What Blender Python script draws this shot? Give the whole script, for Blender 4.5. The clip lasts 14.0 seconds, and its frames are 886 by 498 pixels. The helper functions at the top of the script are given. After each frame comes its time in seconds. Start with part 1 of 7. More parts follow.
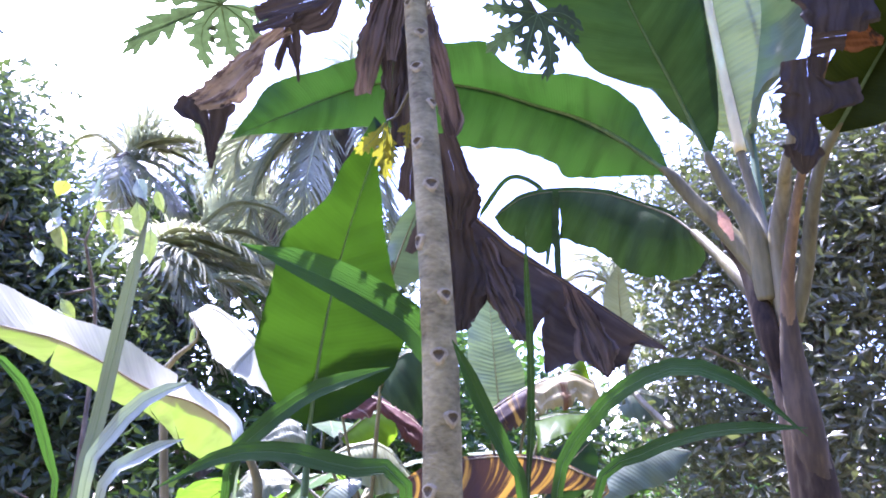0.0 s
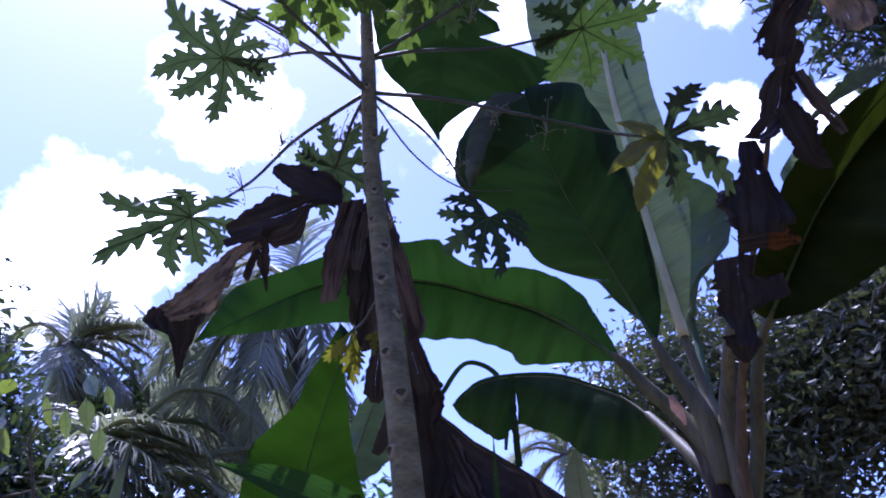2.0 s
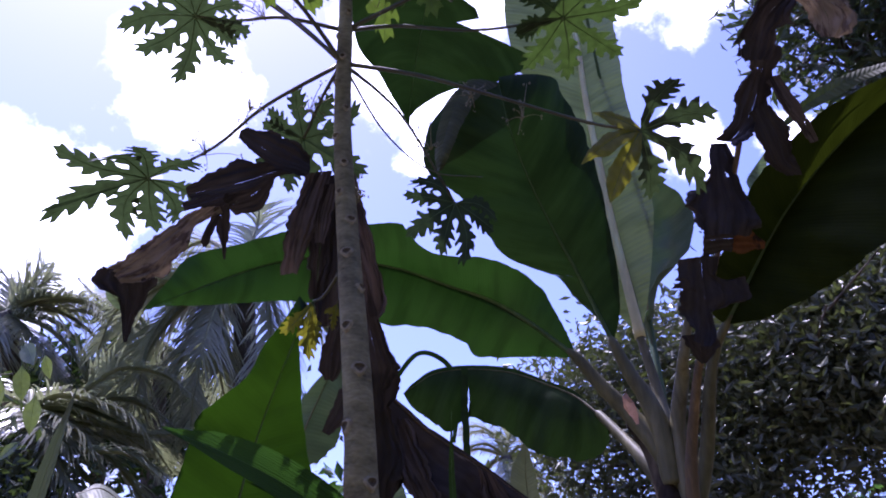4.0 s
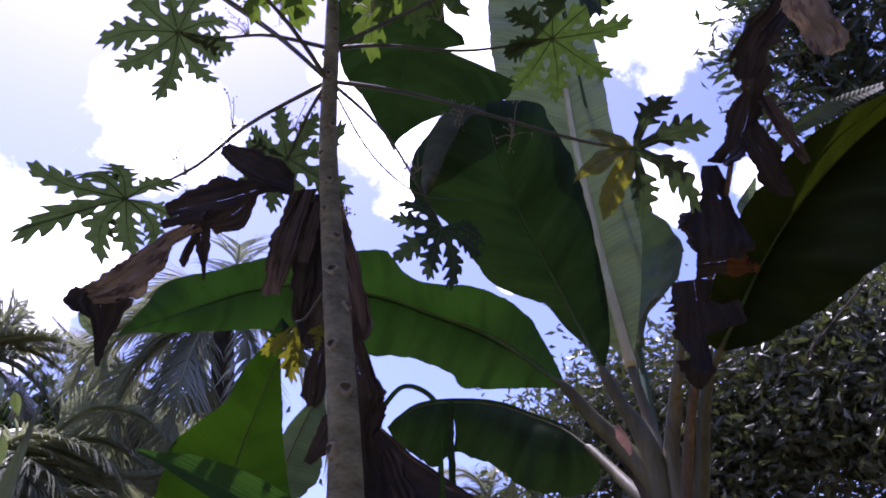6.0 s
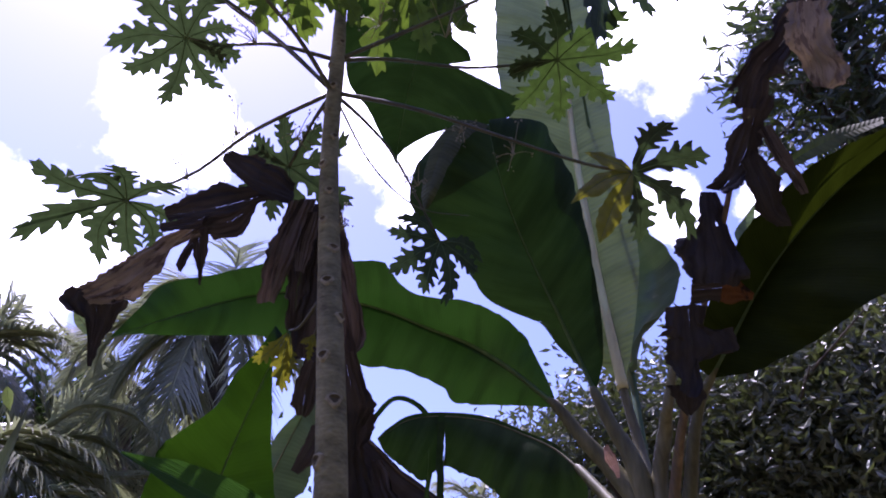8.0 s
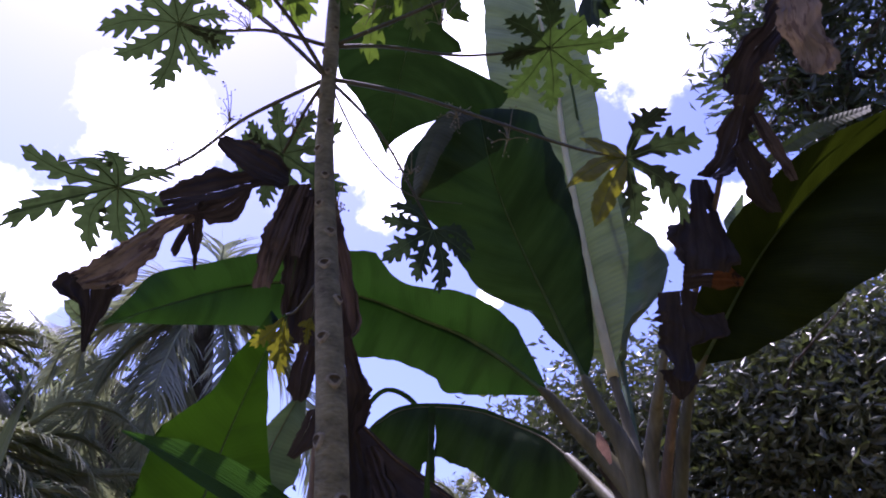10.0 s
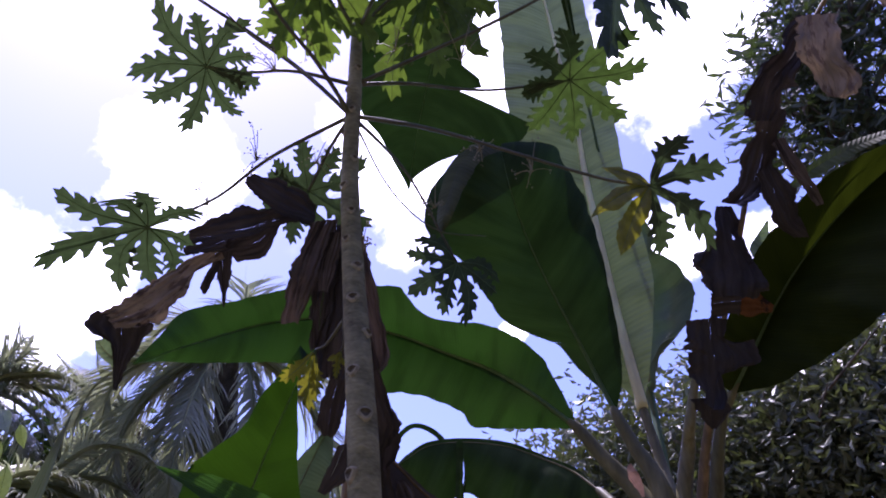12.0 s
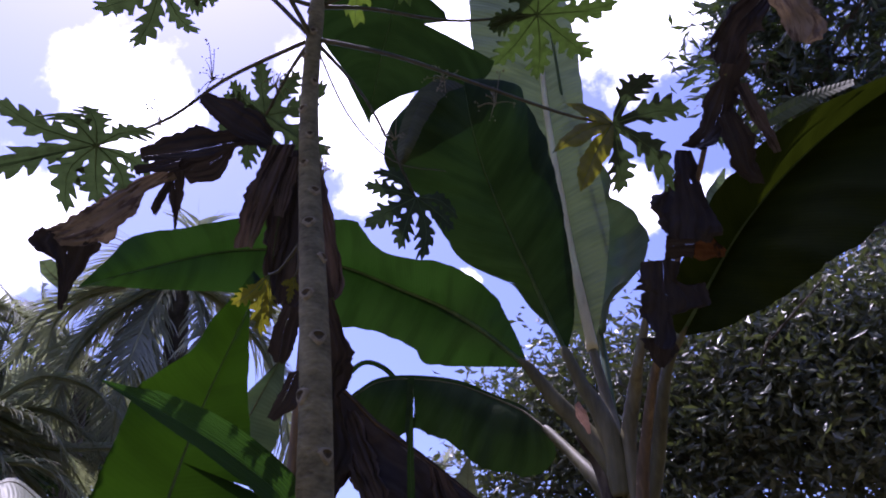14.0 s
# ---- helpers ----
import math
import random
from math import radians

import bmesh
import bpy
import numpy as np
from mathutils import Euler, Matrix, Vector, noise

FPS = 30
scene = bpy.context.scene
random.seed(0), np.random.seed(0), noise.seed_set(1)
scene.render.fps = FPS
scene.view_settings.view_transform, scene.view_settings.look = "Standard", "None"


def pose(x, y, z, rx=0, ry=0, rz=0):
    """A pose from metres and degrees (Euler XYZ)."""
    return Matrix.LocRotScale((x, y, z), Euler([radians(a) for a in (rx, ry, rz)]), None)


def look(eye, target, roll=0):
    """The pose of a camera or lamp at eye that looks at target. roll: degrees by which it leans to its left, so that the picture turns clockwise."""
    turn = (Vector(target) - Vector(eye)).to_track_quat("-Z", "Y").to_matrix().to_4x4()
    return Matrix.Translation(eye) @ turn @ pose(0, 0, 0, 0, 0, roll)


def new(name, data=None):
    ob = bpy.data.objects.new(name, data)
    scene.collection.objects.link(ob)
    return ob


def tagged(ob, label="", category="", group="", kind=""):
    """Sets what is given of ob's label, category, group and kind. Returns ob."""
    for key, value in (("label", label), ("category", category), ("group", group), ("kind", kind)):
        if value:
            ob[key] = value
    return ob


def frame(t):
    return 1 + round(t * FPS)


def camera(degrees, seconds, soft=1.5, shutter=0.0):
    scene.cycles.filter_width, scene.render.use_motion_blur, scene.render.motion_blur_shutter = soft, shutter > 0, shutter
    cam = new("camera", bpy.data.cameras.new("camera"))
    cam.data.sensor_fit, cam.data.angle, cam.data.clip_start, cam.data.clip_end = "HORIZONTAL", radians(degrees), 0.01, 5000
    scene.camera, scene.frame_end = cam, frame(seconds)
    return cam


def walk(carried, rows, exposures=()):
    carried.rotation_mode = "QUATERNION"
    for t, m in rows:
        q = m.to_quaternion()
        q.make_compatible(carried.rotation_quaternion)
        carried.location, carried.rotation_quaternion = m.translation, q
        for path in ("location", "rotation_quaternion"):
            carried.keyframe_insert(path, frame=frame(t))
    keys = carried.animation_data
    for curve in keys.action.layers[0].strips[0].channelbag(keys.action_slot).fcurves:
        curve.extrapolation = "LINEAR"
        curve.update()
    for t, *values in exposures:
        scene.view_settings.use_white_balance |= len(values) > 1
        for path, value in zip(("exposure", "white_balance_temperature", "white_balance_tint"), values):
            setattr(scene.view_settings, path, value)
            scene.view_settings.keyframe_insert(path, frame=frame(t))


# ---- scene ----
import mathutils
import mathutils.geometry

cam = camera(58.1, 14.0, soft=1.9)
PATH = [
    (0, (0.148, 0.366, 1.383), (0.054, 2.284, 1.941), 1.5),
    (0.5, (0.118, 0.342, 1.452), (0.028, 2.204, 2.177), 1.7),
    (1, (0.125, 0.272, 1.484), (0.042, 2.06, 2.378), -1.7),
    (1.5, (0.098, 0.252, 1.46), (0.076, 2.055, 2.326), -0.4),
    (1.8, (0.098, 0.256, 1.451), (0.095, 2.031, 2.372), -1.3),
    (2, (0.099, 0.233, 1.436), (0.142, 1.994, 2.384), -1.9),
    (2.5, (0.096, 0.228, 1.427), (0.151, 1.975, 2.399), -1.7),
    (3, (0.103, 0.249, 1.404), (0.148, 2.001, 2.368), -2.1),
    (3.2, (0.099, 0.252, 1.407), (0.166, 2.014, 2.35), -1.8),
    (5.3, (0.019, 0.406, 1.406), (0.247, 2.134, 2.387), 1.3),
    (5.5, (0.033, 0.397, 1.406), (0.247, 2.085, 2.455), -0.3),
    (6, (0.05, 0.41, 1.383), (0.252, 2.105, 2.424), -0.5),
    (6.5, (0.053, 0.419, 1.371), (0.213, 2.12, 2.412), 0.6),
    (7, (0.066, 0.42, 1.381), (0.254, 2.121, 2.418), 0.8),
    (7.5, (0.075, 0.383, 1.395), (0.302, 2.055, 2.468), 0.4),
    (8, (0.061, 0.393, 1.388), (0.259, 2.074, 2.453), 2.0),
    (10.3, (0.02, 0.428, 1.341), (0.266, 2.1, 2.412), 1.0),
    (10.5, (0.018, 0.435, 1.34), (0.252, 2.105, 2.417), 1.1),
    (11, (0.014, 0.439, 1.332), (0.21, 2.1, 2.428), 0.9),
    (11.5, (0.004, 0.439, 1.331), (0.227, 2.091, 2.435), 1.0),
    (12, (0.006, 0.419, 1.327), (0.192, 2.049, 2.471), 0.8),
    (12.5, (0.02, 0.449, 1.313), (0.325, 2.113, 2.38), 1.0),
    (13, (0.021, 0.475, 1.305), (0.343, 2.15, 2.35), 0.8),
    (13.5, (0.021, 0.469, 1.301), (0.209, 2.139, 2.385), 1.6),
    (14, (0.007, 0.469, 1.295), (0.314, 2.15, 2.334), 0.9),
]
EXPOSURES = [(0.0, 3.65, 5300, 37), (0.5, 2.98, 5250, 38), (0.8, 2.15, 5150, 40), (1.1, 1.54, 4830, 38), (1.5, 1.39, 4780, 39), (3.0, 1.37, 5030, 41), (5.5, 1.27, 5550, 41), (12.2, 1.28, 5550, 41), (14.0, 1.04, 5550, 40)]
walk(cam, [(t, look(eye, target, roll)) for t, eye, target, roll in PATH], EXPOSURES)

# ---------------------------------------------------------------- sky and sun
SUN_ELEVATION, SUN_AZIMUTH = 67.0, -30.0   # degrees; azimuth from +y towards +x
SKY, CLOUD, SUN = 0.15, 1.7, 3.0


def make_world():
    world = bpy.data.worlds.new("tropical_sky")
    scene.world = world
    world.use_nodes = True
    nt = world.node_tree
    nt.nodes.clear()

    def node(kind, **values):
        n = nt.nodes.new(kind)
        for key, value in values.items():
            n.inputs[key].default_value = value
        return n

    def math_node(op, a, b=None, c=None):
        n = nt.nodes.new("ShaderNodeMath")
        n.operation = op
        for i, v in enumerate((a, b, c)):
            if v is None:
                continue
            if isinstance(v, (int, float)):
                n.inputs[i].default_value = v
            else:
                nt.links.new(v, n.inputs[i])
        return n.outputs[0]

    coord = nt.nodes.new("ShaderNodeTexCoord")
    way = coord.outputs["Generated"]
    sky = nt.nodes.new("ShaderNodeTexSky")
    sky.sky_type = "NISHITA"
    sky.sun_disc = False
    sky.sun_elevation = radians(SUN_ELEVATION)
    sky.sun_rotation = radians(SUN_AZIMUTH)
    sky.air_density, sky.dust_density, sky.ozone_density = 1.0, 1.6, 1.6
    # ragged edges for the clouds
    warp = node("ShaderNodeTexNoise", Scale=9.0, Detail=9.0, Roughness=0.62)
    nt.links.new(way, warp.inputs["Vector"])
    fine = math_node("MULTIPLY", math_node("SUBTRACT", warp.outputs[0], 0.5), 1.0)
    # cumulus heaps: direction, angular radius in degrees
    heaps = [
        ((-0.243, 0.75, 0.615), 5.2), ((-0.274, 0.731, 0.625), 3.4), ((-0.192, 0.773, 0.605), 3.2), ((-0.363, 0.813, 0.456), 5.0), ((-0.305, 0.815, 0.492), 3.2), ((-0.447, 0.798, 0.404), 7.5),
        ((0.023, 0.77, 0.637), 4.6), ((0.05, 0.815, 0.577), 2.6), ((-0.004, 0.726, 0.687), 3.6), ((0.118, 0.654, 0.747), 5.5),
        ((0.32, 0.613, 0.722), 5.4), ((0.384, 0.567, 0.729), 3.6), ((0.371, 0.742, 0.558), 2.6), ((0.457, 0.706, 0.541), 2.2),
        ((0.184, 0.856, 0.483), 1.0), ((0.197, 0.979, 0.058), 4.0),
    ]
    total = None
    for d, deg in heaps:
        dot = nt.nodes.new("ShaderNodeVectorMath")
        dot.operation = "DOT_PRODUCT"
        nt.links.new(way, dot.inputs[0])
        dot.inputs[1].default_value = Vector(d).normalized()
        angle = math_node("ARCCOSINE", math_node("MINIMUM", dot.outputs["Value"], 1.0))
        heap = math_node("SUBTRACT", 1.0, math_node("DIVIDE", angle, radians(deg)))
        total = heap if total is None else math_node("MAXIMUM", total, heap)
    field = math_node("ADD", total, math_node("MULTIPLY", fine, 2.6))
    # loose cloud over the rest of the dome
    broad = node("ShaderNodeTexNoise", Scale=2.6, Detail=6.0, Roughness=0.55)
    nt.links.new(way, broad.inputs["Vector"])
    field = math_node("MAXIMUM", field, math_node("MULTIPLY", math_node("SUBTRACT", broad.outputs[0], 0.64), 3.0))
    cover = nt.nodes.new("ShaderNodeMapRange")
    cover.interpolation_type = "SMOOTHSTEP"
    nt.links.new(field, cover.inputs["Value"])
    cover.inputs["From Min"].default_value, cover.inputs["From Max"].default_value = -0.04, 0.52
    tone = nt.nodes.new("ShaderNodeMapRange")
    nt.links.new(warp.outputs[0], tone.inputs["Value"])
    tone.inputs["From Min"].default_value, tone.inputs["From Max"].default_value = 0.35, 0.6
    tone.inputs["To Min"].default_value, tone.inputs["To Max"].default_value = 0.88, 1.0
    white = nt.nodes.new("ShaderNodeMix")
    white.data_type = "RGBA"
    white.blend_type = "MULTIPLY"
    white.inputs[0].default_value = 1.0
    white.inputs[6].default_value = (CLOUD, CLOUD, CLOUD * 1.05, 1)
    nt.links.new(tone.outputs[0], white.inputs[7])
    blue = nt.nodes.new("ShaderNodeMix")
    blue.data_type = "RGBA"
    blue.blend_type = "MULTIPLY"
    blue.inputs[0].default_value = 1.0
    nt.links.new(sky.outputs[0], blue.inputs[6])
    blue.inputs[7].default_value = (SKY * 0.575, SKY * 0.55, SKY * 0.69, 1)
    mix = nt.nodes.new("ShaderNodeMix")
    mix.data_type = "RGBA"
    nt.links.new(cover.outputs[0], mix.inputs[0])
    nt.links.new(blue.outputs[2], mix.inputs[6])
    nt.links.new(white.outputs[2], mix.inputs[7])
    back = nt.nodes.new("ShaderNodeBackground")
    nt.links.new(mix.outputs[2], back.inputs["Color"])
    out = nt.nodes.new("ShaderNodeOutputWorld")
    nt.links.new(back.outputs[0], out.inputs["Surface"])


make_world()
sun = new("sun", bpy.data.lights.new("sun", "SUN"))
sun.data.energy, sun.data.angle, sun.data.color = SUN, radians(0.53), (1.0, 0.95, 0.86)
el, az = radians(SUN_ELEVATION), radians(SUN_AZIMUTH)
sun.matrix_basis = look((math.sin(az) * math.cos(el) * 50, math.cos(az) * math.cos(el) * 50, math.sin(el) * 50), (0, 0, 0))

# ---------------------------------------------------------------- materials


def ramp(nt, fac, stops):
    n = nt.nodes.new("ShaderNodeValToRGB")
    while len(n.color_ramp.elements) < len(stops):
        n.color_ramp.elements.new(0.5)
    for e, (pos, col) in zip(n.color_ramp.elements, stops):
        e.position, e.color = pos, (*col, 1)
    nt.links.new(fac, n.inputs[0])
    return n.outputs[0]


def shade(col, k):
    return tuple(min(1.0, c * k) for c in col)


def leaf_material(name, base, glow, through_part=0.4, rough=0.38, veins=26.0, vein_depth=0.25, spots=None, spot_amount=0.0, coord="UV", stretch=(1, 1, 1), noise_scale=5.0, spec=0.5, streaks=0.7, vein_tone=0.03, spot_scale=9.0):
    """A thin leaf: gloss above, light coming through, veins across, blotches and streaks."""
    mat = bpy.data.materials.new(name)
    mat.use_nodes = True
    nt = mat.node_tree
    nt.nodes.clear()
    tc = nt.nodes.new("ShaderNodeTexCoord")
    mapping = nt.nodes.new("ShaderNodeMapping")
    mapping.inputs["Scale"].default_value = stretch
    nt.links.new(tc.outputs[coord], mapping.inputs["Vector"])
    big = nt.nodes.new("ShaderNodeTexNoise")
    big.inputs["Scale"].default_value = noise_scale
    big.inputs["Detail"].default_value = 5.0
    nt.links.new(tc.outputs["Object"], big.inputs["Vector"])
    streak = nt.nodes.new("ShaderNodeTexNoise")
    streak.inputs["Scale"].default_value = 40.0
    streak.inputs["Detail"].default_value = 3.0
    nt.links.new(mapping.outputs[0], streak.inputs["Vector"])
    sep = nt.nodes.new("ShaderNodeMath")
    sep.operation = "ADD"
    nt.links.new(big.outputs[0], sep.inputs[0])
    half = nt.nodes.new("ShaderNodeMath")
    half.operation = "MULTIPLY_ADD"
    nt.links.new(streak.outputs[0], half.inputs[0])
    half.inputs[1].default_value, half.inputs[2].default_value = streaks, -0.5 * streaks
    nt.links.new(half.outputs[0], sep.inputs[1])
    info = nt.nodes.new("ShaderNodeObjectInfo")
    geo = nt.nodes.new("ShaderNodeNewGeometry")
    vary = nt.nodes.new("ShaderNodeMath")
    vary.operation = "MULTIPLY_ADD"
    nt.links.new(geo.outputs["Random Per Island"], vary.inputs[0])
    vary.inputs[1].default_value = 0.35
    nt.links.new(sep.outputs[0], vary.inputs[2])
    vary2 = nt.nodes.new("ShaderNodeMath")
    vary2.operation = "MULTIPLY_ADD"
    nt.links.new(info.outputs["Random"], vary2.inputs[0])
    vary2.inputs[1].default_value = 0.15
    nt.links.new(vary.outputs[0], vary2.inputs[2])
    lines = nt.nodes.new("ShaderNodeTexWave")
    lines.inputs["Scale"].default_value = veins
    lines.inputs["Distortion"].default_value = 1.5
    lines.inputs["Detail"].default_value = 1.0
    lines.inputs["Detail Scale"].default_value = 0.4
    nt.links.new(tc.outputs["UV"], lines.inputs["Vector"])
    vary3 = nt.nodes.new("ShaderNodeMath")
    vary3.operation = "MULTIPLY_ADD"
    nt.links.new(lines.outputs["Fac"], vary3.inputs[0])
    vary3.inputs[1].default_value = vein_tone
    nt.links.new(vary2.outputs[0], vary3.inputs[2])
    vary2 = vary3
    colour = ramp(nt, vary2.outputs[0], [(0.25, shade(base, 0.65)), (0.7, base), (1.0, shade(base, 1.35))])
    light = ramp(nt, vary2.outputs[0], [(0.25, shade(glow, 0.65)), (0.7, glow), (1.0, shade(glow, 1.25))])
    if spots:
        spot = nt.nodes.new("ShaderNodeTexNoise")
        spot.inputs["Scale"].default_value = spot_scale
        spot.inputs["Detail"].default_value = 6.0
        spot.inputs["Roughness"].default_value = 0.65
        nt.links.new(mapping.outputs[0], spot.inputs["Vector"])
        edge = nt.nodes.new("ShaderNodeMapRange")
        edge.inputs["From Min"].default_value = 0.62 - spot_amount
        edge.inputs["From Max"].default_value = 0.7 - spot_amount
        nt.links.new(spot.outputs[0], edge.inputs["Value"])
        for source, target in ((colour, 0), (light, 1)):
            mixer = nt.nodes.new("ShaderNodeMix")
            mixer.data_type = "RGBA"
            nt.links.new(edge.outputs[0], mixer.inputs[0])
            nt.links.new(source, mixer.inputs[6])
            mixer.inputs[7].default_value = (*spots, 1)
            if target == 0:
                colour = mixer.outputs[2]
            else:
                light = mixer.outputs[2]
    wave = nt.nodes.new("ShaderNodeTexWave")
    wave.inputs["Scale"].default_value = veins
    wave.inputs["Distortion"].default_value = 1.5
    wave.inputs["Detail"].default_value = 1.0
    wave.inputs["Detail Scale"].default_value = 0.4
    nt.links.new(tc.outputs["UV"], wave.inputs["Vector"])
    height = nt.nodes.new("ShaderNodeMath")
    height.operation = "MULTIPLY_ADD"
    nt.links.new(wave.outputs["Fac"], height.inputs[0])
    height.inputs[1].default_value = vein_depth * 0.5
    nt.links.new(streak.outputs[0], height.inputs[2])
    bump = nt.nodes.new("ShaderNodeBump")
    bump.inputs["Strength"].default_value = 0.5
    bump.inputs["Distance"].default_value = 0.006
    nt.links.new(height.outputs[0], bump.inputs["Height"])
    front = nt.nodes.new("ShaderNodeBsdfPrincipled")
    front.inputs["Roughness"].default_value = rough
    front.inputs["Specular IOR Level"].default_value = spec
    nt.links.new(colour, front.inputs["Base Color"])
    nt.links.new(bump.outputs[0], front.inputs["Normal"])
    behind = nt.nodes.new("ShaderNodeBsdfTranslucent")
    nt.links.new(light, behind.inputs["Color"])
    nt.links.new(bump.outputs[0], behind.inputs["Normal"])
    mix = nt.nodes.new("ShaderNodeMixShader")
    mix.inputs[0].default_value = through_part
    nt.links.new(front.outputs[0], mix.inputs[1])
    nt.links.new(behind.outputs[0], mix.inputs[2])
    out = nt.nodes.new("ShaderNodeOutputMaterial")
    nt.links.new(mix.outputs[0], out.inputs["Surface"])
    return mat


def solid_material(name, stops, scale=8.0, stretch=(1, 1, 1), rough=0.7, bump=0.4, distance=0.004, fine=70.0, spec=0.4):
    """Bark, sheath, soil: colours by coarse noise, grain by fine noise."""
    mat = bpy.data.materials.new(name)
    mat.use_nodes = True
    nt = mat.node_tree
    nt.nodes.clear()
    tc = nt.nodes.new("ShaderNodeTexCoord")
    mapping = nt.nodes.new("ShaderNodeMapping")
    mapping.inputs["Scale"].default_value = stretch
    nt.links.new(tc.outputs["Object"], mapping.inputs["Vector"])
    a = nt.nodes.new("ShaderNodeTexNoise")
    a.inputs["Scale"].default_value, a.inputs["Detail"].default_value, a.inputs["Roughness"].default_value = scale, 6.0, 0.6
    b = nt.nodes.new("ShaderNodeTexNoise")
    b.inputs["Scale"].default_value, b.inputs["Detail"].default_value = fine, 4.0
    for n in (a, b):
        nt.links.new(mapping.outputs[0], n.inputs["Vector"])
    add = nt.nodes.new("ShaderNodeMath")
    add.operation = "MULTIPLY_ADD"
    nt.links.new(b.outputs[0], add.inputs[0])
    add.inputs[1].default_value = 0.35
    nt.links.new(a.outputs[0], add.inputs[2])
    sub = nt.nodes.new("ShaderNodeMath")
    sub.operation = "SUBTRACT"
    nt.links.new(add.outputs[0], sub.inputs[0])
    sub.inputs[1].default_value = 0.175
    colour = ramp(nt, sub.outputs[0], stops)
    bumper = nt.nodes.new("ShaderNodeBump")
    bumper.inputs["Strength"].default_value, bumper.inputs["Distance"].default_value = bump, distance
    nt.links.new(add.outputs[0], bumper.inputs["Height"])
    sh = nt.nodes.new("ShaderNodeBsdfPrincipled")
    sh.inputs["Roughness"].default_value = rough
    sh.inputs["Specular IOR Level"].default_value = spec
    nt.links.new(colour, sh.inputs["Base Color"])
    nt.links.new(bumper.outputs[0], sh.inputs["Normal"])
    out = nt.nodes.new("ShaderNodeOutputMaterial")
    nt.links.new(sh.outputs[0], out.inputs["Surface"])
    return mat


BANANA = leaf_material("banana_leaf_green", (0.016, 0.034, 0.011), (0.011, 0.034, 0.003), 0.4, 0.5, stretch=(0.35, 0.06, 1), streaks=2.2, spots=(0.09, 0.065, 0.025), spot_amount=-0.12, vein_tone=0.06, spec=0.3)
# deep green with shade put in: little light comes through
BANANA_DEEP_SHADED = leaf_material("banana_leaf_deep_shaded", (0.034, 0.055, 0.018), (0.0065, 0.0195, 0.003), 0.3, 0.5, stretch=(0.35, 0.06, 1), streaks=1.8, vein_tone=0.06, spec=0.08)
# olive leaf darkened to carry the shade that lies on it
BANANA_OLIVE_SHADED = leaf_material("banana_leaf_olive_shaded", (0.024, 0.032, 0.006), (0.0135, 0.019, 0.001), 0.42, 0.6, stretch=(0.35, 0.06, 1), streaks=1.6, vein_tone=0.08, spec=0.05)
BANANA_GREY = leaf_material("banana_leaf_grey_green", (0.085, 0.108, 0.06), (0.035, 0.065, 0.022), 0.25, 0.4, veins=16.0, vein_depth=0.4, stretch=(0.35, 0.06, 1), vein_tone=0.025, streaks=1.2)
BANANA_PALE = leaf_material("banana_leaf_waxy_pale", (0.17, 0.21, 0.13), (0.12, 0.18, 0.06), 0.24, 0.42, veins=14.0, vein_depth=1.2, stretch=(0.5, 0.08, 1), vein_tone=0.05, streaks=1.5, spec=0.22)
# leaf whitened: the sun's sheen is part of this base
BANANA_SUNLIT = leaf_material("banana_leaf_sunlit_sheen", (0.145, 0.155, 0.098), (0.15, 0.18, 0.07), 0.2, 0.5, veins=18.0, vein_depth=0.6, stretch=(0.5, 0.08, 1), vein_tone=0.06, spec=0.2)
BANANA_WAXY = leaf_material("banana_leaf_waxy_bluish", (0.22, 0.238, 0.12), (0.1, 0.15, 0.035), 0.22, 0.45, veins=13.0, vein_depth=0.9, stretch=(0.5, 0.08, 1), vein_tone=0.06, streaks=1.5, spec=0.3)
# pale base holds the sky's sheen on the upper half
BANANA_LIT = leaf_material("banana_leaf_sheen_lime", (0.3, 0.292, 0.235), (0.062, 0.12, 0.001), 0.42, 0.4, stretch=(0.5, 0.08, 1), spec=0.5, vein_depth=0.1, streaks=1.4, spots=(0.2, 0.15, 0.06), spot_amount=-0.12)
BANANA_CREAM = leaf_material("banana_leaf_dry_cream", (0.3, 0.265, 0.14), (0.4, 0.3, 0.1), 0.35, 0.55, spots=(0.16, 0.08, 0.03), spot_amount=0.03, spec=0.2, stretch=(1.0, 0.15, 1))
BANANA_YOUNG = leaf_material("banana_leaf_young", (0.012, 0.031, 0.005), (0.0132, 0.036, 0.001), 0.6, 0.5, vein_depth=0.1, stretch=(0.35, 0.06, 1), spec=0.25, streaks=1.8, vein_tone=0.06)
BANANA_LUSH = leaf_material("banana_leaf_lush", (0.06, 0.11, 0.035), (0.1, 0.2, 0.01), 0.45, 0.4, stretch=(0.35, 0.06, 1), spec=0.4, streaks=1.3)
# backlight put into the colour: a strong lime comes through
BANANA_BACKLIT = leaf_material("banana_leaf_backlit", (0.03, 0.06, 0.008), (0.15, 0.26, 0.006), 0.6, 0.45, stretch=(0.35, 0.06, 1), spec=0.12, streaks=1.3)
# lighter leaf colour for margins, with the sheen put in
BANANA_EDGE_SHEEN = leaf_material("banana_leaf_edge_sheen", (0.085, 0.09, 0.04), (0.03, 0.05, 0.012), 0.3, 0.6, veins=16.0, vein_depth=0.9, stretch=(0.35, 0.06, 1), vein_tone=0.05, streaks=1.8, spec=0.15)
BANANA_YELLOW = leaf_material("banana_leaf_yellowing", (0.30, 0.19, 0.04), (0.5, 0.28, 0.03), 0.45, 0.5, spots=(0.05, 0.025, 0.015), spot_amount=0.2, stretch=(2.0, 0.12, 1))
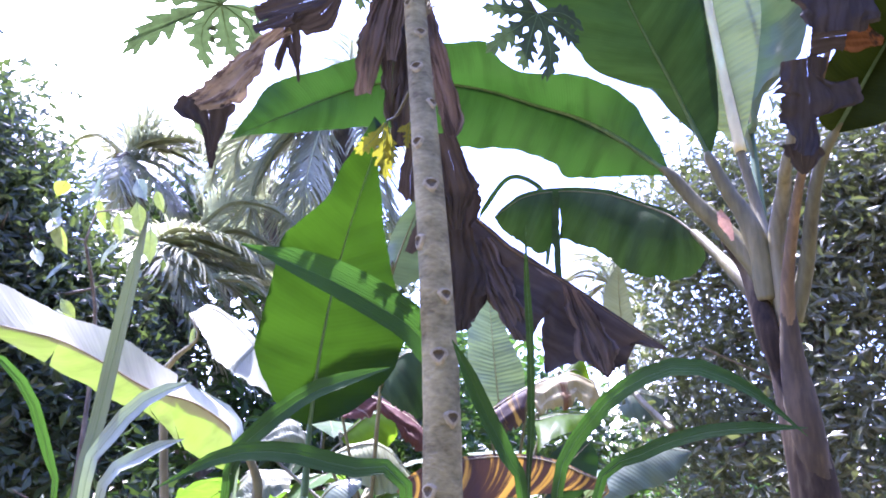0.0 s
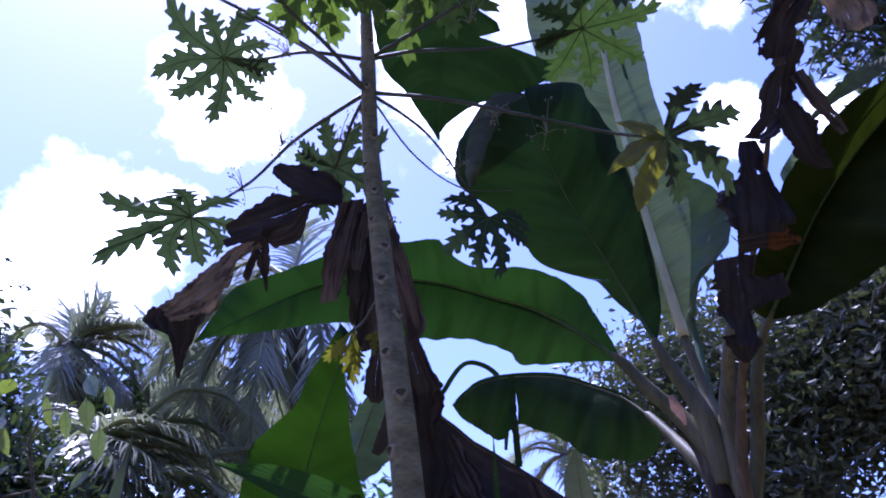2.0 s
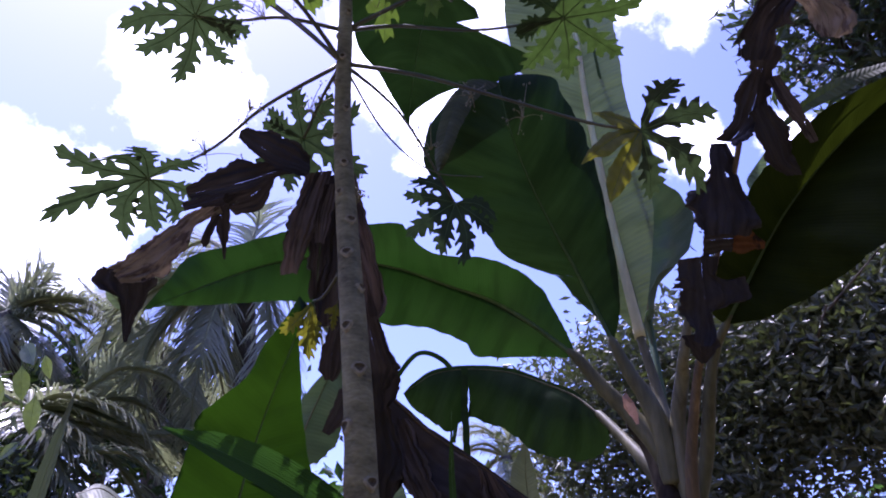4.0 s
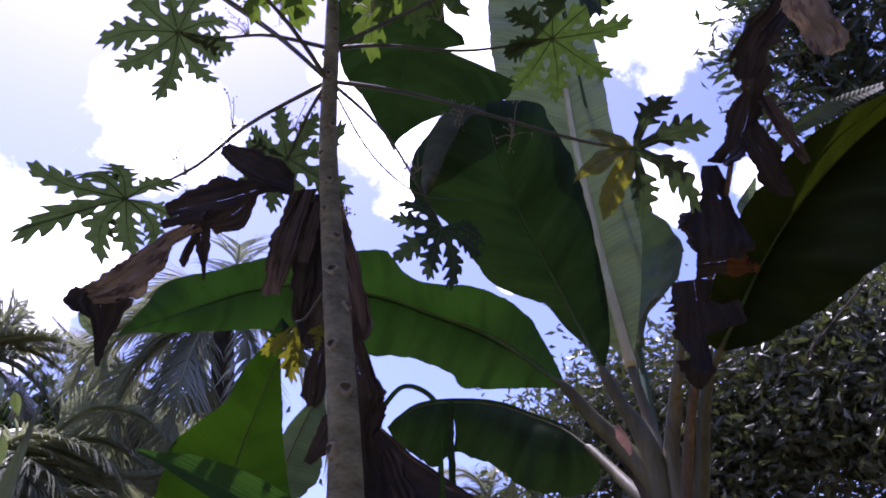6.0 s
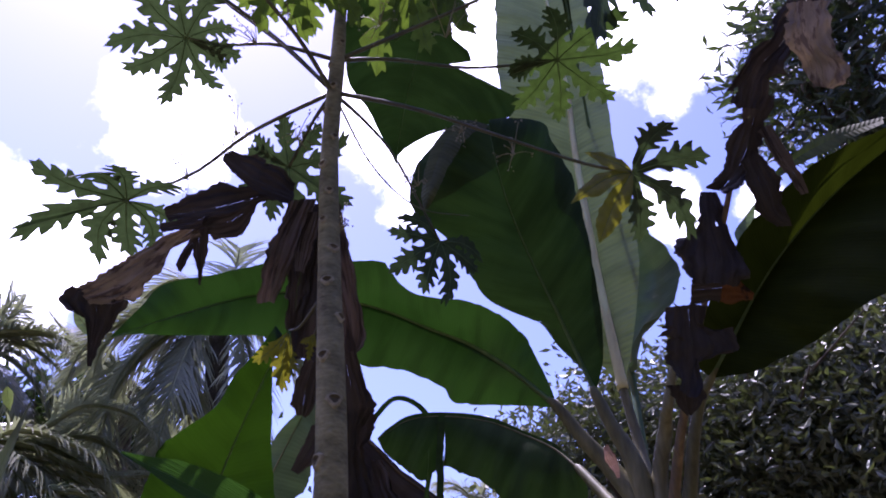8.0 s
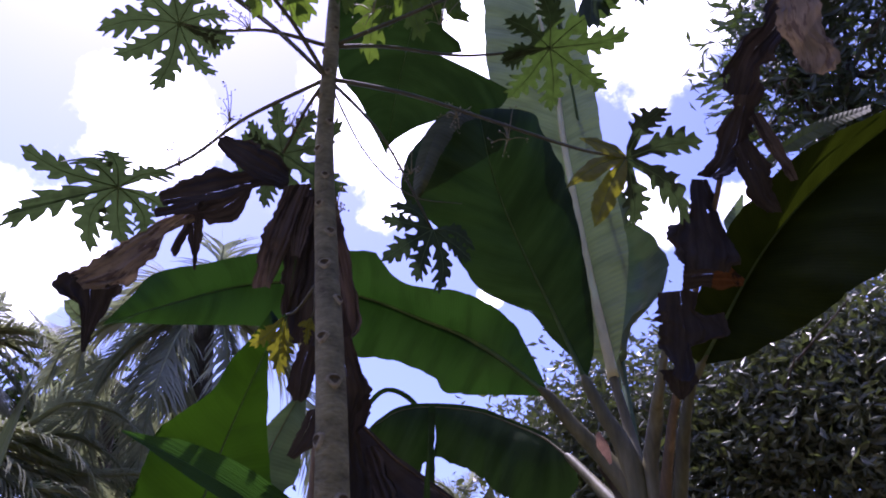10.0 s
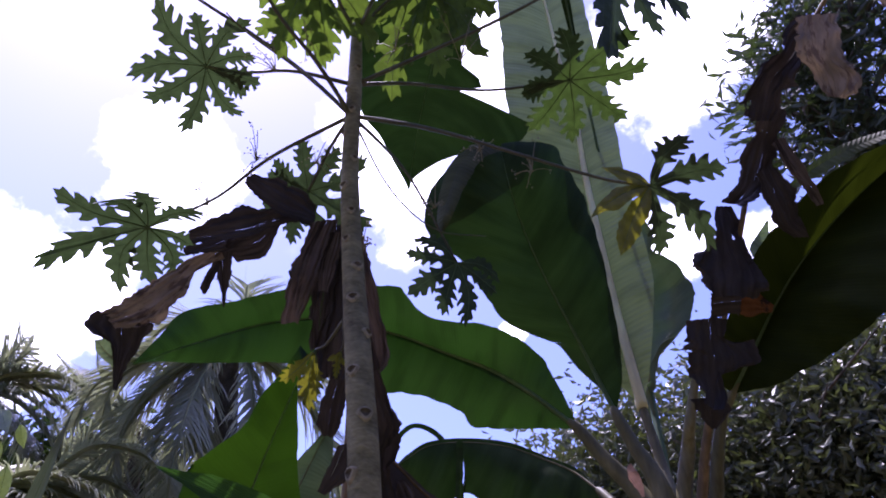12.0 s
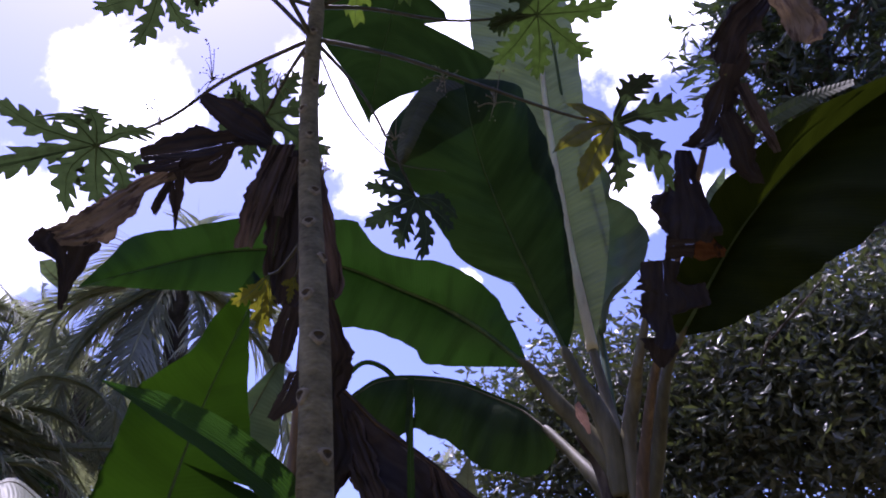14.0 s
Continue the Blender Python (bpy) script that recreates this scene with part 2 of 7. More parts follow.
DEAD = leaf_material("dead_leaf_dark", (0.042, 0.036, 0.036), (0.03, 0.022, 0.018), 0.08, 0.8, veins=3.0, vein_depth=0.0, spots=(0.15, 0.125, 0.12), spot_amount=-0.02, stretch=(0.12, 1.1, 1), noise_scale=14, spec=0.2, spot_scale=26.0, streaks=1.8, vein_tone=0.0)
DEAD_DUSTY = leaf_material("dead_leaf_dusty", (0.095, 0.078, 0.074), (0.07, 0.045, 0.035), 0.1, 0.8, veins=3.0, vein_depth=0.0, spots=(0.028, 0.022, 0.021), spot_amount=0.1, stretch=(0.12, 1.1, 1), noise_scale=14, spec=0.2, spot_scale=26.0, streaks=1.8, vein_tone=0.0)
DEAD_TAN = leaf_material("dead_leaf_tan", (0.235, 0.19, 0.152), (0.14, 0.1, 0.065), 0.15, 0.8, veins=3.0, vein_depth=0.0, spots=(0.1, 0.072, 0.058), spot_amount=0.11, stretch=(0.3, 1.1, 1), noise_scale=14, spec=0.2, spot_scale=34.0, streaks=1.6, vein_tone=0.0)
DEAD_RUST = leaf_material("dead_leaf_rust", (0.1, 0.04, 0.014), (0.12, 0.045, 0.01), 0.3, 0.7, spots=(0.025, 0.015, 0.01), spot_amount=0.1, stretch=(1, 0.5, 1), noise_scale=14, spec=0.25, spot_scale=20.0)
DEAD_PINK = leaf_material("dead_bract_pink", (0.5, 0.3, 0.24), (0.35, 0.2, 0.12), 0.25, 0.6, noise_scale=14, spec=0.3)
DEAD_MAROON = leaf_material("dead_leaf_maroon", (0.085, 0.036, 0.028), (0.1, 0.04, 0.025), 0.3, 0.7, veins=20.0, vein_depth=0.5, spots=(0.3, 0.23, 0.18), spot_amount=-0.01, stretch=(1.5, 0.2, 1), noise_scale=14, spec=0.25, spot_scale=14.0)
RIB = solid_material("banana_midrib", [(0.3, (0.04, 0.08, 0.02)), (0.6, (0.08, 0.13, 0.04)), (0.8, (0.15, 0.2, 0.08))], 6.0, (1, 1, 0.3), 0.5, 0.2)
RIB_PALE = solid_material("banana_petiole_pale", [(0.3, (0.075, 0.062, 0.026)), (0.48, (0.14, 0.122, 0.058)), (0.62, (0.2, 0.178, 0.09)), (0.8, (0.29, 0.255, 0.14))], 9.0, (1, 1, 0.2), 0.55, 0.5, 0.006)
RIB_GREEN = solid_material("banana_petiole_green", [(0.3, (0.054, 0.046, 0.018)), (0.5, (0.105, 0.096, 0.038)), (0.65, (0.15, 0.136, 0.06)), (0.82, (0.23, 0.2, 0.1))], 9.0, (1, 1, 0.2), 0.55, 0.5, 0.006)
RIB_CREAM = leaf_material("banana_midrib_cream", (0.88, 0.78, 0.42), (0.85, 0.78, 0.48), 0.2, 0.5, veins=2.0, vein_depth=0.1, coord="Object", stretch=(1, 1, 0.2), streaks=0.4)
RIB_DEAD = solid_material("dead_petiole", [(0.3, (0.05, 0.034, 0.02)), (0.55, (0.135, 0.088, 0.04)), (0.8, (0.28, 0.18, 0.08))], 10.0, (1, 1, 0.2), 0.65, 0.5)
SHEATH = solid_material("banana_sheath", [(0.38, (0.014, 0.010, 0.008)), (0.52, (0.04, 0.028, 0.018)), (0.66, (0.11, 0.085, 0.05)), (0.85, (0.2, 0.17, 0.1))], 6.0, (1, 1, 0.25), 0.8, 0.7, 0.008, 50, 0.15)
SHEATH_DRY = solid_material("dry_banana_sheath", [(0.3, (0.022, 0.016, 0.01)), (0.52, (0.052, 0.037, 0.02)), (0.7, (0.105, 0.074, 0.038)), (0.85, (0.16, 0.125, 0.075))], 7.0, (1, 1, 0.2), 0.75, 0.7)
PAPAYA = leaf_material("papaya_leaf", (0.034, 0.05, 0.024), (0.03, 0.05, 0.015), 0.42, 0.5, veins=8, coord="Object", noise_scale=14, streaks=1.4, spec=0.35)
# the same leaf with light from above put into its colour
PAPAYA_LIT = leaf_material("papaya_leaf_lit", (0.045, 0.08, 0.025), (0.105, 0.165, 0.014), 0.5, 0.5, veins=8, coord="Object", noise_scale=14, streaks=1.4)
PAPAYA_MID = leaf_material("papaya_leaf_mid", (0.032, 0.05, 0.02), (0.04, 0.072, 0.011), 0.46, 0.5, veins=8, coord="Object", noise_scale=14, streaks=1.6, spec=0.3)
PAPAYA_YELLOW = leaf_material("papaya_leaf_yellow", (0.14, 0.13, 0.016), (0.25, 0.24, 0.013), 0.5, 0.5, veins=8, coord="Object", spots=(0.06, 0.075, 0.02), spot_amount=-0.04)
PETIOLE = solid_material("papaya_petiole", [(0.3, (0.04, 0.038, 0.025)), (0.6, (0.08, 0.078, 0.042)), (0.85, (0.15, 0.14, 0.075))], 6.0, (1, 1, 1), 0.5, 0.15)
BARK = solid_material("papaya_bark", [(0.3, (0.072, 0.06, 0.032)), (0.46, (0.172, 0.152, 0.077)), (0.6, (0.26, 0.231, 0.121)), (0.8, (0.4, 0.362, 0.205))], 7.0, (1, 1, 2.0), 0.8, 1.0, 0.01, 60, 0.25)
SCAR = solid_material("papaya_scar", [(0.3, (0.19, 0.162, 0.1)), (0.6, (0.32, 0.28, 0.18)), (0.8, (0.42, 0.38, 0.265))], 60.0, (1, 1, 1), 0.85, 0.5, spec=0.2)
PIT = solid_material("papaya_scar_pit", [(0.3, (0.06, 0.046, 0.028)), (0.7, (0.14, 0.115, 0.07))], 60.0, (1, 1, 1), 0.9, 0.5, spec=0.2)
VEIN = solid_material("papaya_vein", [(0.3, (0.05, 0.09, 0.03)), (0.7, (0.09, 0.14, 0.05))], 20.0)
WOOD = solid_material("tree_bark", [(0.3, (0.05, 0.04, 0.03)), (0.55, (0.13, 0.105, 0.08)), (0.8, (0.24, 0.2, 0.16))], 12.0, (1, 1, 0.4), 0.85, 0.7, 0.01)
TREE_GLOSSY = leaf_material("glossy_tree_leaf", (0.1, 0.106, 0.058), (0.11, 0.145, 0.03), 0.22, 0.42, spec=0.7, veins=4, coord="Object", noise_scale=1.2)
TREE_DARK = leaf_material("dark_tree_leaf", (0.03, 0.046, 0.018), (0.045, 0.085, 0.012), 0.28, 0.52, veins=4, coord="Object", noise_scale=1.0, spec=0.3)
TREE_LEFT = leaf_material("creeper_hung_leaf", (0.045, 0.058, 0.032), (0.075, 0.115, 0.022), 0.3, 0.42, veins=4, coord="Object", noise_scale=1.0, spec=0.45)
TREE_MANGO = leaf_material("mango_leaf", (0.057, 0.07, 0.038), (0.068, 0.107, 0.02), 0.28, 0.42, veins=4, coord="Object", noise_scale=1.0, spec=0.5)
# base whitened to include the sheen seen on these leaves
VINE = leaf_material("vine_leaf", (0.2, 0.235, 0.14), (0.2, 0.27, 0.02), 0.38, 0.3, veins=10, coord="Object", spec=0.8)
SHRUB = leaf_material("shrub_leaf", (0.05, 0.1, 0.027), (0.08, 0.175, 0.02), 0.4, 0.45, veins=5, coord="Object", noise_scale=1.5)
PALM = leaf_material("coconut_leaflet", (0.3, 0.305, 0.21), (0.27, 0.3, 0.14), 0.42, 0.3, veins=5, coord="Object", noise_scale=2, spec=0.9)
PALM_RIB = solid_material("coconut_rachis", [(0.3, (0.14, 0.15, 0.06)), (0.6, (0.27, 0.27, 0.13)), (0.8, (0.36, 0.33, 0.18))], 6, rough=0.5)
BLADE = leaf_material("cane_blade", (0.026, 0.052, 0.013), (0.032, 0.088, 0.008), 0.45, 0.55, veins=1.0, stretch=(0.1, 6, 1), spec=0.2)
BLADE_PALE = leaf_material("cane_blade_pale", (0.33, 0.35, 0.27), (0.15, 0.23, 0.07), 0.3, 0.32, veins=1.0, stretch=(0.1, 6, 1))
BLADE_GREY = leaf_material("cane_blade_grey_green", (0.12, 0.135, 0.095), (0.06, 0.09, 0.035), 0.25, 0.4, veins=1.0, stretch=(0.1, 6, 1))
FLOWER = solid_material("papaya_flower", [(0.3, (0.12, 0.11, 0.05)), (0.7, (0.26, 0.23, 0.13))], 30)
# unseen ground, lightened so that it throws warm light up at the leaves
SOIL = solid_material("soil", [(0.3, (0.09, 0.068, 0.042)), (0.5, (0.18, 0.14, 0.08)), (0.62, (0.12, 0.13, 0.05)), (0.8, (0.2, 0.19, 0.08))], 1.2, (1, 1, 1), 0.95, 0.8, 0.03, 14)
GRASS = leaf_material("ground_grass", (0.06, 0.11, 0.025), (0.12, 0.25, 0.02), 0.35, 0.5, veins=1, coord="Object", noise_scale=0.8)

# ---------------------------------------------------------------- builders


def root_of(ob):
    p = Vector(ob.location)
    while ob.parent:
        ob = ob.parent
        p += ob.location
    return p


def thing(name, at, label, category, group="", kind=""):
    ob = new(name)
    ob.empty_display_size = 0.1
    ob.location = at
    return tagged(ob, label, category, group, kind)


def part(name, verts, faces, material, parent, uvs=None, label="", smooth=True):
    """One mesh object from world points, under a thing or a part."""
    mesh = bpy.data.meshes.new(name)
    v = np.asarray(verts, dtype=float)
    if parent:
        v = v - np.array(root_of(parent))
    mesh.from_pydata(v.tolist(), [], faces)
    if uvs is not None:
        layer = mesh.uv_layers.new(name="UVMap")
        index = np.empty(len(mesh.loops), dtype=np.int32)
        mesh.loops.foreach_get("vertex_index", index)
        layer.data.foreach_set("uv", np.asarray(uvs, dtype=np.float32)[index].ravel())
    mesh.materials.append(material)
    if smooth:
        mesh.polygons.foreach_set("use_smooth", np.ones(len(mesh.polygons), dtype=bool))
    ob = new(name, mesh)
    if parent:
        ob.parent = parent
    if label:
        tagged(ob, label)
    return ob


def unit(v):
    return v / max(1e-9, np.linalg.norm(v))


def spline(points, n):
    """Catmull-Rom through rows of numbers, evenly by length of the first three columns."""
    p = np.asarray(points, dtype=float)
    if len(p) == 2:
        return p[0] + (p[1] - p[0]) * np.linspace(0, 1, n)[:, None]
    q = np.vstack([2 * p[0] - p[1], p, 2 * p[-1] - p[-2]])
    q[0, 3:], q[-1, 3:] = p[0, 3:], p[-1, 3:]
    rows = []
    for i in range(1, len(q) - 2):
        a, b, c, d = q[i - 1:i + 3]
        for t in np.linspace(0, 1, 16, endpoint=False):
            rows.append(0.5 * (2 * b + (c - a) * t + (2 * a - 5 * b + 4 * c - d) * t * t + (3 * b - a - 3 * c + d) * t ** 3))
    rows.append(q[-2])
    rows = np.array(rows)
    length = np.concatenate([[0], np.cumsum(np.linalg.norm(np.diff(rows[:, :3], axis=0), axis=1))])
    at = np.linspace(0, length[-1], n)
    return np.stack([np.interp(at, length, rows[:, k]) for k in range(p.shape[1])], axis=1)


def tangents(c):
    t = np.gradient(c, axis=0)
    return t / np.maximum(1e-9, np.linalg.norm(t, axis=1))[:, None]


def tube(points, radii, sides=8, n=None, flat=1.0, wobble=0.0, seed=0):
    """A tapered pipe along points. Returns verts, faces, uvs."""
    pr = np.column_stack([np.asarray(points, float), np.interp(np.linspace(0, 1, len(points)), np.linspace(0, 1, len(radii)), radii)])
    n = n or max(6, 4 * len(points))
    c = spline(pr, n)
    rad, c = c[:, 3], c[:, :3]
    t = tangents(c)
    ref = np.array([0.31, 0.17, 0.93]) if abs(t[0][2]) < 0.8 else np.array([1.0, 0.1, 0.0])
    verts, uvs, faces = [], [], []
    rng = np.random.default_rng(seed)
    run = 0.0
    for i in range(n):
        u = unit(np.cross(t[i], ref))
        w = np.cross(u, t[i])
        run += np.linalg.norm(c[i] - c[i - 1]) if i else 0
        for k in range(sides):
            a = 2 * math.pi * k / sides
            r = rad[i] * (1 + wobble * (rng.random() - 0.5))
            verts.append(c[i] + (u * math.cos(a) + w * flat * math.sin(a)) * r)
            uvs.append((run, k / sides * 0.1))
    for i in range(n - 1):
        for k in range(sides):
            a, b = i * sides + k, i * sides + (k + 1) % sides
            faces.append((a, b, b + sides, a + sides))
    faces.append(tuple(range(sides))[::-1])
    faces.append(tuple(range((n - 1) * sides, n * sides)))
    return verts, faces, uvs


def blade(parent, stations, face, material=None, rib_material=None, rib=0.012, fold=(0.25, 0.25), sag=(0.1, 0.1), tears=4, gap=0.012, ripple=0.06, ragged=0.05,
          crumple=0.0, pleat=0.0, seed=0, name="leaf", label="", rows=46, cols=7, ribs=True, pet=None, run_on=0.12, curl=(0.0, 0.0), holes=0.0, stalk=None):
    """A long leaf with a midrib. Stations: a point of the midrib and the two half widths there (left and right of the way along it as seen from the face side).
    fold: how far each half turns to the face side; sag: how far it hangs; tears: splits in each half from the edge to the midrib."""
    material, rib_material = material or BANANA, rib_material or RIB
    rng = np.random.default_rng(seed + 11)
    c = spline([(*p, a, b) for p, a, b in stations], rows)
    mid, wide = c[:, :3], np.maximum(0.0005, c[:, 3:5])
    t = tangents(mid)
    face = unit(np.asarray(face, float))
    run = np.concatenate([[0], np.cumsum(np.linalg.norm(np.diff(mid, axis=0), axis=1))])
    verts, faces, uvs = [], [], []
    down = np.array([0, 0, -1.0])
    for side, sgn in ((0, -1), (1, 1)):
        w = wide[:, side]
        blade_rows = [i for i in range(rows) if w[i] > 0.02]
        first, last = (blade_rows[0], blade_rows[-1]) if blade_rows else (0, rows - 1)
        cuts = sorted(set(int(x) for x in rng.uniform(first + 2, max(first + 3, last - 2), tears))) if tears else []
        bounds = [0] + [x for x in cuts if 0 < x < rows - 1] + [rows - 1]
        for i0, i1 in zip(bounds[:-1], bounds[1:]):
            extra = rng.normal(0, 0.10 + 0.5 * crumple) if len(bounds) > 2 else 0.0
            phase, torn = rng.uniform(0, 6), 1 - ragged * 2 * rng.random()
            start = len(verts)
            for i in range(i0, i1 + 1):
                s = unit(np.cross(t[i], face))
                nrm = unit(np.cross(s, t[i]))
                if np.dot(nrm, face) < 0:
                    nrm = -nrm
                inner = (i - i0) / max(1, i1 - i0)
                pull = gap * ((1 if (i == i0 and i0 > 0) else 0) - (1 if (i == i1 and i1 < rows - 1) else 0))
                wi = w[i] * torn * (1 + ragged * 2.2 * noise.noise((run[i] * 22, phase, side)) + ragged * 1.6 * noise.noise((run[i] * 70, phase, side + 4)))
                p = mid[i].copy()
                bow = math.sin(inner * math.pi)
                for j in range(cols + 1):
                    v = j / cols
                    if j:
                        a = fold[side] * (0.4 + v) + extra * v + curl[side] * max(0.0, v - 0.72) / 0.28
                        d = s * sgn * math.cos(a) + nrm * math.sin(a)
                        k = min(0.97, max(0.0, sag[side] * (0.35 + 0.9 * v)))
                        d = unit(d * (1 - k) + down * k)
                        p = p + d * (wi / cols)
                    q = p + t[i] * pull * v ** 1.3
                    q = q + nrm * (ripple * w[i] * v * (math.sin(run[i] * 26 + phase) * 0.6 + math.sin(run[i] * 61 + 2 * phase) * 0.3) - 0.12 * ripple * bow * v)
                    if pleat:
                        q = q + nrm * pleat * w[i] * (math.sin(v * 5.5 + phase + 1.3 * math.sin(run[i] * 7 + seed)) * 0.8 + 0.35 * math.sin(v * 11 - 2 * phase + run[i] * 9)) * min(1.0, v * 3)
                    if crumple:
                        jig = noise.noise_vector(Vector(q) * 5.0 + Vector((seed, 0, 0))) * 0.75 + noise.noise_vector(Vector(q) * 15.0) * 0.25
                        q = q + np.array(jig) * crumple * 0.16 * min(1.0, w[i] * 12) * (0.3 + v)
                    verts.append(q)
                    uvs.append((run[i] - 0.55 * v * v * w[i], sgn * v * w[i]))
            for i in range(i1 - i0):
                for j in range(cols):
                    a = start + i * (cols + 1) + j
                    b = a + cols + 1
                    if holes:
                        spot = Vector(verts[a]) * 17.0 + Vector((seed * 3.1, 0, 0))
                        if noise.noise(spot) + 0.5 * noise.noise(spot * 2.7) + 0.3 * (j / cols) ** 3 > 0.75 - holes:
                            continue
                    faces.append((a, a + 1, b + 1, b) if sgn > 0 else (a, b, b + 1, a + 1))
    leaf = part(name, verts, faces, material, parent, uvs, label)
    if ribs:
        bare = 0
        while pet and bare < rows - 4 and max(wide[bare]) < 0.03:
            bare += 1
        if bare > 2:
            end = min(rows - 3, bare + int(run_on * (rows - bare)))
            along = np.linspace(0, 1, 12)
            split = bare / end
            part("petiole", *tube(mid[:end + 1], np.interp(along, [0, split, split + (1 - split) * 0.4, 1], [pet[0], pet[1], pet[1] * 0.5, rib * 0.4]), 12, 2 * end, 0.85)[:2], stalk or RIB_GREEN, leaf)
            part("midrib", *tube(mid[end - 1:], [rib * 0.4, rib * 0.3, rib * 0.15], 8, rows - end + 1, 0.75)[:2], rib_material, leaf)
        else:
            part("midrib", *tube(mid, [rib * 1.4, rib * 0.8, rib * 0.4, rib * 0.2, rib * 0.1], 8, rows, 0.75)[:2], rib_material, leaf)
    return leaf


def along(points, n, sharp=False):
    """Points evenly spaced along a smooth curve, or along straight stretches where sharp."""
    p = np.asarray(points, dtype=float)
    if not sharp:
        return spline(p, n)
    length = np.concatenate([[0], np.cumsum(np.linalg.norm(np.diff(p, axis=0), axis=1))])
    at = np.linspace(0, length[-1], n)
    return np.stack([np.interp(at, length, p[:, k]) for k in range(3)], axis=1)


def loft_leaf(parent, mid, left, right, material=None, rib_material=None, rib=0.012, bow=(0.08, 0.08), ripple=0.03, ragged=0.015, pleat=0.0, crumple=0.0, curl=(0.0, 0.0), curl_at=(0.5, 0.3),
              tears=((), ()), gap=0.012, deep=0.35, seed=0, name="leaf", label="", rows=64, cols=12, sharp=False, ribs=True, petiole=None, pet=(0.05, 0.03), stalk=None, holes=0.0):
    """A leaf spanned from its midrib to its two margins. bow: how far each half swells to the face side; curl: how far the margin rolls to the back round curl_at (place, reach);
    tears: where along each half the blade is split; pleat: folds that run along the leaf."""
    material, rib_material = material or BANANA, rib_material or RIB
    rng = np.random.default_rng(seed + 500)
    m, face = along(mid, rows), np.array([0.0, -1.0, -0.3])
    sides = [along(left, rows, sharp), along(right, rows, sharp)]
    t = tangents(m)
    run = np.concatenate([[0], np.cumsum(np.linalg.norm(np.diff(m, axis=0), axis=1))])
    span = sides[1] - sides[0]
    nrm = np.cross(t, span)
    nrm /= np.maximum(1e-9, np.linalg.norm(nrm, axis=1))[:, None]
    nrm[nrm @ face < 0] *= -1
    for _k in range(3):
        nrm[1:-1] = nrm[:-2] + 2 * nrm[1:-1] + nrm[2:]
        nrm /= np.maximum(1e-9, np.linalg.norm(nrm, axis=1))[:, None]
    verts, faces, uvs = [], [], []
    for side, sgn in ((0, -1), (1, 1)):
        edge = sides[side]
        out = edge - m
        w = np.linalg.norm(out, axis=1)
        te = tangents(edge)
        cuts = sorted(int(s * (rows - 1)) for s in tears[side])
        bounds = [0] + cuts + [rows - 1]
        for i0, i1 in zip(bounds[:-1], bounds[1:]):
            start, phase, tilt = len(verts), rng.uniform(0, 6), rng.normal(0, 0.05) if cuts else 0.0
            for i in range(i0, i1 + 1):
                s = i / (rows - 1)
                pull = gap * ((1 if i == i0 and i0 > 0 else 0) - (1 if i == i1 and i1 < rows - 1 else 0))
                wob = 1 - ragged * (0.3 + 2.2 * noise.noise((run[i] * 18, seed, side)) + 1.8 * noise.noise((run[i] * 60, seed, side + 4)))
                roll = curl[side] * max(0.0, 1 - ((s - curl_at[0]) / curl_at[1]) ** 2)
                for j in range(cols + 1):
                    v = j / cols
                    q = m[i] + out[i] * v * (1 + (wob - 1) * v)
                    lift = bow[side] * 4 * v * (1 - v) * w[i] + tilt * v * w[i]
                    lift += ripple * w[i] * v * (0.6 * math.sin(run[i] * 24 - 6 * v * w[i] + phase) + 0.35 * math.sin(run[i] * 57 - 14 * v * w[i] + 2 * phase))
                    lift -= roll * w[i] * max(0.0, (v - 0.5) / 0.5) ** 2
                    if pleat:
                        lift += pleat * w[i] * min(1.0, v * 3) * (abs(math.sin(v * 7.5 + seed + 0.9 * math.sin(run[i] * 6 + seed))) + 0.5 * abs(math.sin(v * 17 - seed + 1.5 * math.sin(run[i] * 11))) - 0.7)
                    q = q + nrm[i] * lift + te[i] * pull * max(0.0, (v - deep) / (1 - deep)) ** 1.2
                    if crumple:
                        jig = noise.noise_vector(Vector(q) * 7.0 + Vector((seed, 0, 0))) * 0.7 + noise.noise_vector(Vector(q) * 21.0) * 0.3
                        q = q + np.array(jig) * crumple * min(0.05, w[i] * 0.5) * (0.3 + v)
                    verts.append(q)
                    uvs.append((run[i] - 0.45 * v * w[i], sgn * v * w[i]))
            for i in range(i1 - i0):
                for j in range(cols):
                    a = start + i * (cols + 1) + j
                    b = a + cols + 1
                    if holes:
                        spot = Vector(verts[a]) * 14.0 + Vector((seed * 3.1, 0, 0))
                        if noise.noise(spot) + 0.5 * noise.noise(spot * 2.7) + 0.25 * (j / cols) ** 3 > 0.8 - holes:
                            continue
                    faces.append((a, a + 1, b + 1, b) if sgn > 0 else (a, b, b + 1, a + 1))
    leaf = part(name, verts, faces, material, parent, uvs, label)
    if ribs:
        part("midrib", *tube(m, [rib, rib * 0.75, rib * 0.5, rib * 0.3, rib * 0.12], 8, rows, 0.75)[:2], rib_material, leaf)
    if petiole:
        part("petiole", *tube(list(petiole) + [tuple(m[0]), tuple(m[3])], [pet[0], pet[0] * 0.9, pet[1], pet[1] * 0.8, rib * 0.8], 12, 40, 0.85)[:2], stalk or RIB_GREEN, leaf)
    return leaf


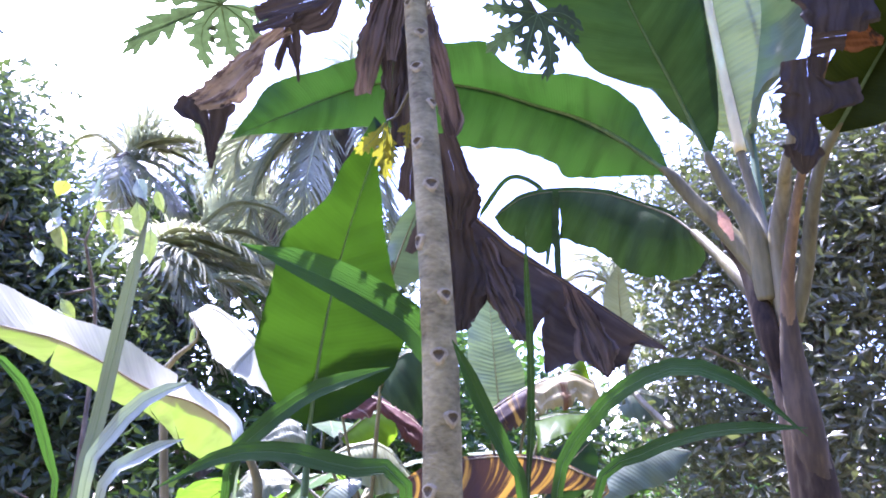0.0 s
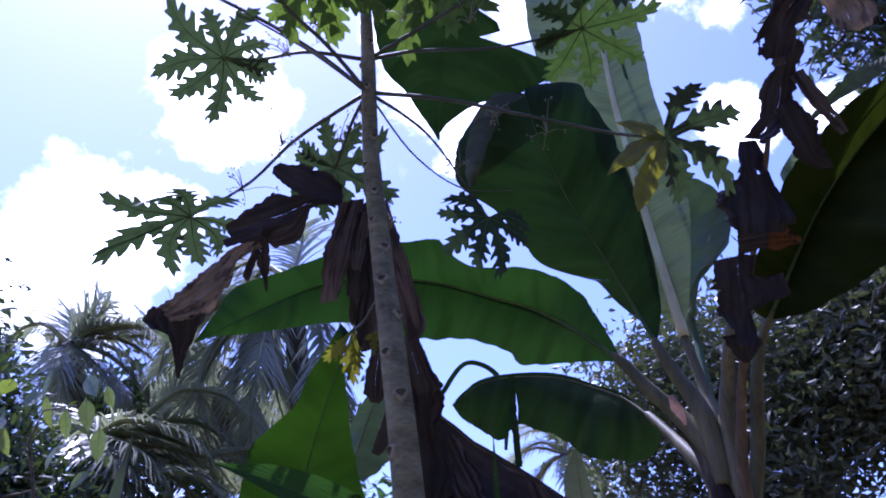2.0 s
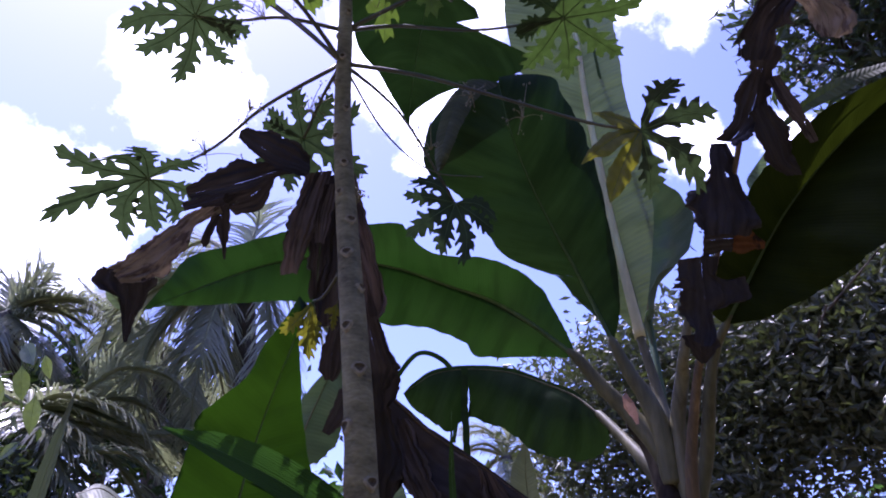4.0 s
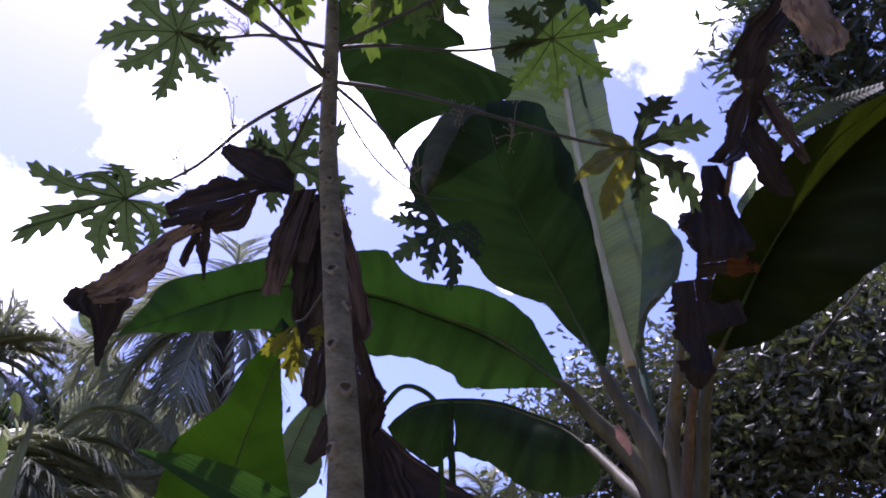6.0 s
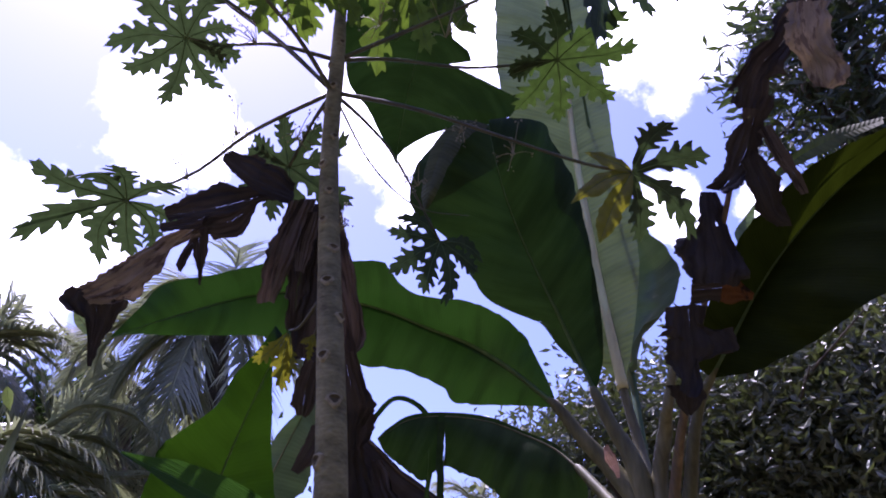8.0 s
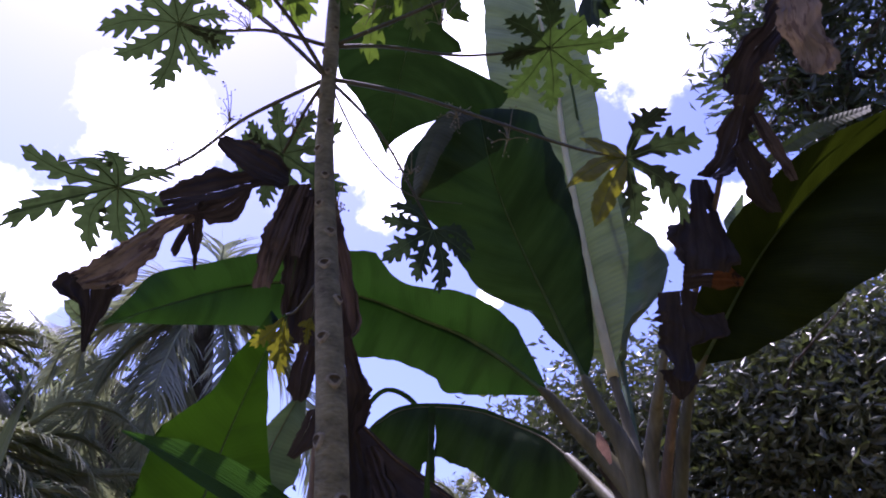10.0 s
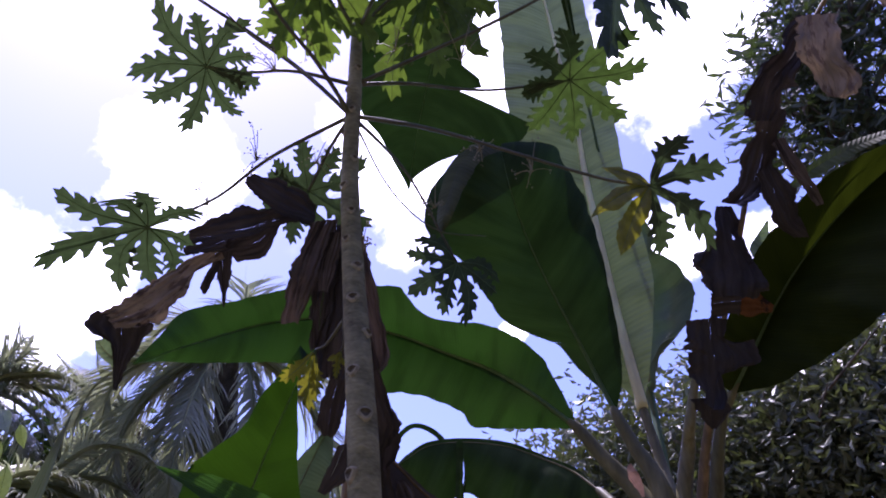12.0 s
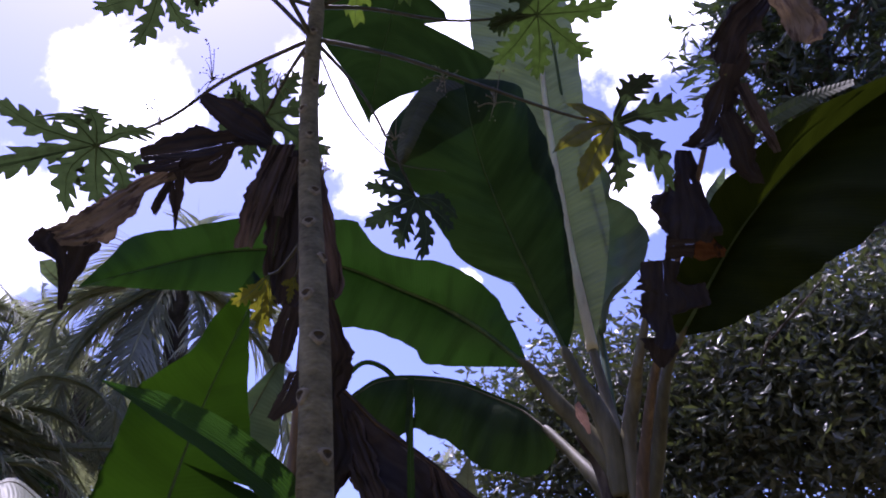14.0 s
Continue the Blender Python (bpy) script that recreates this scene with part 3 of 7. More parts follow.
# outline of one half of a papaya lobe: way along it, half width
LOBE = ((0.30, 0.065), (0.36, 0.105), (0.43, 0.165), (0.478, 0.16), (0.468, 0.11), (0.49, 0.095), (0.54, 0.145), (0.61, 0.21), (0.66, 0.20), (0.638, 0.135), (0.642, 0.09), (0.69, 0.13), (0.76, 0.18), (0.81, 0.17),
        (0.788, 0.11), (0.79, 0.07), (0.83, 0.09), (0.90, 0.12), (0.935, 0.105), (0.912, 0.055), (1.0, 0.0))


def papaya_leaf(parent, stalk, tip, face, material=None, lobes=7, droop=0.25, seed=0, label="", petiole=0.0056, spread=300.0, uneven=0.08):
    """A deeply cut, hand-shaped leaf. stalk: the points of its petiole, from the trunk to the leaf's heart; tip: the end of its middle lobe."""
    rng = np.random.default_rng(seed + 5)
    material = material or PAPAYA
    heart, tip = np.asarray(stalk[-1], float), np.asarray(tip, float)
    ahead = tip - heart
    radius = np.linalg.norm(ahead)
    ahead = ahead / radius
    nrm = np.asarray(face, float)
    nrm = unit(nrm - np.dot(nrm, ahead) * ahead)
    across = np.cross(nrm, ahead)
    verts, faces, uvs = [], [], []
    angles = [radians(spread / 2 * (k / (lobes - 1) - 0.5) * 2) + rng.normal(0, 0.04) for k in range(lobes)]
    step = radians(spread) / (lobes - 1)
    ribs_v, ribs_f = [], []
    core = 0.25 if lobes > 5 else 0.13

    def lift(x, y, bend, layer):
        r = math.hypot(x, y)
        p = heart + (ahead * x + across * y) * radius * (1 - 0.12 * droop * r)
        fall = droop * r * r + (bend - droop) * max(0.0, r - 0.34) ** 2 * 2.2
        return p + np.array([0, 0, -1.0]) * radius * fall * 0.8 + nrm * (0.006 * layer * max(0.0, r - 0.34))

    for k, angle in enumerate(angles):
        f = (k / (lobes - 1) - 0.5) * 2
        size = (1.0 - 0.3 * abs(f) ** 1.3) * (1 + rng.normal(0, uneven))
        bend, layer, curve = droop * (1 + rng.normal(0, 0.8)) + 0.04, k % 3, rng.normal(0, 0.18)
        flat = []
        for sgn in (-1, 1):
            other = k + sgn
            turn = (angles[other] - angle) / 2 if 0 <= other < lobes else sgn * step / 2
            half = [(core * math.cos(turn), core * math.sin(turn))]
            jit = rng.uniform(0.78, 1.12)
            for s, w in LOBE:
                half.append((s * (1 + rng.normal(0, 0.012)), sgn * w * jit * (1 + rng.normal(0, 0.1))))
            half[-1] = (1.0, 0.0)
            flat.append(half if sgn < 0 else half[::-1][1:])
        outline = [(0.0, 0.0)] + flat[0] + flat[1]
        ca, sa = math.cos(angle), math.sin(angle)
        pts2 = []
        for s, w in outline:
            w2 = w + curve * max(0.0, s - 0.34) ** 2 * 2.2
            s2, w2 = (s, w2) if s < 0.27 else (0.27 + (s - 0.27) * (size - 0.27) / 0.73, w2 * (0.5 + 0.5 * size))
            pts2.append((s2 * ca - w2 * sa, s2 * sa + w2 * ca))
        base = len(verts)
        for x, y in pts2:
            verts.append(lift(x, y, bend, layer))
            uvs.append((math.hypot(x, y) * radius, math.atan2(y, x) * 0.1))
        from_2d = [Vector((x, y, 0)) for x, y in pts2]
        for tri in mathutils.geometry.tessellate_polygon([from_2d]):
            faces.append(tuple(base + i for i in tri))
        line = [lift((s * ca - curve * max(0.0, s - 0.34) ** 2 * 2.2 * sa) * size, (s * sa + curve * max(0.0, s - 0.34) ** 2 * 2.2 * ca) * size, bend, layer) + nrm * 0.003 for s in (0.0, 0.3, 0.6, 0.97)]
        v, fc, _u = tube(line, [0.0028 * radius / 0.3, 0.0018 * radius / 0.3, 0.0006], 5, 8)
        ribs_f += [tuple(i + len(ribs_v) for i in q) for q in fc]
        ribs_v += v
    leaf = part("leaf", verts, faces, material, parent, uvs, label, False)
    part("vein", ribs_v, ribs_f, VEIN, leaf)
    if petiole:
        part("petiole", *tube(stalk, [petiole * 1.4, petiole, petiole * 0.8], 7)[:2], PETIOLE, leaf)
    return leaf


def leaf_cloud(centres, size, rng, droop=0.4, slim=0.32):
    """Folded leaves at the given points. Returns verts, faces, uvs."""
    n = len(centres)
    length = size * rng.uniform(0.6, 1.35, n)[:, None]
    d = rng.normal(0, 1, (n, 3))
    d[:, 2] = d[:, 2] * 0.6 - droop
    d /= np.linalg.norm(d, axis=1)[:, None]
    r = rng.normal(0, 1, (n, 3))
    r[:, 2] *= 0.45
    s = np.cross(d, r + np.array([0, 0, 0.001]))
    s /= np.maximum(1e-6, np.linalg.norm(s, axis=1))[:, None]
    up = np.cross(s, d)
    w = length * slim * rng.uniform(0.8, 1.2, n)[:, None]
    base = centres - d * length * 0.5
    v = np.stack([base, base + d * length * 0.45 + s * w * 0.5 + up * w * 0.18, base + d * length * 0.5 - up * w * 0.05, base + d * length * 0.45 - s * w * 0.5 + up * w * 0.18,
                  base + d * length - up * length * 0.1], axis=1).reshape(-1, 3)
    k = (np.arange(n) * 5)[:, None]
    f = np.concatenate([k + np.array([0, 2, 1]), k + np.array([0, 3, 2]), k + np.array([1, 2, 4]), k + np.array([2, 3, 4])], axis=0)
    uv = np.tile(np.array([(0, 0), (0.05, 0.02), (0.05, 0), (0.05, -0.02), (0.1, 0)]), (n, 1))
    return v, f.tolist(), uv


def scatter(blobs, count, rng, clump=0.22, per=16, hollow=0.55):
    """Points in clumps near the skins of ellipsoids (centre, three radii, weight)."""
    weights = np.array([b[2] for b in blobs], float)
    weights /= weights.sum()
    out = []
    for (c, r, _), share in zip(blobs, weights):
        n = max(1, int(count * share / per))
        d = rng.normal(0, 1, (n, 3))
        d /= np.linalg.norm(d, axis=1)[:, None]
        at = np.asarray(c) + d * np.asarray(r) * rng.uniform(hollow, 1.05, n)[:, None]
        out.append((at[:, None, :] + rng.normal(0, clump, (n, per, 3)) * np.array([1, 1, 0.8])).reshape(-1, 3))
    return np.concatenate(out)


def tree(name, base, fork, blobs, count, size, material, label, category="tree", trunk=0.14, seed=0, slim=0.32, droop=0.4, clump=0.22, per=16, group="", hollow=0.55):
    rng = np.random.default_rng(seed)
    ob = thing(name, base, label, category, group)
    base, fork = np.asarray(base, float), np.asarray(fork, float)
    bend = base * 0.5 + fork * 0.5 + np.array([0.08, -0.05, 0])
    part("trunk", *tube([base, bend, fork], [trunk, trunk * 0.8, trunk * 0.6], 12, 14, 1.0, 0.12, seed)[:2], WOOD, ob)
    for c, r, _ in blobs:
        c = np.asarray(c, float)
        mid = fork * 0.55 + c * 0.45 + rng.normal(0, 0.12, 3) + np.array([0, 0, 0.2])
        limb = part("limb", *tube([fork - (fork - base) * 0.02, mid, c], [trunk * 0.45, trunk * 0.28, trunk * 0.08], 8, 12, 1.0, 0.1, seed)[:2], WOOD, ob)
        twigs_v, twigs_f = [], []
        for _k in range(7):
            e = c + rng.normal(0, 0.6, 3) * np.asarray(r)
            a = mid * (1 - 0.6) + c * 0.6
            v, f, _u = tube([a, (a + e) / 2 + rng.normal(0, 0.06, 3), e], [trunk * 0.12, trunk * 0.08, 0.004], 5, 6)
            twigs_f += [tuple(i + len(twigs_v) for i in q) for q in f]
            twigs_v += v
        part("twig", twigs_v, twigs_f, WOOD, limb)
    pts = scatter(blobs, count, rng, clump, per, hollow)
    pts = pts[pts[:, 2] > 0.05]
    crown = part("crown", *leaf_cloud(pts, size, rng, droop, slim)[:2], material, ob, None, "", False)
    tagged(crown, kind="stuff")
    return ob


def frond(parent, pts, seed, leaflet=0.7, hang=0.85):
    """A coconut frond along the points of its rachis, with two rows of hanging leaflets."""
    rng = np.random.default_rng(seed)
    length = sum(math.dist(a, b) for a, b in zip(pts[:-1], pts[1:]))
    n = int(min(104, max(30, length * 42)))
    c = spline(pts, n)
    t = tangents(c)
    verts, faces, uvs = [], [], []
    for i in range(3, n):
        s = i / (n - 1)
        side = unit(np.cross(t[i], np.array([0, 0, 1.0])))
        up = np.cross(side, t[i])
        ln = leaflet * (math.sin(math.pi * min(1, 0.12 + 0.8 * s)) ** 0.6) * rng.uniform(0.8, 1.1)
        for sgn in (-1, 1):
            d = unit(side * sgn * 0.8 + t[i] * (0.55 + 0.3 * s) + up * 0.15 + rng.normal(0, 0.07, 3))
            q, w0 = c[i] + up * 0.01, 0.0115
            k0 = len(verts)
            for j in range(6):
                v = j / 5
                wd = unit(np.cross(d, up) + 1e-6) * w0 * (1 - v ** 2 * 0.9)
                verts += [q - wd, q + wd]
                uvs += [(v * ln, -0.01), (v * ln, 0.01)]
                d = unit(d + np.array([0, 0, -1.0]) * hang * (0.10 + 0.14 * v) * rng.uniform(0.8, 1.2))
                q = q + d * ln / 5
            for j in range(5):
                a0 = k0 + 2 * j
                faces.append((a0, a0 + 1, a0 + 3, a0 + 2))
    fr = part("frond", verts, faces, PALM, parent, uvs)
    part("rachis", *tube(pts, [0.035, 0.02, 0.006], 7, 24)[:2], PALM_RIB, fr)


def palm(base, top, fronds, label, seed, trunk=0.13, group="coconut palms", leaflet=0.7, more=()):
    ob = thing("coconut_palm", base, label, "palm tree", group)
    base, top = np.asarray(base, float), np.asarray(top, float)
    rings = np.array([trunk * (1.15 - 0.35 * s + 0.05 * (k % 2)) for k, s in enumerate(np.linspace(0, 1, 60))])
    part("trunk", *tube([base, base * 0.5 + top * 0.5 + np.array([0.12, 0, 0]), top], rings, 12, 60)[:2], WOOD, ob)
    for k, path in enumerate(list(fronds) + list(more)):
        frond(ob, [tuple(top)] + list(path), seed * 31 + k, leaflet)
        rng = np.random.default_rng(seed * 77 + k)
        drift = rng.normal(0, 0.26, 3) + np.array([0, 0.4, 0.0])
        frond(ob, [tuple(top)] + [tuple(np.asarray(p) + drift * (i + 1) / len(path)) for i, p in enumerate(path)], seed * 31 + k + 400, leaflet)
    return ob

# ---------------------------------------------------------------- ground


def make_ground():
    rings = [0, 0.6, 1.2, 1.8, 2.5, 3.2, 4, 5, 6.5, 8, 10, 13, 17, 24, 35, 60, 120, 300, 700]
    verts, faces, n = [(0, 3, 0)], [], 64
    for r in rings[1:]:
        for k in range(n):
            a = 2 * math.pi * k / n
            x, y = r * math.cos(a), 3 + r * math.sin(a)
            z = 0.05 * noise.noise((x * 0.9, y * 0.9, 0)) + 0.02 * noise.noise((x * 3, y * 3, 4))
            verts.append((x, y, z if r < 100 else 0))
    for k in range(n):
        faces.append((0, 1 + k, 1 + (k + 1) % n))
    for i in range(len(rings) - 2):
        for k in range(n):
            a, b = 1 + i * n + k, 1 + i * n + (k + 1) % n
            faces.append((a, a + n, b + n, b))
    ob = part("ground", verts, faces, SOIL, None)
    tagged(ob, "soil of an overgrown garden plot, lightened for warm bounce", "ground", kind="structure")
    rng = np.random.default_rng(3)
    count = 5000
    a, r = rng.uniform(0, 2 * math.pi, count), rng.uniform(0.5, 9, count)
    p = np.stack([r * np.cos(a), 3 + r * np.sin(a), np.zeros(count)], axis=1)
    h = rng.uniform(0.08, 0.3, count)
    lean = rng.normal(0, 0.08, (count, 2))
    w = rng.normal(0, 1, (count, 2))
    w = w / np.linalg.norm(w, axis=1)[:, None] * 0.006
    v = np.zeros((count, 5, 3))
    v[:, 0, :2], v[:, 1, :2] = p[:, :2] - w, p[:, :2] + w
    v[:, :2, 2] = -0.05
    v[:, 2, :2], v[:, 3, :2] = p[:, :2] - w * 0.8 + lean * 0.5, p[:, :2] + w * 0.8 + lean * 0.5
    v[:, 2, 2] = v[:, 3, 2] = h * 0.6
    v[:, 4, :2], v[:, 4, 2] = p[:, :2] + lean * 1.4, h
    k = (np.arange(count) * 5)[:, None]
    f = (k + np.array([0, 1, 3, 2])).tolist() + (k + np.array([2, 3, 4])).tolist()
    grass = part("ground_grass", v.reshape(-1, 3), f, GRASS, None, None, "", False)
    tagged(grass, "short green grass growing on the soil", "grass", kind="stuff")


make_ground()

# ---------------------------------------------------------------- papaya tree


def papaya_tree():
    ob = thing("papaya_tree", (0.09, 2.12, 0), "slender papaya tree with scarred grey trunk and lobed leaves", "papaya tree")
    line = [(0.10, 2.10, -0.05), (0.085, 2.12, 0.7), (0.071, 2.15, 1.44), (0.043, 2.16, 1.85), (0.012, 2.19, 2.15), (-0.031, 2.28, 2.54), (-0.068, 2.31, 2.91), (-0.081, 2.29, 3.27), (-0.095, 2.27, 3.56)]
    trunk = part("trunk", *tube(line, [0.052, 0.048, 0.043, 0.038, 0.035, 0.031, 0.027, 0.024, 0.018], 20, 90, 1.0, 0.03, 2)[:2], BARK, ob, None, "grey papaya trunk with diamond leaf scars")
    # leaf scars wind round the trunk
    c = spline([(*p, r) for p, r in zip(line, [0.052, 0.048, 0.043, 0.038, 0.035, 0.031, 0.027, 0.024, 0.018])], 240)
    t = tangents(c[:, :3])
    rng = np.random.default_rng(8)
    k, i = 0, 40
    while i < 228:
        for turn in (0, 1):
            a = (-1.57 + 0.55 * (1 if k % 2 else -1) if turn == 0 else 1.57) + rng.normal(0, 0.3)
            u = unit(np.cross(t[i], np.array([0.0, 1.0, 0.0])))
            w = np.cross(u, t[i])
            d = u * math.cos(a) + w * math.sin(a)
            o = np.cross(t[i], d)
            at, r = c[i, :3], c[i, 3]
            sz = 0.0185 * r / 0.036 * rng.uniform(0.8, 1.15)
            vs, fs = [], []
            for ring, (grow, out) in enumerate(((1.25, -0.003), (0.98, 0.005), (0.6, 0.006), (0.4, 0.0005))):
                for q in range(10):
                    b = 2 * math.pi * q / 10
                    x, y = math.cos(b), math.sin(b)
                    x, y = (x, y * 0.6) if y > 0 else (x * (1 + 0.55 * y), y * 1.2)
                    off = x * sz * grow
                    ang = off / r
                    vs.append(at + (d * math.cos(ang) + o * math.sin(ang)) * (r + out) + t[i] * y * sz * grow * 1.05)
                if ring:
                    for q in range(10):
                        n0, n1 = (ring - 1) * 10 + q, (ring - 1) * 10 + (q + 1) % 10
                        fs.append((n0, n1, n1 + 10, n0 + 10))
            fs.append(tuple(range(30, 40)))
            scar = part("leaf_scar", vs, fs, SCAR, trunk)
            scar.data.materials.append(PIT)
            for face in scar.data.polygons[20:]:
                face.material_index = 1
        k += 1
        i += max(4, int(13 - i * 0.03))
    low = (-0.082, 2.30, 3.14)
    mid = (-0.082, 2.29, 3.27)
    top = (-0.092, 2.27, 3.50)
    below = (0.05, -0.25, -1.0)
    # leaves that spread sideways below the crown
    papaya_leaf(ob, [low] + [(-0.334, 2.45, 3.066), (-0.515, 2.58, 2.974), (-0.731, 2.67, 2.901)], (-1.045, 2.7, 2.864), (0.05, -0.02, -1.0), PAPAYA, 9, 0.2, 1, spread=290)
    papaya_leaf(ob, [mid] + [(-0.286, 2.3, 3.318), (-0.429, 2.3, 3.292), (-0.561, 2.28, 3.278)], (-0.795, 2.2, 3.306), (0.05, -0.55, -0.8), PAPAYA, 10, 0.1, 2, spread=345)
    papaya_leaf(ob, [low] + [(-0.243, 2.27, 3.28), (-0.416, 2.21, 3.37), (-0.618, 2.14, 3.45), (-0.872, 2.04, 3.56), (-1.01, 1.96, 3.63)], (-1.27, 1.88, 3.61), below, PAPAYA, 9, 0.2, 3, spread=342)
    papaya_leaf(ob, [low] + [(-0.198, 2.14, 3.20), (-0.316, 2.00, 3.24), (-0.439, 1.79, 3.31), (-0.498, 1.69, 3.36)], (-0.616, 1.49, 3.44), below, PAPAYA_MID, 9, 0.2, 4, spread=342)
    papaya_leaf(ob, [mid] + [(0.288, 2.2, 3.475), (0.505, 2.1, 3.563), (0.772, 2, 3.721)], (0.712, 2.08, 3.35), below, PAPAYA, 9, 0.2, 5, spread=342)
    papaya_leaf(ob, [mid] + [(0.092, 2.33, 3.344), (0.369, 2.35, 3.37), (0.65, 2.28, 3.386)], (0.921, 2.22, 3.428), (-0.1, -0.2, -0.95), PAPAYA_MID, 9, 0.14, 6, spread=345)
    papaya_leaf(ob, [low] + [(0.165, 2.23, 3.049), (0.408, 2.21, 2.967), (0.676, 2.19, 2.875), (0.817, 2.16, 2.834)], (1.083, 2.15, 2.834), (0.0, -0.75, -0.65), PAPAYA, 4, 0.1, 7, spread=140, uneven=0.06)
    def yellow_lobe(seed, mid_line, one, other):
        loft_leaf(ob, mid_line, one, other, PAPAYA_YELLOW, VEIN, 0.002, (0.06, 0.1), 0.08, 0.1, seed=seed, rows=36, cols=6, sharp=True, label="yellowing lobe of a papaya leaf")

    yellow_lobe(90, [(0.819, 2.16, 2.836), (0.757, 2.17, 2.819), (0.696, 2.18, 2.776), (0.634, 2.19, 2.719)], [(0.814, 2.16, 2.827), (0.761, 2.16, 2.779), (0.709, 2.18, 2.742), (0.681, 2.185, 2.747), (0.634, 2.19, 2.719)], [(0.82, 2.16, 2.842), (0.769, 2.17, 2.845), (0.72, 2.18, 2.836), (0.669, 2.185, 2.786), (0.634, 2.19, 2.719)])
    yellow_lobe(91, [(0.819, 2.16, 2.836), (0.78, 2.17, 2.772), (0.747, 2.18, 2.694), (0.709, 2.19, 2.595)], [(0.812, 2.16, 2.833), (0.753, 2.16, 2.767), (0.711, 2.18, 2.702), (0.7, 2.185, 2.647), (0.709, 2.19, 2.595)], [(0.821, 2.16, 2.83), (0.81, 2.16, 2.748), (0.781, 2.18, 2.681), (0.751, 2.185, 2.632), (0.709, 2.19, 2.595)])
    yellow_lobe(92, [(0.819, 2.16, 2.836), (0.781, 2.16, 2.859), (0.736, 2.17, 2.888), (0.683, 2.18, 2.908)], [(0.814, 2.16, 2.829), (0.771, 2.16, 2.833), (0.733, 2.17, 2.858), (0.683, 2.18, 2.908)], [(0.82, 2.16, 2.842), (0.79, 2.16, 2.877), (0.742, 2.17, 2.91), (0.683, 2.18, 2.908)])
    papaya_leaf(ob, [low] + [(-0.142, 2.40, 3.09), (-0.208, 2.53, 3.00)], (0.006, 2.56, 2.90), (0, -0.85, -0.5), PAPAYA, 9, 0.1, 9, spread=342)
    papaya_leaf(ob, [low] + [(0.041, 2.5, 3.19), (0.148, 2.65, 3.175), (0.34, 2.87, 2.989)], (0.277, 2.9, 2.758), (0, -0.7, -0.7), PAPAYA, 7, 0.12, 10, spread=235, petiole=0.005)
    # leaves over the crown, overhead light put into the colour of the brightest
    papaya_leaf(ob, [top] + [(-0.17, 2.14, 3.47), (-0.227, 2.01, 3.49)], (-0.383, 2.15, 3.23), below, PAPAYA_LIT, 9, 0.15, 11, spread=342)
    papaya_leaf(ob, [top] + [(-0.178, 2.15, 3.46), (-0.272, 2.09, 3.49)], (-0.208, 2.25, 3.30), below, PAPAYA_LIT, 9, 0.1, 18, spread=342)
    papaya_leaf(ob, [top] + [(0.012, 2.20, 3.61), (0.163, 2.16, 3.70)], (0.089, 2.36, 3.48), below, PAPAYA_LIT, 9, 0.1, 19, spread=342)
    papaya_leaf(ob, [top] + [(-0.004, 2.23, 3.59), (0.09, 2.23, 3.72)], (0.252, 2.37, 3.46), below, PAPAYA_LIT, 9, 0.15, 12, spread=342)
    papaya_leaf(ob, [top] + [(-0.141, 2.00, 3.32), (-0.209, 1.80, 3.34)], (-0.155, 1.59, 3.42), below, PAPAYA, 9, 0.2, 14, spread=342)
    papaya_leaf(ob, [top] + [(-0.04, 1.99, 3.33), (0.043, 1.76, 3.38)], (0.18, 1.58, 3.42), below, PAPAYA_MID, 9, 0.2, 15, spread=342)
    # two dying leaves low on the trunk
    side = (-0.042, 2.26, 2.37)
    papaya_leaf(ob, [side] + [(-0.088, 2.36, 2.344), (-0.117, 2.4, 2.348)], (-0.148, 2.42, 2.184), (0.5, -0.8, -0.2), PAPAYA_YELLOW, 3, 0.1, 16, spread=50, petiole=0.004, label="small withered yellow papaya leaf")
    papaya_leaf(ob, [side] + [(-0.038, 2.3, 2.322), (-0.045, 2.32, 2.307)], (-0.055, 2.34, 2.248), (0.6, -0.8, -0.2), PAPAYA_YELLOW, 3, 0.2, 17, spread=60, petiole=0.004, label="small withered yellow papaya leaf")
    # flower sprays along the stalks
    for n, (at, size) in enumerate((((-0.38, 2.45, 3.07), 0.09), ((-0.535, 2.59, 2.98), 0.09), ((-0.334, 2.25, 3.28), 0.09), ((-0.233, 2.11, 3.29), 0.1), ((0.261, 2.22, 3.39), 0.1),
                                    ((0.234, 2.69, 3.12), 0.07), ((0.325, 2.24, 3.01), 0.07), ((0.478, 2.22, 2.92), 0.06), ((-0.186, 2.42, 3.06), 0.1), ((-0.013, 2.31, 2.63), 0.05), ((0.043, 2.25, 3.44), 0.1))):
        flower_spray(ob, at, size, n)
    part("flower_stalk", *tube([low] + [(0.064, 2.59, 3.09), (0.241, 2.74, 3.04), (0.427, 2.73, 3.02)], [0.004, 0.003, 0.002], 6)[:2], PETIOLE, ob)
    part("flower_stalk", *tube([low] + [(-0.257, 2.23, 3.25), (-0.426, 2.17, 3.33), (-0.496, 2.12, 3.36)], [0.005, 0.004, 0.002], 6)[:2], PETIOLE, ob)


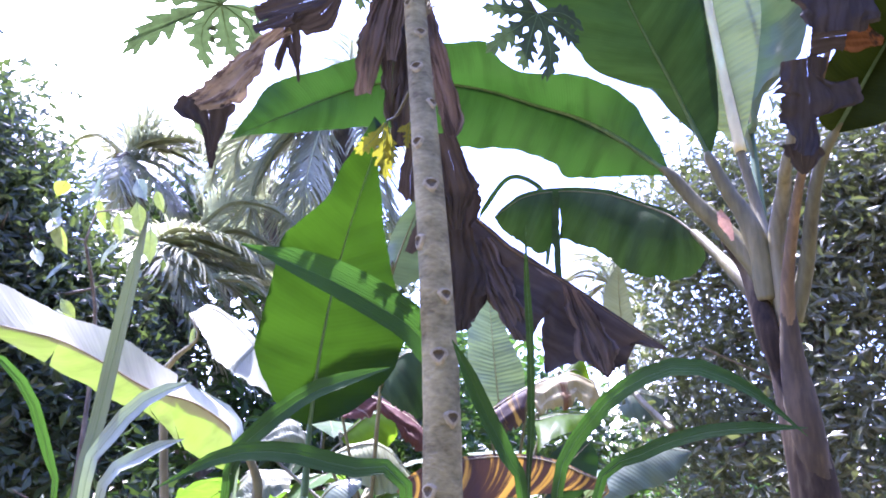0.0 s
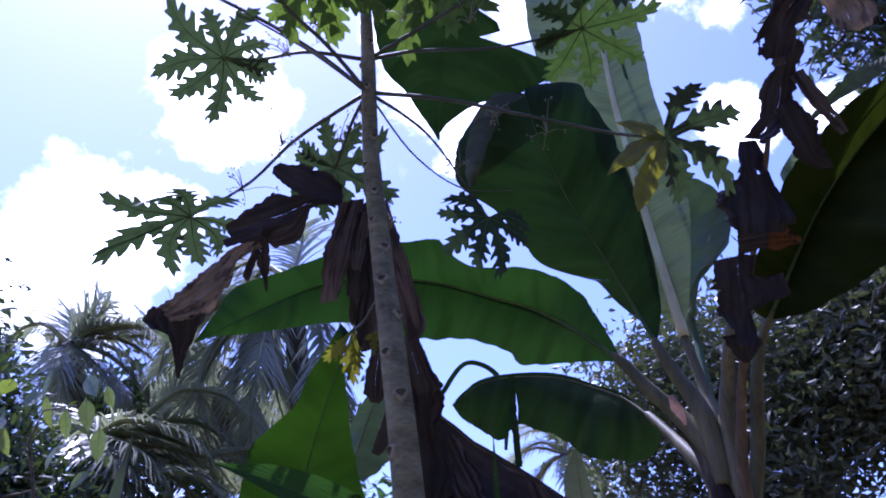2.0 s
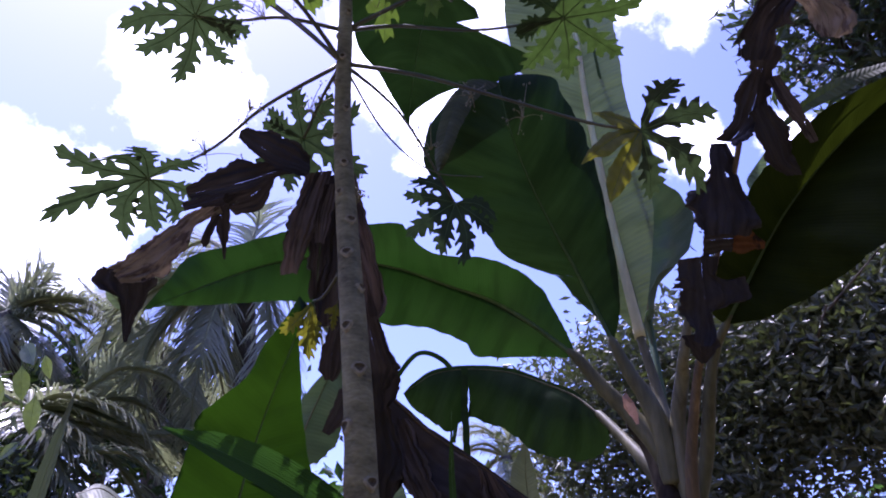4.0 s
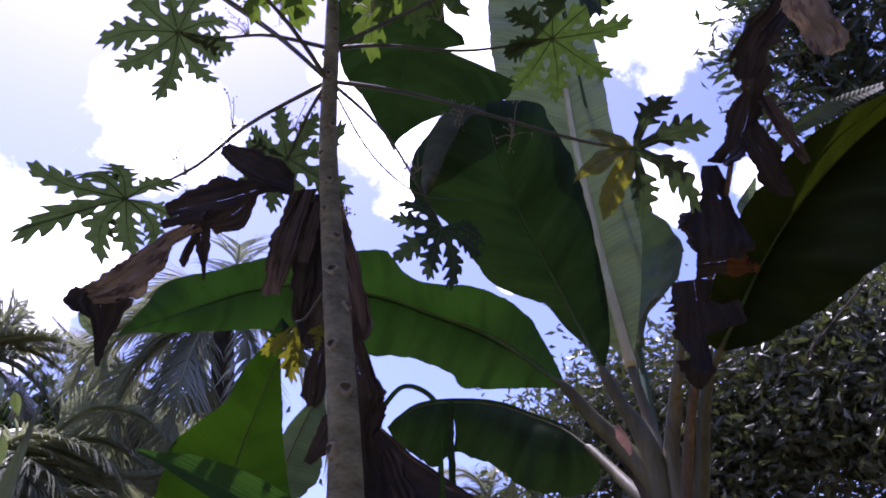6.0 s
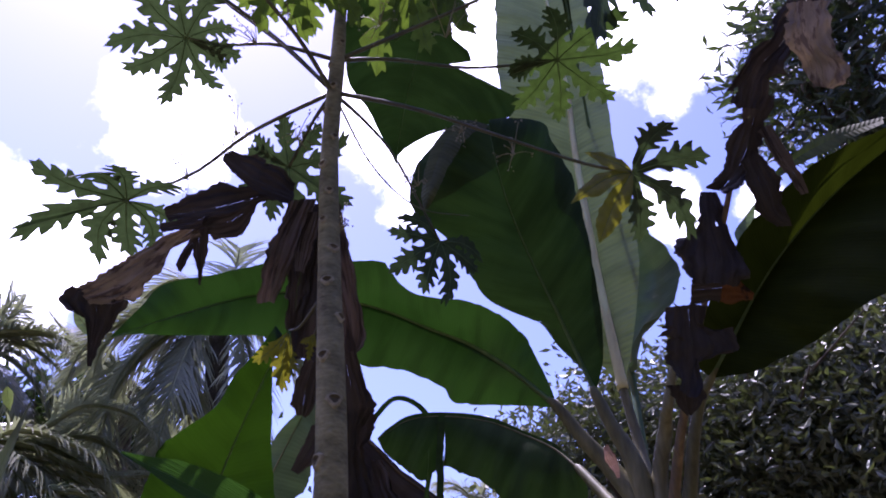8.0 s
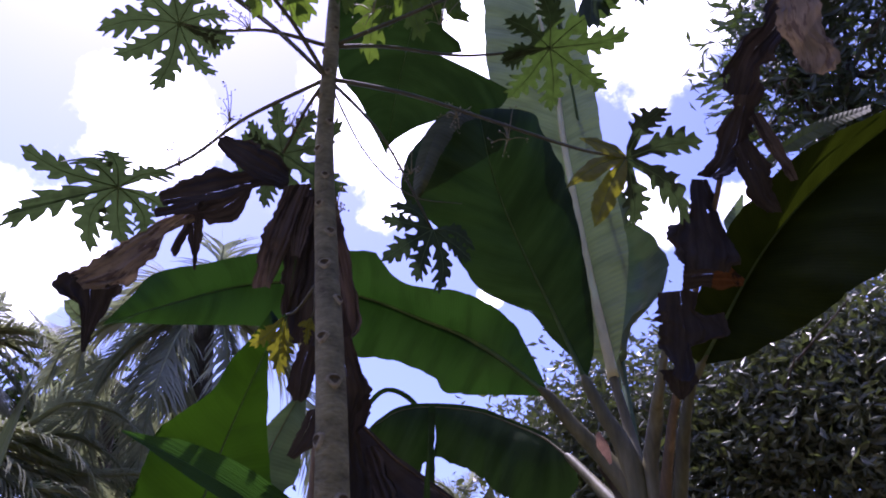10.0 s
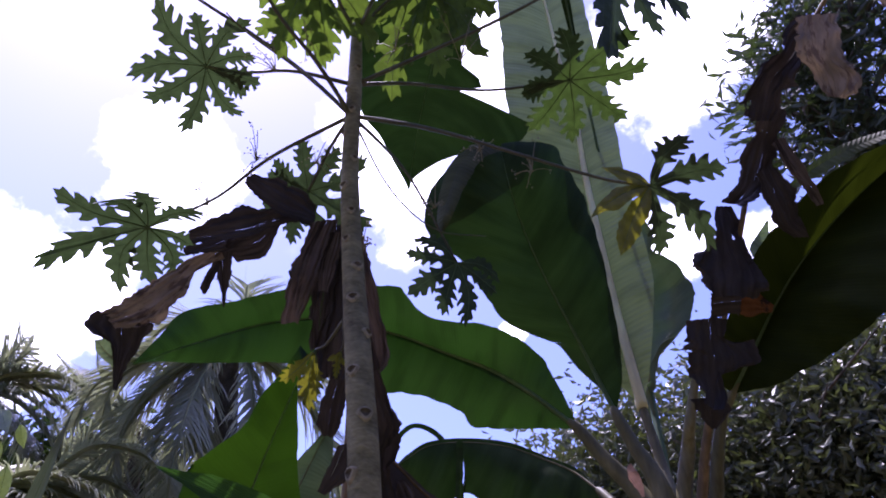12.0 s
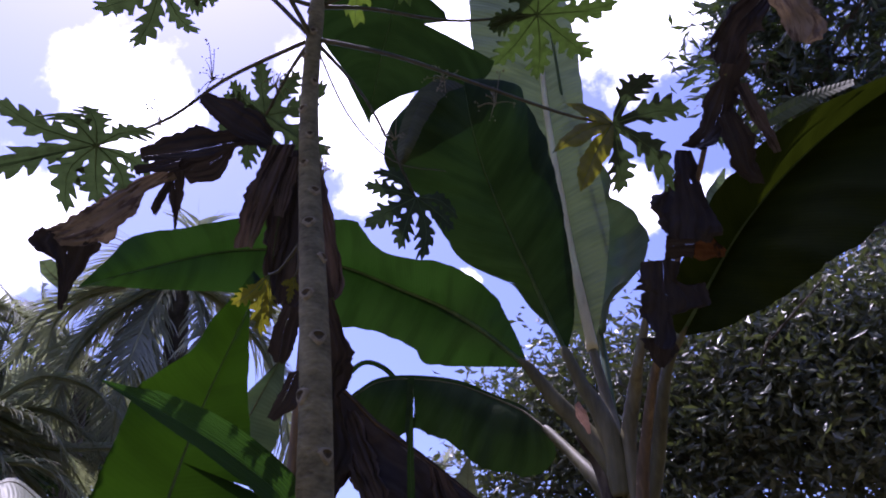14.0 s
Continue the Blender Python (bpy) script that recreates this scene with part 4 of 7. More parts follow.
def flower_spray(parent, at, size, seed):
    rng = np.random.default_rng(seed + 70)
    verts, faces = [], []
    at = np.asarray(at, float)
    for _k in range(9):
        end = at + rng.normal(0, 0.55, 3) * size + np.array([0, 0, 0.2 * size])
        v, f, _u = tube([at - np.array([0, 0, size * 0.3]), (at + end) / 2, end], [0.0018, 0.0014, 0.001], 4, 4)
        faces += [tuple(i + len(verts) for i in q) for q in f]
        verts += v
        for _b in range(3):
            p, r = end + rng.normal(0, 0.09, 3) * size, rng.uniform(0.002, 0.0042)
            n0 = len(verts)
            verts += [p + np.array(d) * r for d in ((1, 0, 0), (-1, 0, 0), (0, 1, 0), (0, -1, 0), (0, 0, 1.6), (0, 0, -1.6))]
            faces += [tuple(n0 + i for i in q) for q in ((0, 2, 4), (2, 1, 4), (1, 3, 4), (3, 0, 4), (2, 0, 5), (1, 2, 5), (3, 1, 5), (0, 3, 5))]
    part("flower_spray", verts, faces, FLOWER, parent)


papaya_tree()

# ---------------------------------------------------------------- bananas


def stem(parent, points, radii, seed=0, material=None):
    st = part("pseudostem", *tube(points, radii, 18, 40, 0.92, 0.04, seed)[:2], material or SHEATH, parent)
    return st


def rag(parent, seed, mid, left, right, material, holes=0.0, pleat=0.12, crumple=0.7, label="shrivelled brown strip of dead banana leaf"):
    """A torn, dried piece of leaf with sharp corners."""
    return loft_leaf(parent, mid, left, right, material, RIB_DEAD, 0.004, (0.0, 0.0), 0.08, 0.11, pleat, crumple, seed=seed, name="dead_leaf", label=label, rows=56, cols=14, sharp=True, ribs=False, holes=holes)


def big_banana():
    ob = thing("banana_plant", (1.23, 3.15, 0), "tall banana plant with broad green leaves and dead brown ones", "banana plant", "banana plants")
    low = (1.26, 3.17, 1.40)
    stem(ob, [(1.38, 3.17, -0.05), (1.32, 3.17, 0.7), low, (1.24, 3.26, 1.82), (1.23, 3.39, 2.15)], [0.12, 0.1, 0.08, 0.06, 0.05], 1)
    part("leaf_sheath", *tube([(1.24, 3.23, 1.66), (1.19, 3.26, 1.92), (1.19, 3.39, 2.19), (1.12, 3.41, 2.33)], [0.02, 0.05, 0.048, 0.04], 12, 28, 0.8)[:2], SHEATH, ob)
    part("leaf_sheath", *tube([(1.27, 3.27, 1.78), (1.24, 3.24, 2.02), (1.24, 3.24, 2.26), (1.26, 3.17, 2.45), (1.24, 3.10, 2.48), (1.26, 3.03, 2.63), (1.27, 2.94, 2.77)], [0.02, 0.034, 0.036, 0.032, 0.026, 0.018, 0.008], 12, 30, 0.8)[:2], RIB_PALE, ob)
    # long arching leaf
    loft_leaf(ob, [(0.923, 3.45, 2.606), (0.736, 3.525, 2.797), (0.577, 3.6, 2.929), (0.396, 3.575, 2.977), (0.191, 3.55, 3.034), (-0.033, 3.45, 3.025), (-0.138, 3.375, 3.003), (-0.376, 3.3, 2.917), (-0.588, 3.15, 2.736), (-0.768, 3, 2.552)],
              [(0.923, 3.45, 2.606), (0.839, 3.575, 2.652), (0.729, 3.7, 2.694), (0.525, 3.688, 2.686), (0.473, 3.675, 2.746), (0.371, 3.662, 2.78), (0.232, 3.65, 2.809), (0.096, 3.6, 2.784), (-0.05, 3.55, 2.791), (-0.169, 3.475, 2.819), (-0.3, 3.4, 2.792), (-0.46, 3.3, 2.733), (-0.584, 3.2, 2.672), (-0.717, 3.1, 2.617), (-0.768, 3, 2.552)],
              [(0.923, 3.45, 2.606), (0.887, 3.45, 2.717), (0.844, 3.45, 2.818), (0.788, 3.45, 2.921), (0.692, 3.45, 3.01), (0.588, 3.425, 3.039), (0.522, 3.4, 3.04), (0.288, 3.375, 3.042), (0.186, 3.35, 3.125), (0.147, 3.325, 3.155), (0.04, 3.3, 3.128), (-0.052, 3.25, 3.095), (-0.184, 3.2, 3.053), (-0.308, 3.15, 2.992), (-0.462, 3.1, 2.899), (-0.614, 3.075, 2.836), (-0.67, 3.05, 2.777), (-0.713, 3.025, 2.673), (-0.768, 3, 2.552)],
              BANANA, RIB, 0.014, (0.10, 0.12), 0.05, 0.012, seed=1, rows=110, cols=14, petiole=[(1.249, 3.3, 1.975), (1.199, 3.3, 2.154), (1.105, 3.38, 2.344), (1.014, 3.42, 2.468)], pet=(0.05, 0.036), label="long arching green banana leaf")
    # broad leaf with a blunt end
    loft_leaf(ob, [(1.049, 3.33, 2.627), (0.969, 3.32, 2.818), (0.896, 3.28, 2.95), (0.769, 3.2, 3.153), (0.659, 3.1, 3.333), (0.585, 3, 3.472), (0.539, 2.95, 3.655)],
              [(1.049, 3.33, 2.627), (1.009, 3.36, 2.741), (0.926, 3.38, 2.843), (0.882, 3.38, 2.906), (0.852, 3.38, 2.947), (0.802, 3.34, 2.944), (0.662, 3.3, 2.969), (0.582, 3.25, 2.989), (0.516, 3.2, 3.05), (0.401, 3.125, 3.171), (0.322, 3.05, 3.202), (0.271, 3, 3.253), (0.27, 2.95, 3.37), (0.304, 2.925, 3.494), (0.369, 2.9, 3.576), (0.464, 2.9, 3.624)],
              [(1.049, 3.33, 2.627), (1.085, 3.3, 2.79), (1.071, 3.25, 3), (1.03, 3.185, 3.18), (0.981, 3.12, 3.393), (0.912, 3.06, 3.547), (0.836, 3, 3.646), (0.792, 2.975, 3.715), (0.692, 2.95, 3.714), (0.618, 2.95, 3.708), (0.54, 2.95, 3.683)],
              BANANA_DEEP_SHADED, RIB, 0.012, (0.05, 0.10), 0.035, 0.01, seed=2, rows=100, cols=16, curl=(0.3, 0.0), curl_at=(0.85, 0.24), tears=((0.27,), ()), gap=0.006, deep=0.7, petiole=[(1.21, 3.28, 2.048), (1.192, 3.28, 2.232), (1.152, 3.3, 2.388), (1.102, 3.32, 2.495)], pet=(0.052, 0.034), label="broad deep green banana leaf with a blunt end, shade in its colour")
    # strip added along the margin to carry its highlight
    loft_leaf(ob, [(0.432, 2.88, 3.604), (0.357, 2.88, 3.494), (0.316, 2.88, 3.365), (0.291, 2.89, 3.24), (0.284, 2.92, 3.164)], [(0.402, 2.9, 3.613), (0.318, 2.9, 3.507), (0.278, 2.9, 3.37), (0.265, 2.92, 3.244), (0.278, 2.93, 3.165)], [(0.522, 2.86, 3.571), (0.426, 2.85, 3.469), (0.371, 2.85, 3.349), (0.329, 2.87, 3.228), (0.295, 2.92, 3.165)], BANANA_EDGE_SHEEN, RIB, 0.004, (0.05, 0.1), 0.06, 0.05, seed=12, rows=40, cols=6, ribs=False, name="rolled_edge", label="rolled-over edge of a banana leaf, sheen in its paler colour")
    # upright pale leaf
    loft_leaf(ob, [(1.2, 3.42, 2.698), (1.14, 3.42, 3.156), (1.088, 3.38, 3.523), (1.039, 3.34, 3.91), (1.019, 3.32, 4.241), (0.978, 3.3, 4.495), (0.921, 3.28, 4.896), (0.84, 3.22, 5.481), (0.744, 3.12, 6.14)],
              [(1.2, 3.42, 2.698), (1.085, 3.45, 2.887), (0.998, 3.425, 3.147), (0.946, 3.4, 3.429), (0.896, 3.39, 3.743), (0.808, 3.38, 3.99), (0.709, 3.36, 4.108), (0.667, 3.34, 4.294), (0.65, 3.33, 4.523), (0.647, 3.32, 4.724), (0.625, 3.29, 5.093), (0.596, 3.26, 5.599), (0.631, 3.19, 5.94), (0.744, 3.12, 6.14)],
              [(1.2, 3.42, 2.698), (1.248, 3.4, 2.874), (1.307, 3.39, 3.181), (1.324, 3.38, 3.387), (1.293, 3.36, 3.594), (1.262, 3.34, 3.794), (1.238, 3.33, 3.995), (1.228, 3.32, 4.306), (1.205, 3.31, 4.578), (1.174, 3.3, 4.777), (1.137, 3.275, 5.061), (1.086, 3.25, 5.568), (0.942, 3.185, 5.995), (0.744, 3.12, 6.14)],
              BANANA_WAXY, RIB_CREAM, 0.031, (0.08, 0.10), 0.04, 0.01, seed=3, rows=110, cols=14, petiole=[(1.215, 3.3, 2.033), (1.235, 3.34, 2.229), (1.239, 3.4, 2.449)], pet=(0.046, 0.026), stalk=RIB_PALE, label="upright pale waxy banana leaf")
    # twisted grey leaf behind it
    loft_leaf(ob, [(1.294, 3.5, 2.609), (1.286, 3.52, 2.852), (1.311, 3.52, 3.107), (1.324, 3.5, 3.369), (1.326, 3.48, 3.582), (1.335, 3.46, 3.772)],
              [(1.294, 3.5, 2.609), (1.243, 3.55, 2.89), (1.213, 3.528, 3.162), (1.23, 3.505, 3.395), (1.273, 3.482, 3.612), (1.335, 3.46, 3.772)],
              [(1.294, 3.5, 2.609), (1.256, 3.45, 2.845), (1.316, 3.425, 2.987), (1.464, 3.4, 3.129), (1.529, 3.412, 3.302), (1.495, 3.425, 3.425), (1.435, 3.438, 3.498), (1.373, 3.45, 3.546), (1.394, 3.455, 3.654), (1.335, 3.46, 3.772)],
              BANANA_GREY, RIB_PALE, 0.01, (0.1, -0.35), 0.14, 0.02, seed=4, rows=60, cols=12, label="twisted grey-green banana leaf")
    # large leaf overhead, its shade put into the dark olive colour
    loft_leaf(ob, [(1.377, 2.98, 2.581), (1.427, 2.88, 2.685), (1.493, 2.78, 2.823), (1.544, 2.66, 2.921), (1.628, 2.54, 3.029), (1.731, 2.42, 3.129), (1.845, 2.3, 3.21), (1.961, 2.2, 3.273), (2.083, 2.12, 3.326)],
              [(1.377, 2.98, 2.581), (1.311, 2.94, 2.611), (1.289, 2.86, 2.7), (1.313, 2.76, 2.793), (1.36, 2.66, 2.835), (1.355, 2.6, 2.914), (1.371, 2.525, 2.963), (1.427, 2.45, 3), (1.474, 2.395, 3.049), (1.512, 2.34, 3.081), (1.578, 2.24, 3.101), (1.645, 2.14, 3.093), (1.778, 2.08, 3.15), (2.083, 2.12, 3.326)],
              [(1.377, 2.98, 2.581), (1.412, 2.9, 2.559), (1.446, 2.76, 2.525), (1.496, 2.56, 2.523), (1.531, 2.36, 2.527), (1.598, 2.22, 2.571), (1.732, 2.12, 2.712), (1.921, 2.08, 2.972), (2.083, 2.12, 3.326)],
              BANANA_OLIVE_SHADED, RIB, 0.016, (0.12, 0.1), 0.04, 0.012, seed=5, rows=90, cols=16, petiole=[(1.281, 3.25, 1.967), (1.322, 3.2, 2.154), (1.33, 3.1, 2.374), (1.348, 3.04, 2.504)], pet=(0.034, 0.024), stalk=RIB_GREEN, label="large banana leaf seen from beneath, shade put into its olive")
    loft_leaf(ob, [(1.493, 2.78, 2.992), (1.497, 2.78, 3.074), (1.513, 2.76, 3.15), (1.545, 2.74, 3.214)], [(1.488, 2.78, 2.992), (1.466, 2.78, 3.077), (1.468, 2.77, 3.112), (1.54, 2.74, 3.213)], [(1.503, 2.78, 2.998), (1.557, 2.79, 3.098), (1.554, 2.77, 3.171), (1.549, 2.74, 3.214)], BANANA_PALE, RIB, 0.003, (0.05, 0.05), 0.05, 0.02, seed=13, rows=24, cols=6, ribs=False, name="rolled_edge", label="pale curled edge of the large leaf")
    loft_leaf(ob, [(1.528, 2.62, 3.215), (1.567, 2.5, 3.236), (1.611, 2.4, 3.236), (1.654, 2.3, 3.217), (1.695, 2.16, 3.167)], [(1.525, 2.62, 3.22), (1.554, 2.5, 3.245), (1.6, 2.4, 3.261), (1.654, 2.3, 3.247), (1.7, 2.16, 3.182)], [(1.524, 2.61, 3.202), (1.576, 2.49, 3.213), (1.62, 2.39, 3.198), (1.66, 2.29, 3.189), (1.685, 2.15, 3.143)], BANANA_EDGE_SHEEN, RIB, 0.003, (0.05, 0.02), 0.0, 0.03, seed=14, rows=24, cols=6, ribs=False, name="rolled_edge", label="paler rolled edge of the large leaf")
    # drooping leaf, split near its end
    loft_leaf(ob, [(1.109, 3.8, 2.461), (1.027, 3.9, 2.58), (0.91, 3.95, 2.651), (0.732, 4, 2.726), (0.515, 4, 2.736), (0.354, 4, 2.705), (0.263, 4, 2.642), (0.21, 4, 2.604)],
              [(1.109, 3.8, 2.461), (1.153, 3.85, 2.364), (1.084, 3.9, 2.295), (0.918, 3.95, 2.301), (0.822, 3.975, 2.338), (0.738, 4, 2.418), (0.625, 4.025, 2.472), (0.523, 4.05, 2.509), (0.432, 4.05, 2.434), (0.352, 4.05, 2.488), (0.258, 4.05, 2.55), (0.21, 4, 2.604)],
              [(1.109, 3.8, 2.461), (1.034, 3.9, 2.602), (0.911, 3.95, 2.67), (0.733, 4, 2.751), (0.515, 4, 2.756), (0.354, 4, 2.727), (0.258, 4, 2.658), (0.21, 4, 2.604)],
              BANANA_DEEP_SHADED, RIB_PALE, 0.008, (0.14, 0.0), 0.05, 0.02, seed=6, rows=80, cols=12, tears=((0.69,), ()), gap=0.03, deep=0.1, petiole=[(1.283, 3.4, 1.946), (1.213, 3.5, 2.15), (1.163, 3.65, 2.31)], pet=(0.04, 0.026), label="drooping banana leaf folded over its rib")
    up = (0.0, -0.85, -0.5)
    blade(ob, [((0.496, 4.41, 2.48), 0.00893, 0.00893), ((0.505, 4.35, 2.67), 0.0179, 0.0179), ((0.461, 4.29, 2.85), 0.0149, 0.0149), ((0.304, 4.28, 2.91), 0.00595, 0.0208), ((0.179, 4.33, 2.77), 0.00595, 0.0208), ((0.139, 4.35, 2.71), 0.00298, 0.00298)], up, BANANA_DEEP_SHADED, RIB, 0.002, (0.2, 0.2), (0.1, 0.1), 0, 0.0, 0.05, 0.02, 0, 0, 7)
    blade(ob, [((1.27, 3.42, 2.31), 0.00482, 0.00482), ((1.27, 3.55, 3.27), 0.00829, 0.00829), ((1.02, 3.15, 4.35), 0.00893, 0.00893), ((0.713, 2.58, 4.86), 0.0595, 0.0595), ((0.428, 2.38, 4.79), 0.17, 0.17), ((0.304, 2.51, 4.49), 0.188, 0.242), ((0.253, 2.69, 4.24), 0.118, 0.288), ((0.232, 2.86, 4.10), 0.131, 0.341), ((0.226, 2.90, 4.07), 0.223, 0.341), ((0.223, 2.92, 4.05), 0.32, 0.341), ((0.218, 2.94, 4.03), 0.131, 0.336), ((0.212, 2.97, 4.00), 0.236, 0.328), ((0.208, 3.00, 3.97), 0.488, 0.32), ((0.202, 3.03, 3.94), 0.493, 0.309), ((0.192, 3.08, 3.89), 0.451, 0.275), ((0.184, 3.14, 3.83), 0.336, 0.178), ((0.18, 3.17, 3.79), 0.168, 0.136), ((0.172, 3.25, 3.71), 0.0236, 0.0446), ((0.172, 3.29, 3.66), 0.00262, 0.00262)],
          up, BANANA_DEEP_SHADED, RIB, 0.016, (0.2, 0.25), (0.0, 0.0), 0, 0.014, 0.06, 0.012, 0, 0, 8, rows=130, label="banana leaf end drooping from above")
    rag(ob, 31, [(0.504, 3.98, 2.739), (0.503, 3.98, 2.527), (0.513, 3.98, 2.291)], [(0.488, 3.98, 2.738), (0.485, 3.98, 2.526), (0.497, 3.98, 2.291)], [(0.52, 3.98, 2.74), (0.522, 3.98, 2.527), (0.528, 3.98, 2.292)], BANANA_DEEP_SHADED, 0.0, 0.0, 0.2, "narrow hanging shred of green leaf")
    loft_leaf(ob, [(0.843, 4.2, 2.036), (0.825, 4.2, 2.286), (0.833, 4.2, 2.451)], [(0.751, 4.2, 2.033), (0.752, 4.2, 2.283), (0.833, 4.2, 2.451)], [(0.908, 4.2, 2.038), (0.871, 4.2, 2.288), (0.833, 4.2, 2.451)], BANANA_SUNLIT, RIB_PALE, 0.005, seed=9, rows=24, cols=6, petiole=[(0.983, 3.9, 1.61), (0.862, 4.15, 1.819)], pet=(0.02, 0.01), label="pale upright leaf tip")
    loft_leaf(ob, [(-0.802, 3, 2.55), (-0.86, 2.98, 2.587), (-0.889, 2.96, 2.618)], [(-0.817, 3, 2.532), (-0.883, 2.98, 2.577), (-0.898, 2.96, 2.617)], [(-0.791, 3, 2.563), (-0.828, 2.98, 2.611), (-0.862, 2.96, 2.628)], BANANA_PALE, RIB_PALE, 0.004, seed=10, rows=20, cols=6, name="leaf_tip", label="pale folded tip of the long leaf")
    # dead leaf on a dried stalk, in shreds
    stalk = [(1.30, 3.36, 1.3), (1.265, 3.27, 1.52), (1.226, 3.185, 1.74), (1.214, 3.14, 1.9), (1.21, 3.08, 2.10), (1.21, 2.94, 2.33), (1.21, 2.79, 2.49), (1.22, 2.69, 2.64), (1.26, 2.52, 2.90), (1.26, 2.29, 3.12), (1.26, 2.10, 3.24), (1.29, 1.93, 3.29), (1.31, 1.75, 3.33)]
    part("dead_petiole", *tube(stalk, [0.05, 0.046, 0.034, 0.02, 0.014, 0.012, 0.01, 0.008], 10, 44, 0.7, 0.1)[:2], RIB_DEAD, ob, None, "dried orange-brown leaf stalk")
    part("leaf_sheath", *tube([(1.275, 3.19, 1.22), (1.262, 3.15, 1.42), (1.243, 3.145, 1.6), (1.226, 3.15, 1.78), (1.216, 3.13, 1.93), (1.211, 3.1, 2.05)], [0.03, 0.056, 0.064, 0.05, 0.034, 0.02], 14, 36, 0.85, 0.12)[:2], SHEATH_DRY, ob, None, "dry brown sheath at the foot of the stalks")
    rag(ob, 20, [(1.201, 2.45, 3.025), (1.205, 2.475, 2.92), (1.211, 2.5, 2.814), (1.196, 2.5, 2.694)], [(1.181, 2.45, 3.023), (1.153, 2.46, 2.889), (1.079, 2.47, 2.844), (1.055, 2.48, 2.783), (1.081, 2.49, 2.752), (1.073, 2.5, 2.69)], [(1.241, 2.45, 3.029), (1.28, 2.473, 2.989), (1.292, 2.497, 2.932), (1.322, 2.52, 2.836), (1.334, 2.52, 2.749), (1.283, 2.52, 2.706)], DEAD, 0.02)
    rag(ob, 21, [(1.136, 2.55, 2.686), (1.19, 2.55, 2.701), (1.255, 2.55, 2.713)], [(1.128, 2.52, 2.711), (1.19, 2.52, 2.724), (1.25, 2.52, 2.733)], [(1.141, 2.58, 2.64), (1.19, 2.58, 2.664), (1.25, 2.58, 2.676)], DEAD, 0.0)
    rag(ob, 33, [(1.245, 2.545, 2.711), (1.303, 2.55, 2.717), (1.353, 2.55, 2.695)], [(1.24, 2.515, 2.732), (1.293, 2.52, 2.739), (1.34, 2.52, 2.685)], [(1.245, 2.575, 2.675), (1.289, 2.58, 2.677), (1.363, 2.58, 2.696)], DEAD_RUST, 0.0)
    rag(ob, 22, [(1.125, 2.56, 2.639), (1.133, 2.59, 2.522), (1.129, 2.62, 2.418), (1.109, 2.62, 2.341)], [(1.053, 2.55, 2.613), (1.031, 2.567, 2.519), (1.062, 2.583, 2.514), (1.044, 2.6, 2.442), (1.065, 2.6, 2.367), (1.061, 2.6, 2.339)], [(1.188, 2.57, 2.651), (1.18, 2.58, 2.581), (1.276, 2.59, 2.581), (1.269, 2.6, 2.5), (1.14, 2.6, 2.468), (1.16, 2.6, 2.415), (1.153, 2.6, 2.373), (1.129, 2.6, 2.334)], DEAD, 0.0)
    rag(ob, 23, [(1.124, 2.66, 2.406), (1.126, 2.68, 2.366), (1.141, 2.7, 2.318)], [(1.053, 2.66, 2.4), (1.08, 2.68, 2.356), (1.133, 2.7, 2.314)], [(1.183, 2.66, 2.4), (1.194, 2.68, 2.37), (1.148, 2.7, 2.315)], DEAD, 0.0)
    rag(ob, 24, [(1.246, 2.1, 3.163), (1.239, 2.175, 3.09), (1.229, 2.25, 3.004), (1.219, 2.4, 2.994)], [(1.173, 2.1, 3.134), (1.202, 2.175, 3.109), (1.166, 2.25, 3.054), (1.202, 2.325, 3.027), (1.174, 2.4, 2.989)], [(1.285, 2.1, 3.148), (1.287, 2.16, 3.106), (1.293, 2.22, 3.066), (1.265, 2.28, 2.97), (1.215, 2.28, 2.903), (1.166, 2.28, 2.876)], DEAD, 0.01)
    rag(ob, 25, [(1.234, 2.22, 3.002), (1.288, 2.263, 2.898), (1.335, 2.307, 2.847), (1.403, 2.35, 2.841)], [(1.196, 2.22, 2.969), (1.239, 2.26, 2.89), (1.265, 2.3, 2.836), (1.356, 2.34, 2.821)], [(1.27, 2.22, 3.029), (1.339, 2.263, 2.965), (1.378, 2.307, 2.895), (1.414, 2.35, 2.842)], DEAD, 0.0)
    rag(ob, 26, [(1.271, 2.16, 3.081), (1.346, 2.207, 2.997), (1.409, 2.253, 2.964), (1.457, 2.3, 2.942)], [(1.244, 2.16, 3.059), (1.323, 2.207, 2.978), (1.391, 2.253, 2.945), (1.44, 2.3, 2.936)], [(1.298, 2.16, 3.095), (1.371, 2.207, 3.013), (1.43, 2.253, 2.967), (1.47, 2.3, 2.948)], DEAD_DUSTY, 0.0)
    rag(ob, 27, [(1.314, 1.88, 3.348), (1.259, 1.95, 3.236), (1.199, 2, 3.17), (1.156, 2.05, 3.039)], [(1.255, 1.88, 3.339), (1.172, 1.94, 3.206), (1.095, 2, 3.109), (1.078, 2.025, 3.073), (1.113, 2.05, 3.029)], [(1.365, 1.88, 3.356), (1.281, 1.91, 3.195), (1.242, 1.94, 3.145), (1.264, 1.97, 3.11), (1.219, 2, 3.121), (1.23, 2.025, 3.083), (1.198, 2.05, 3.04)], DEAD, 0.03, 0.2)
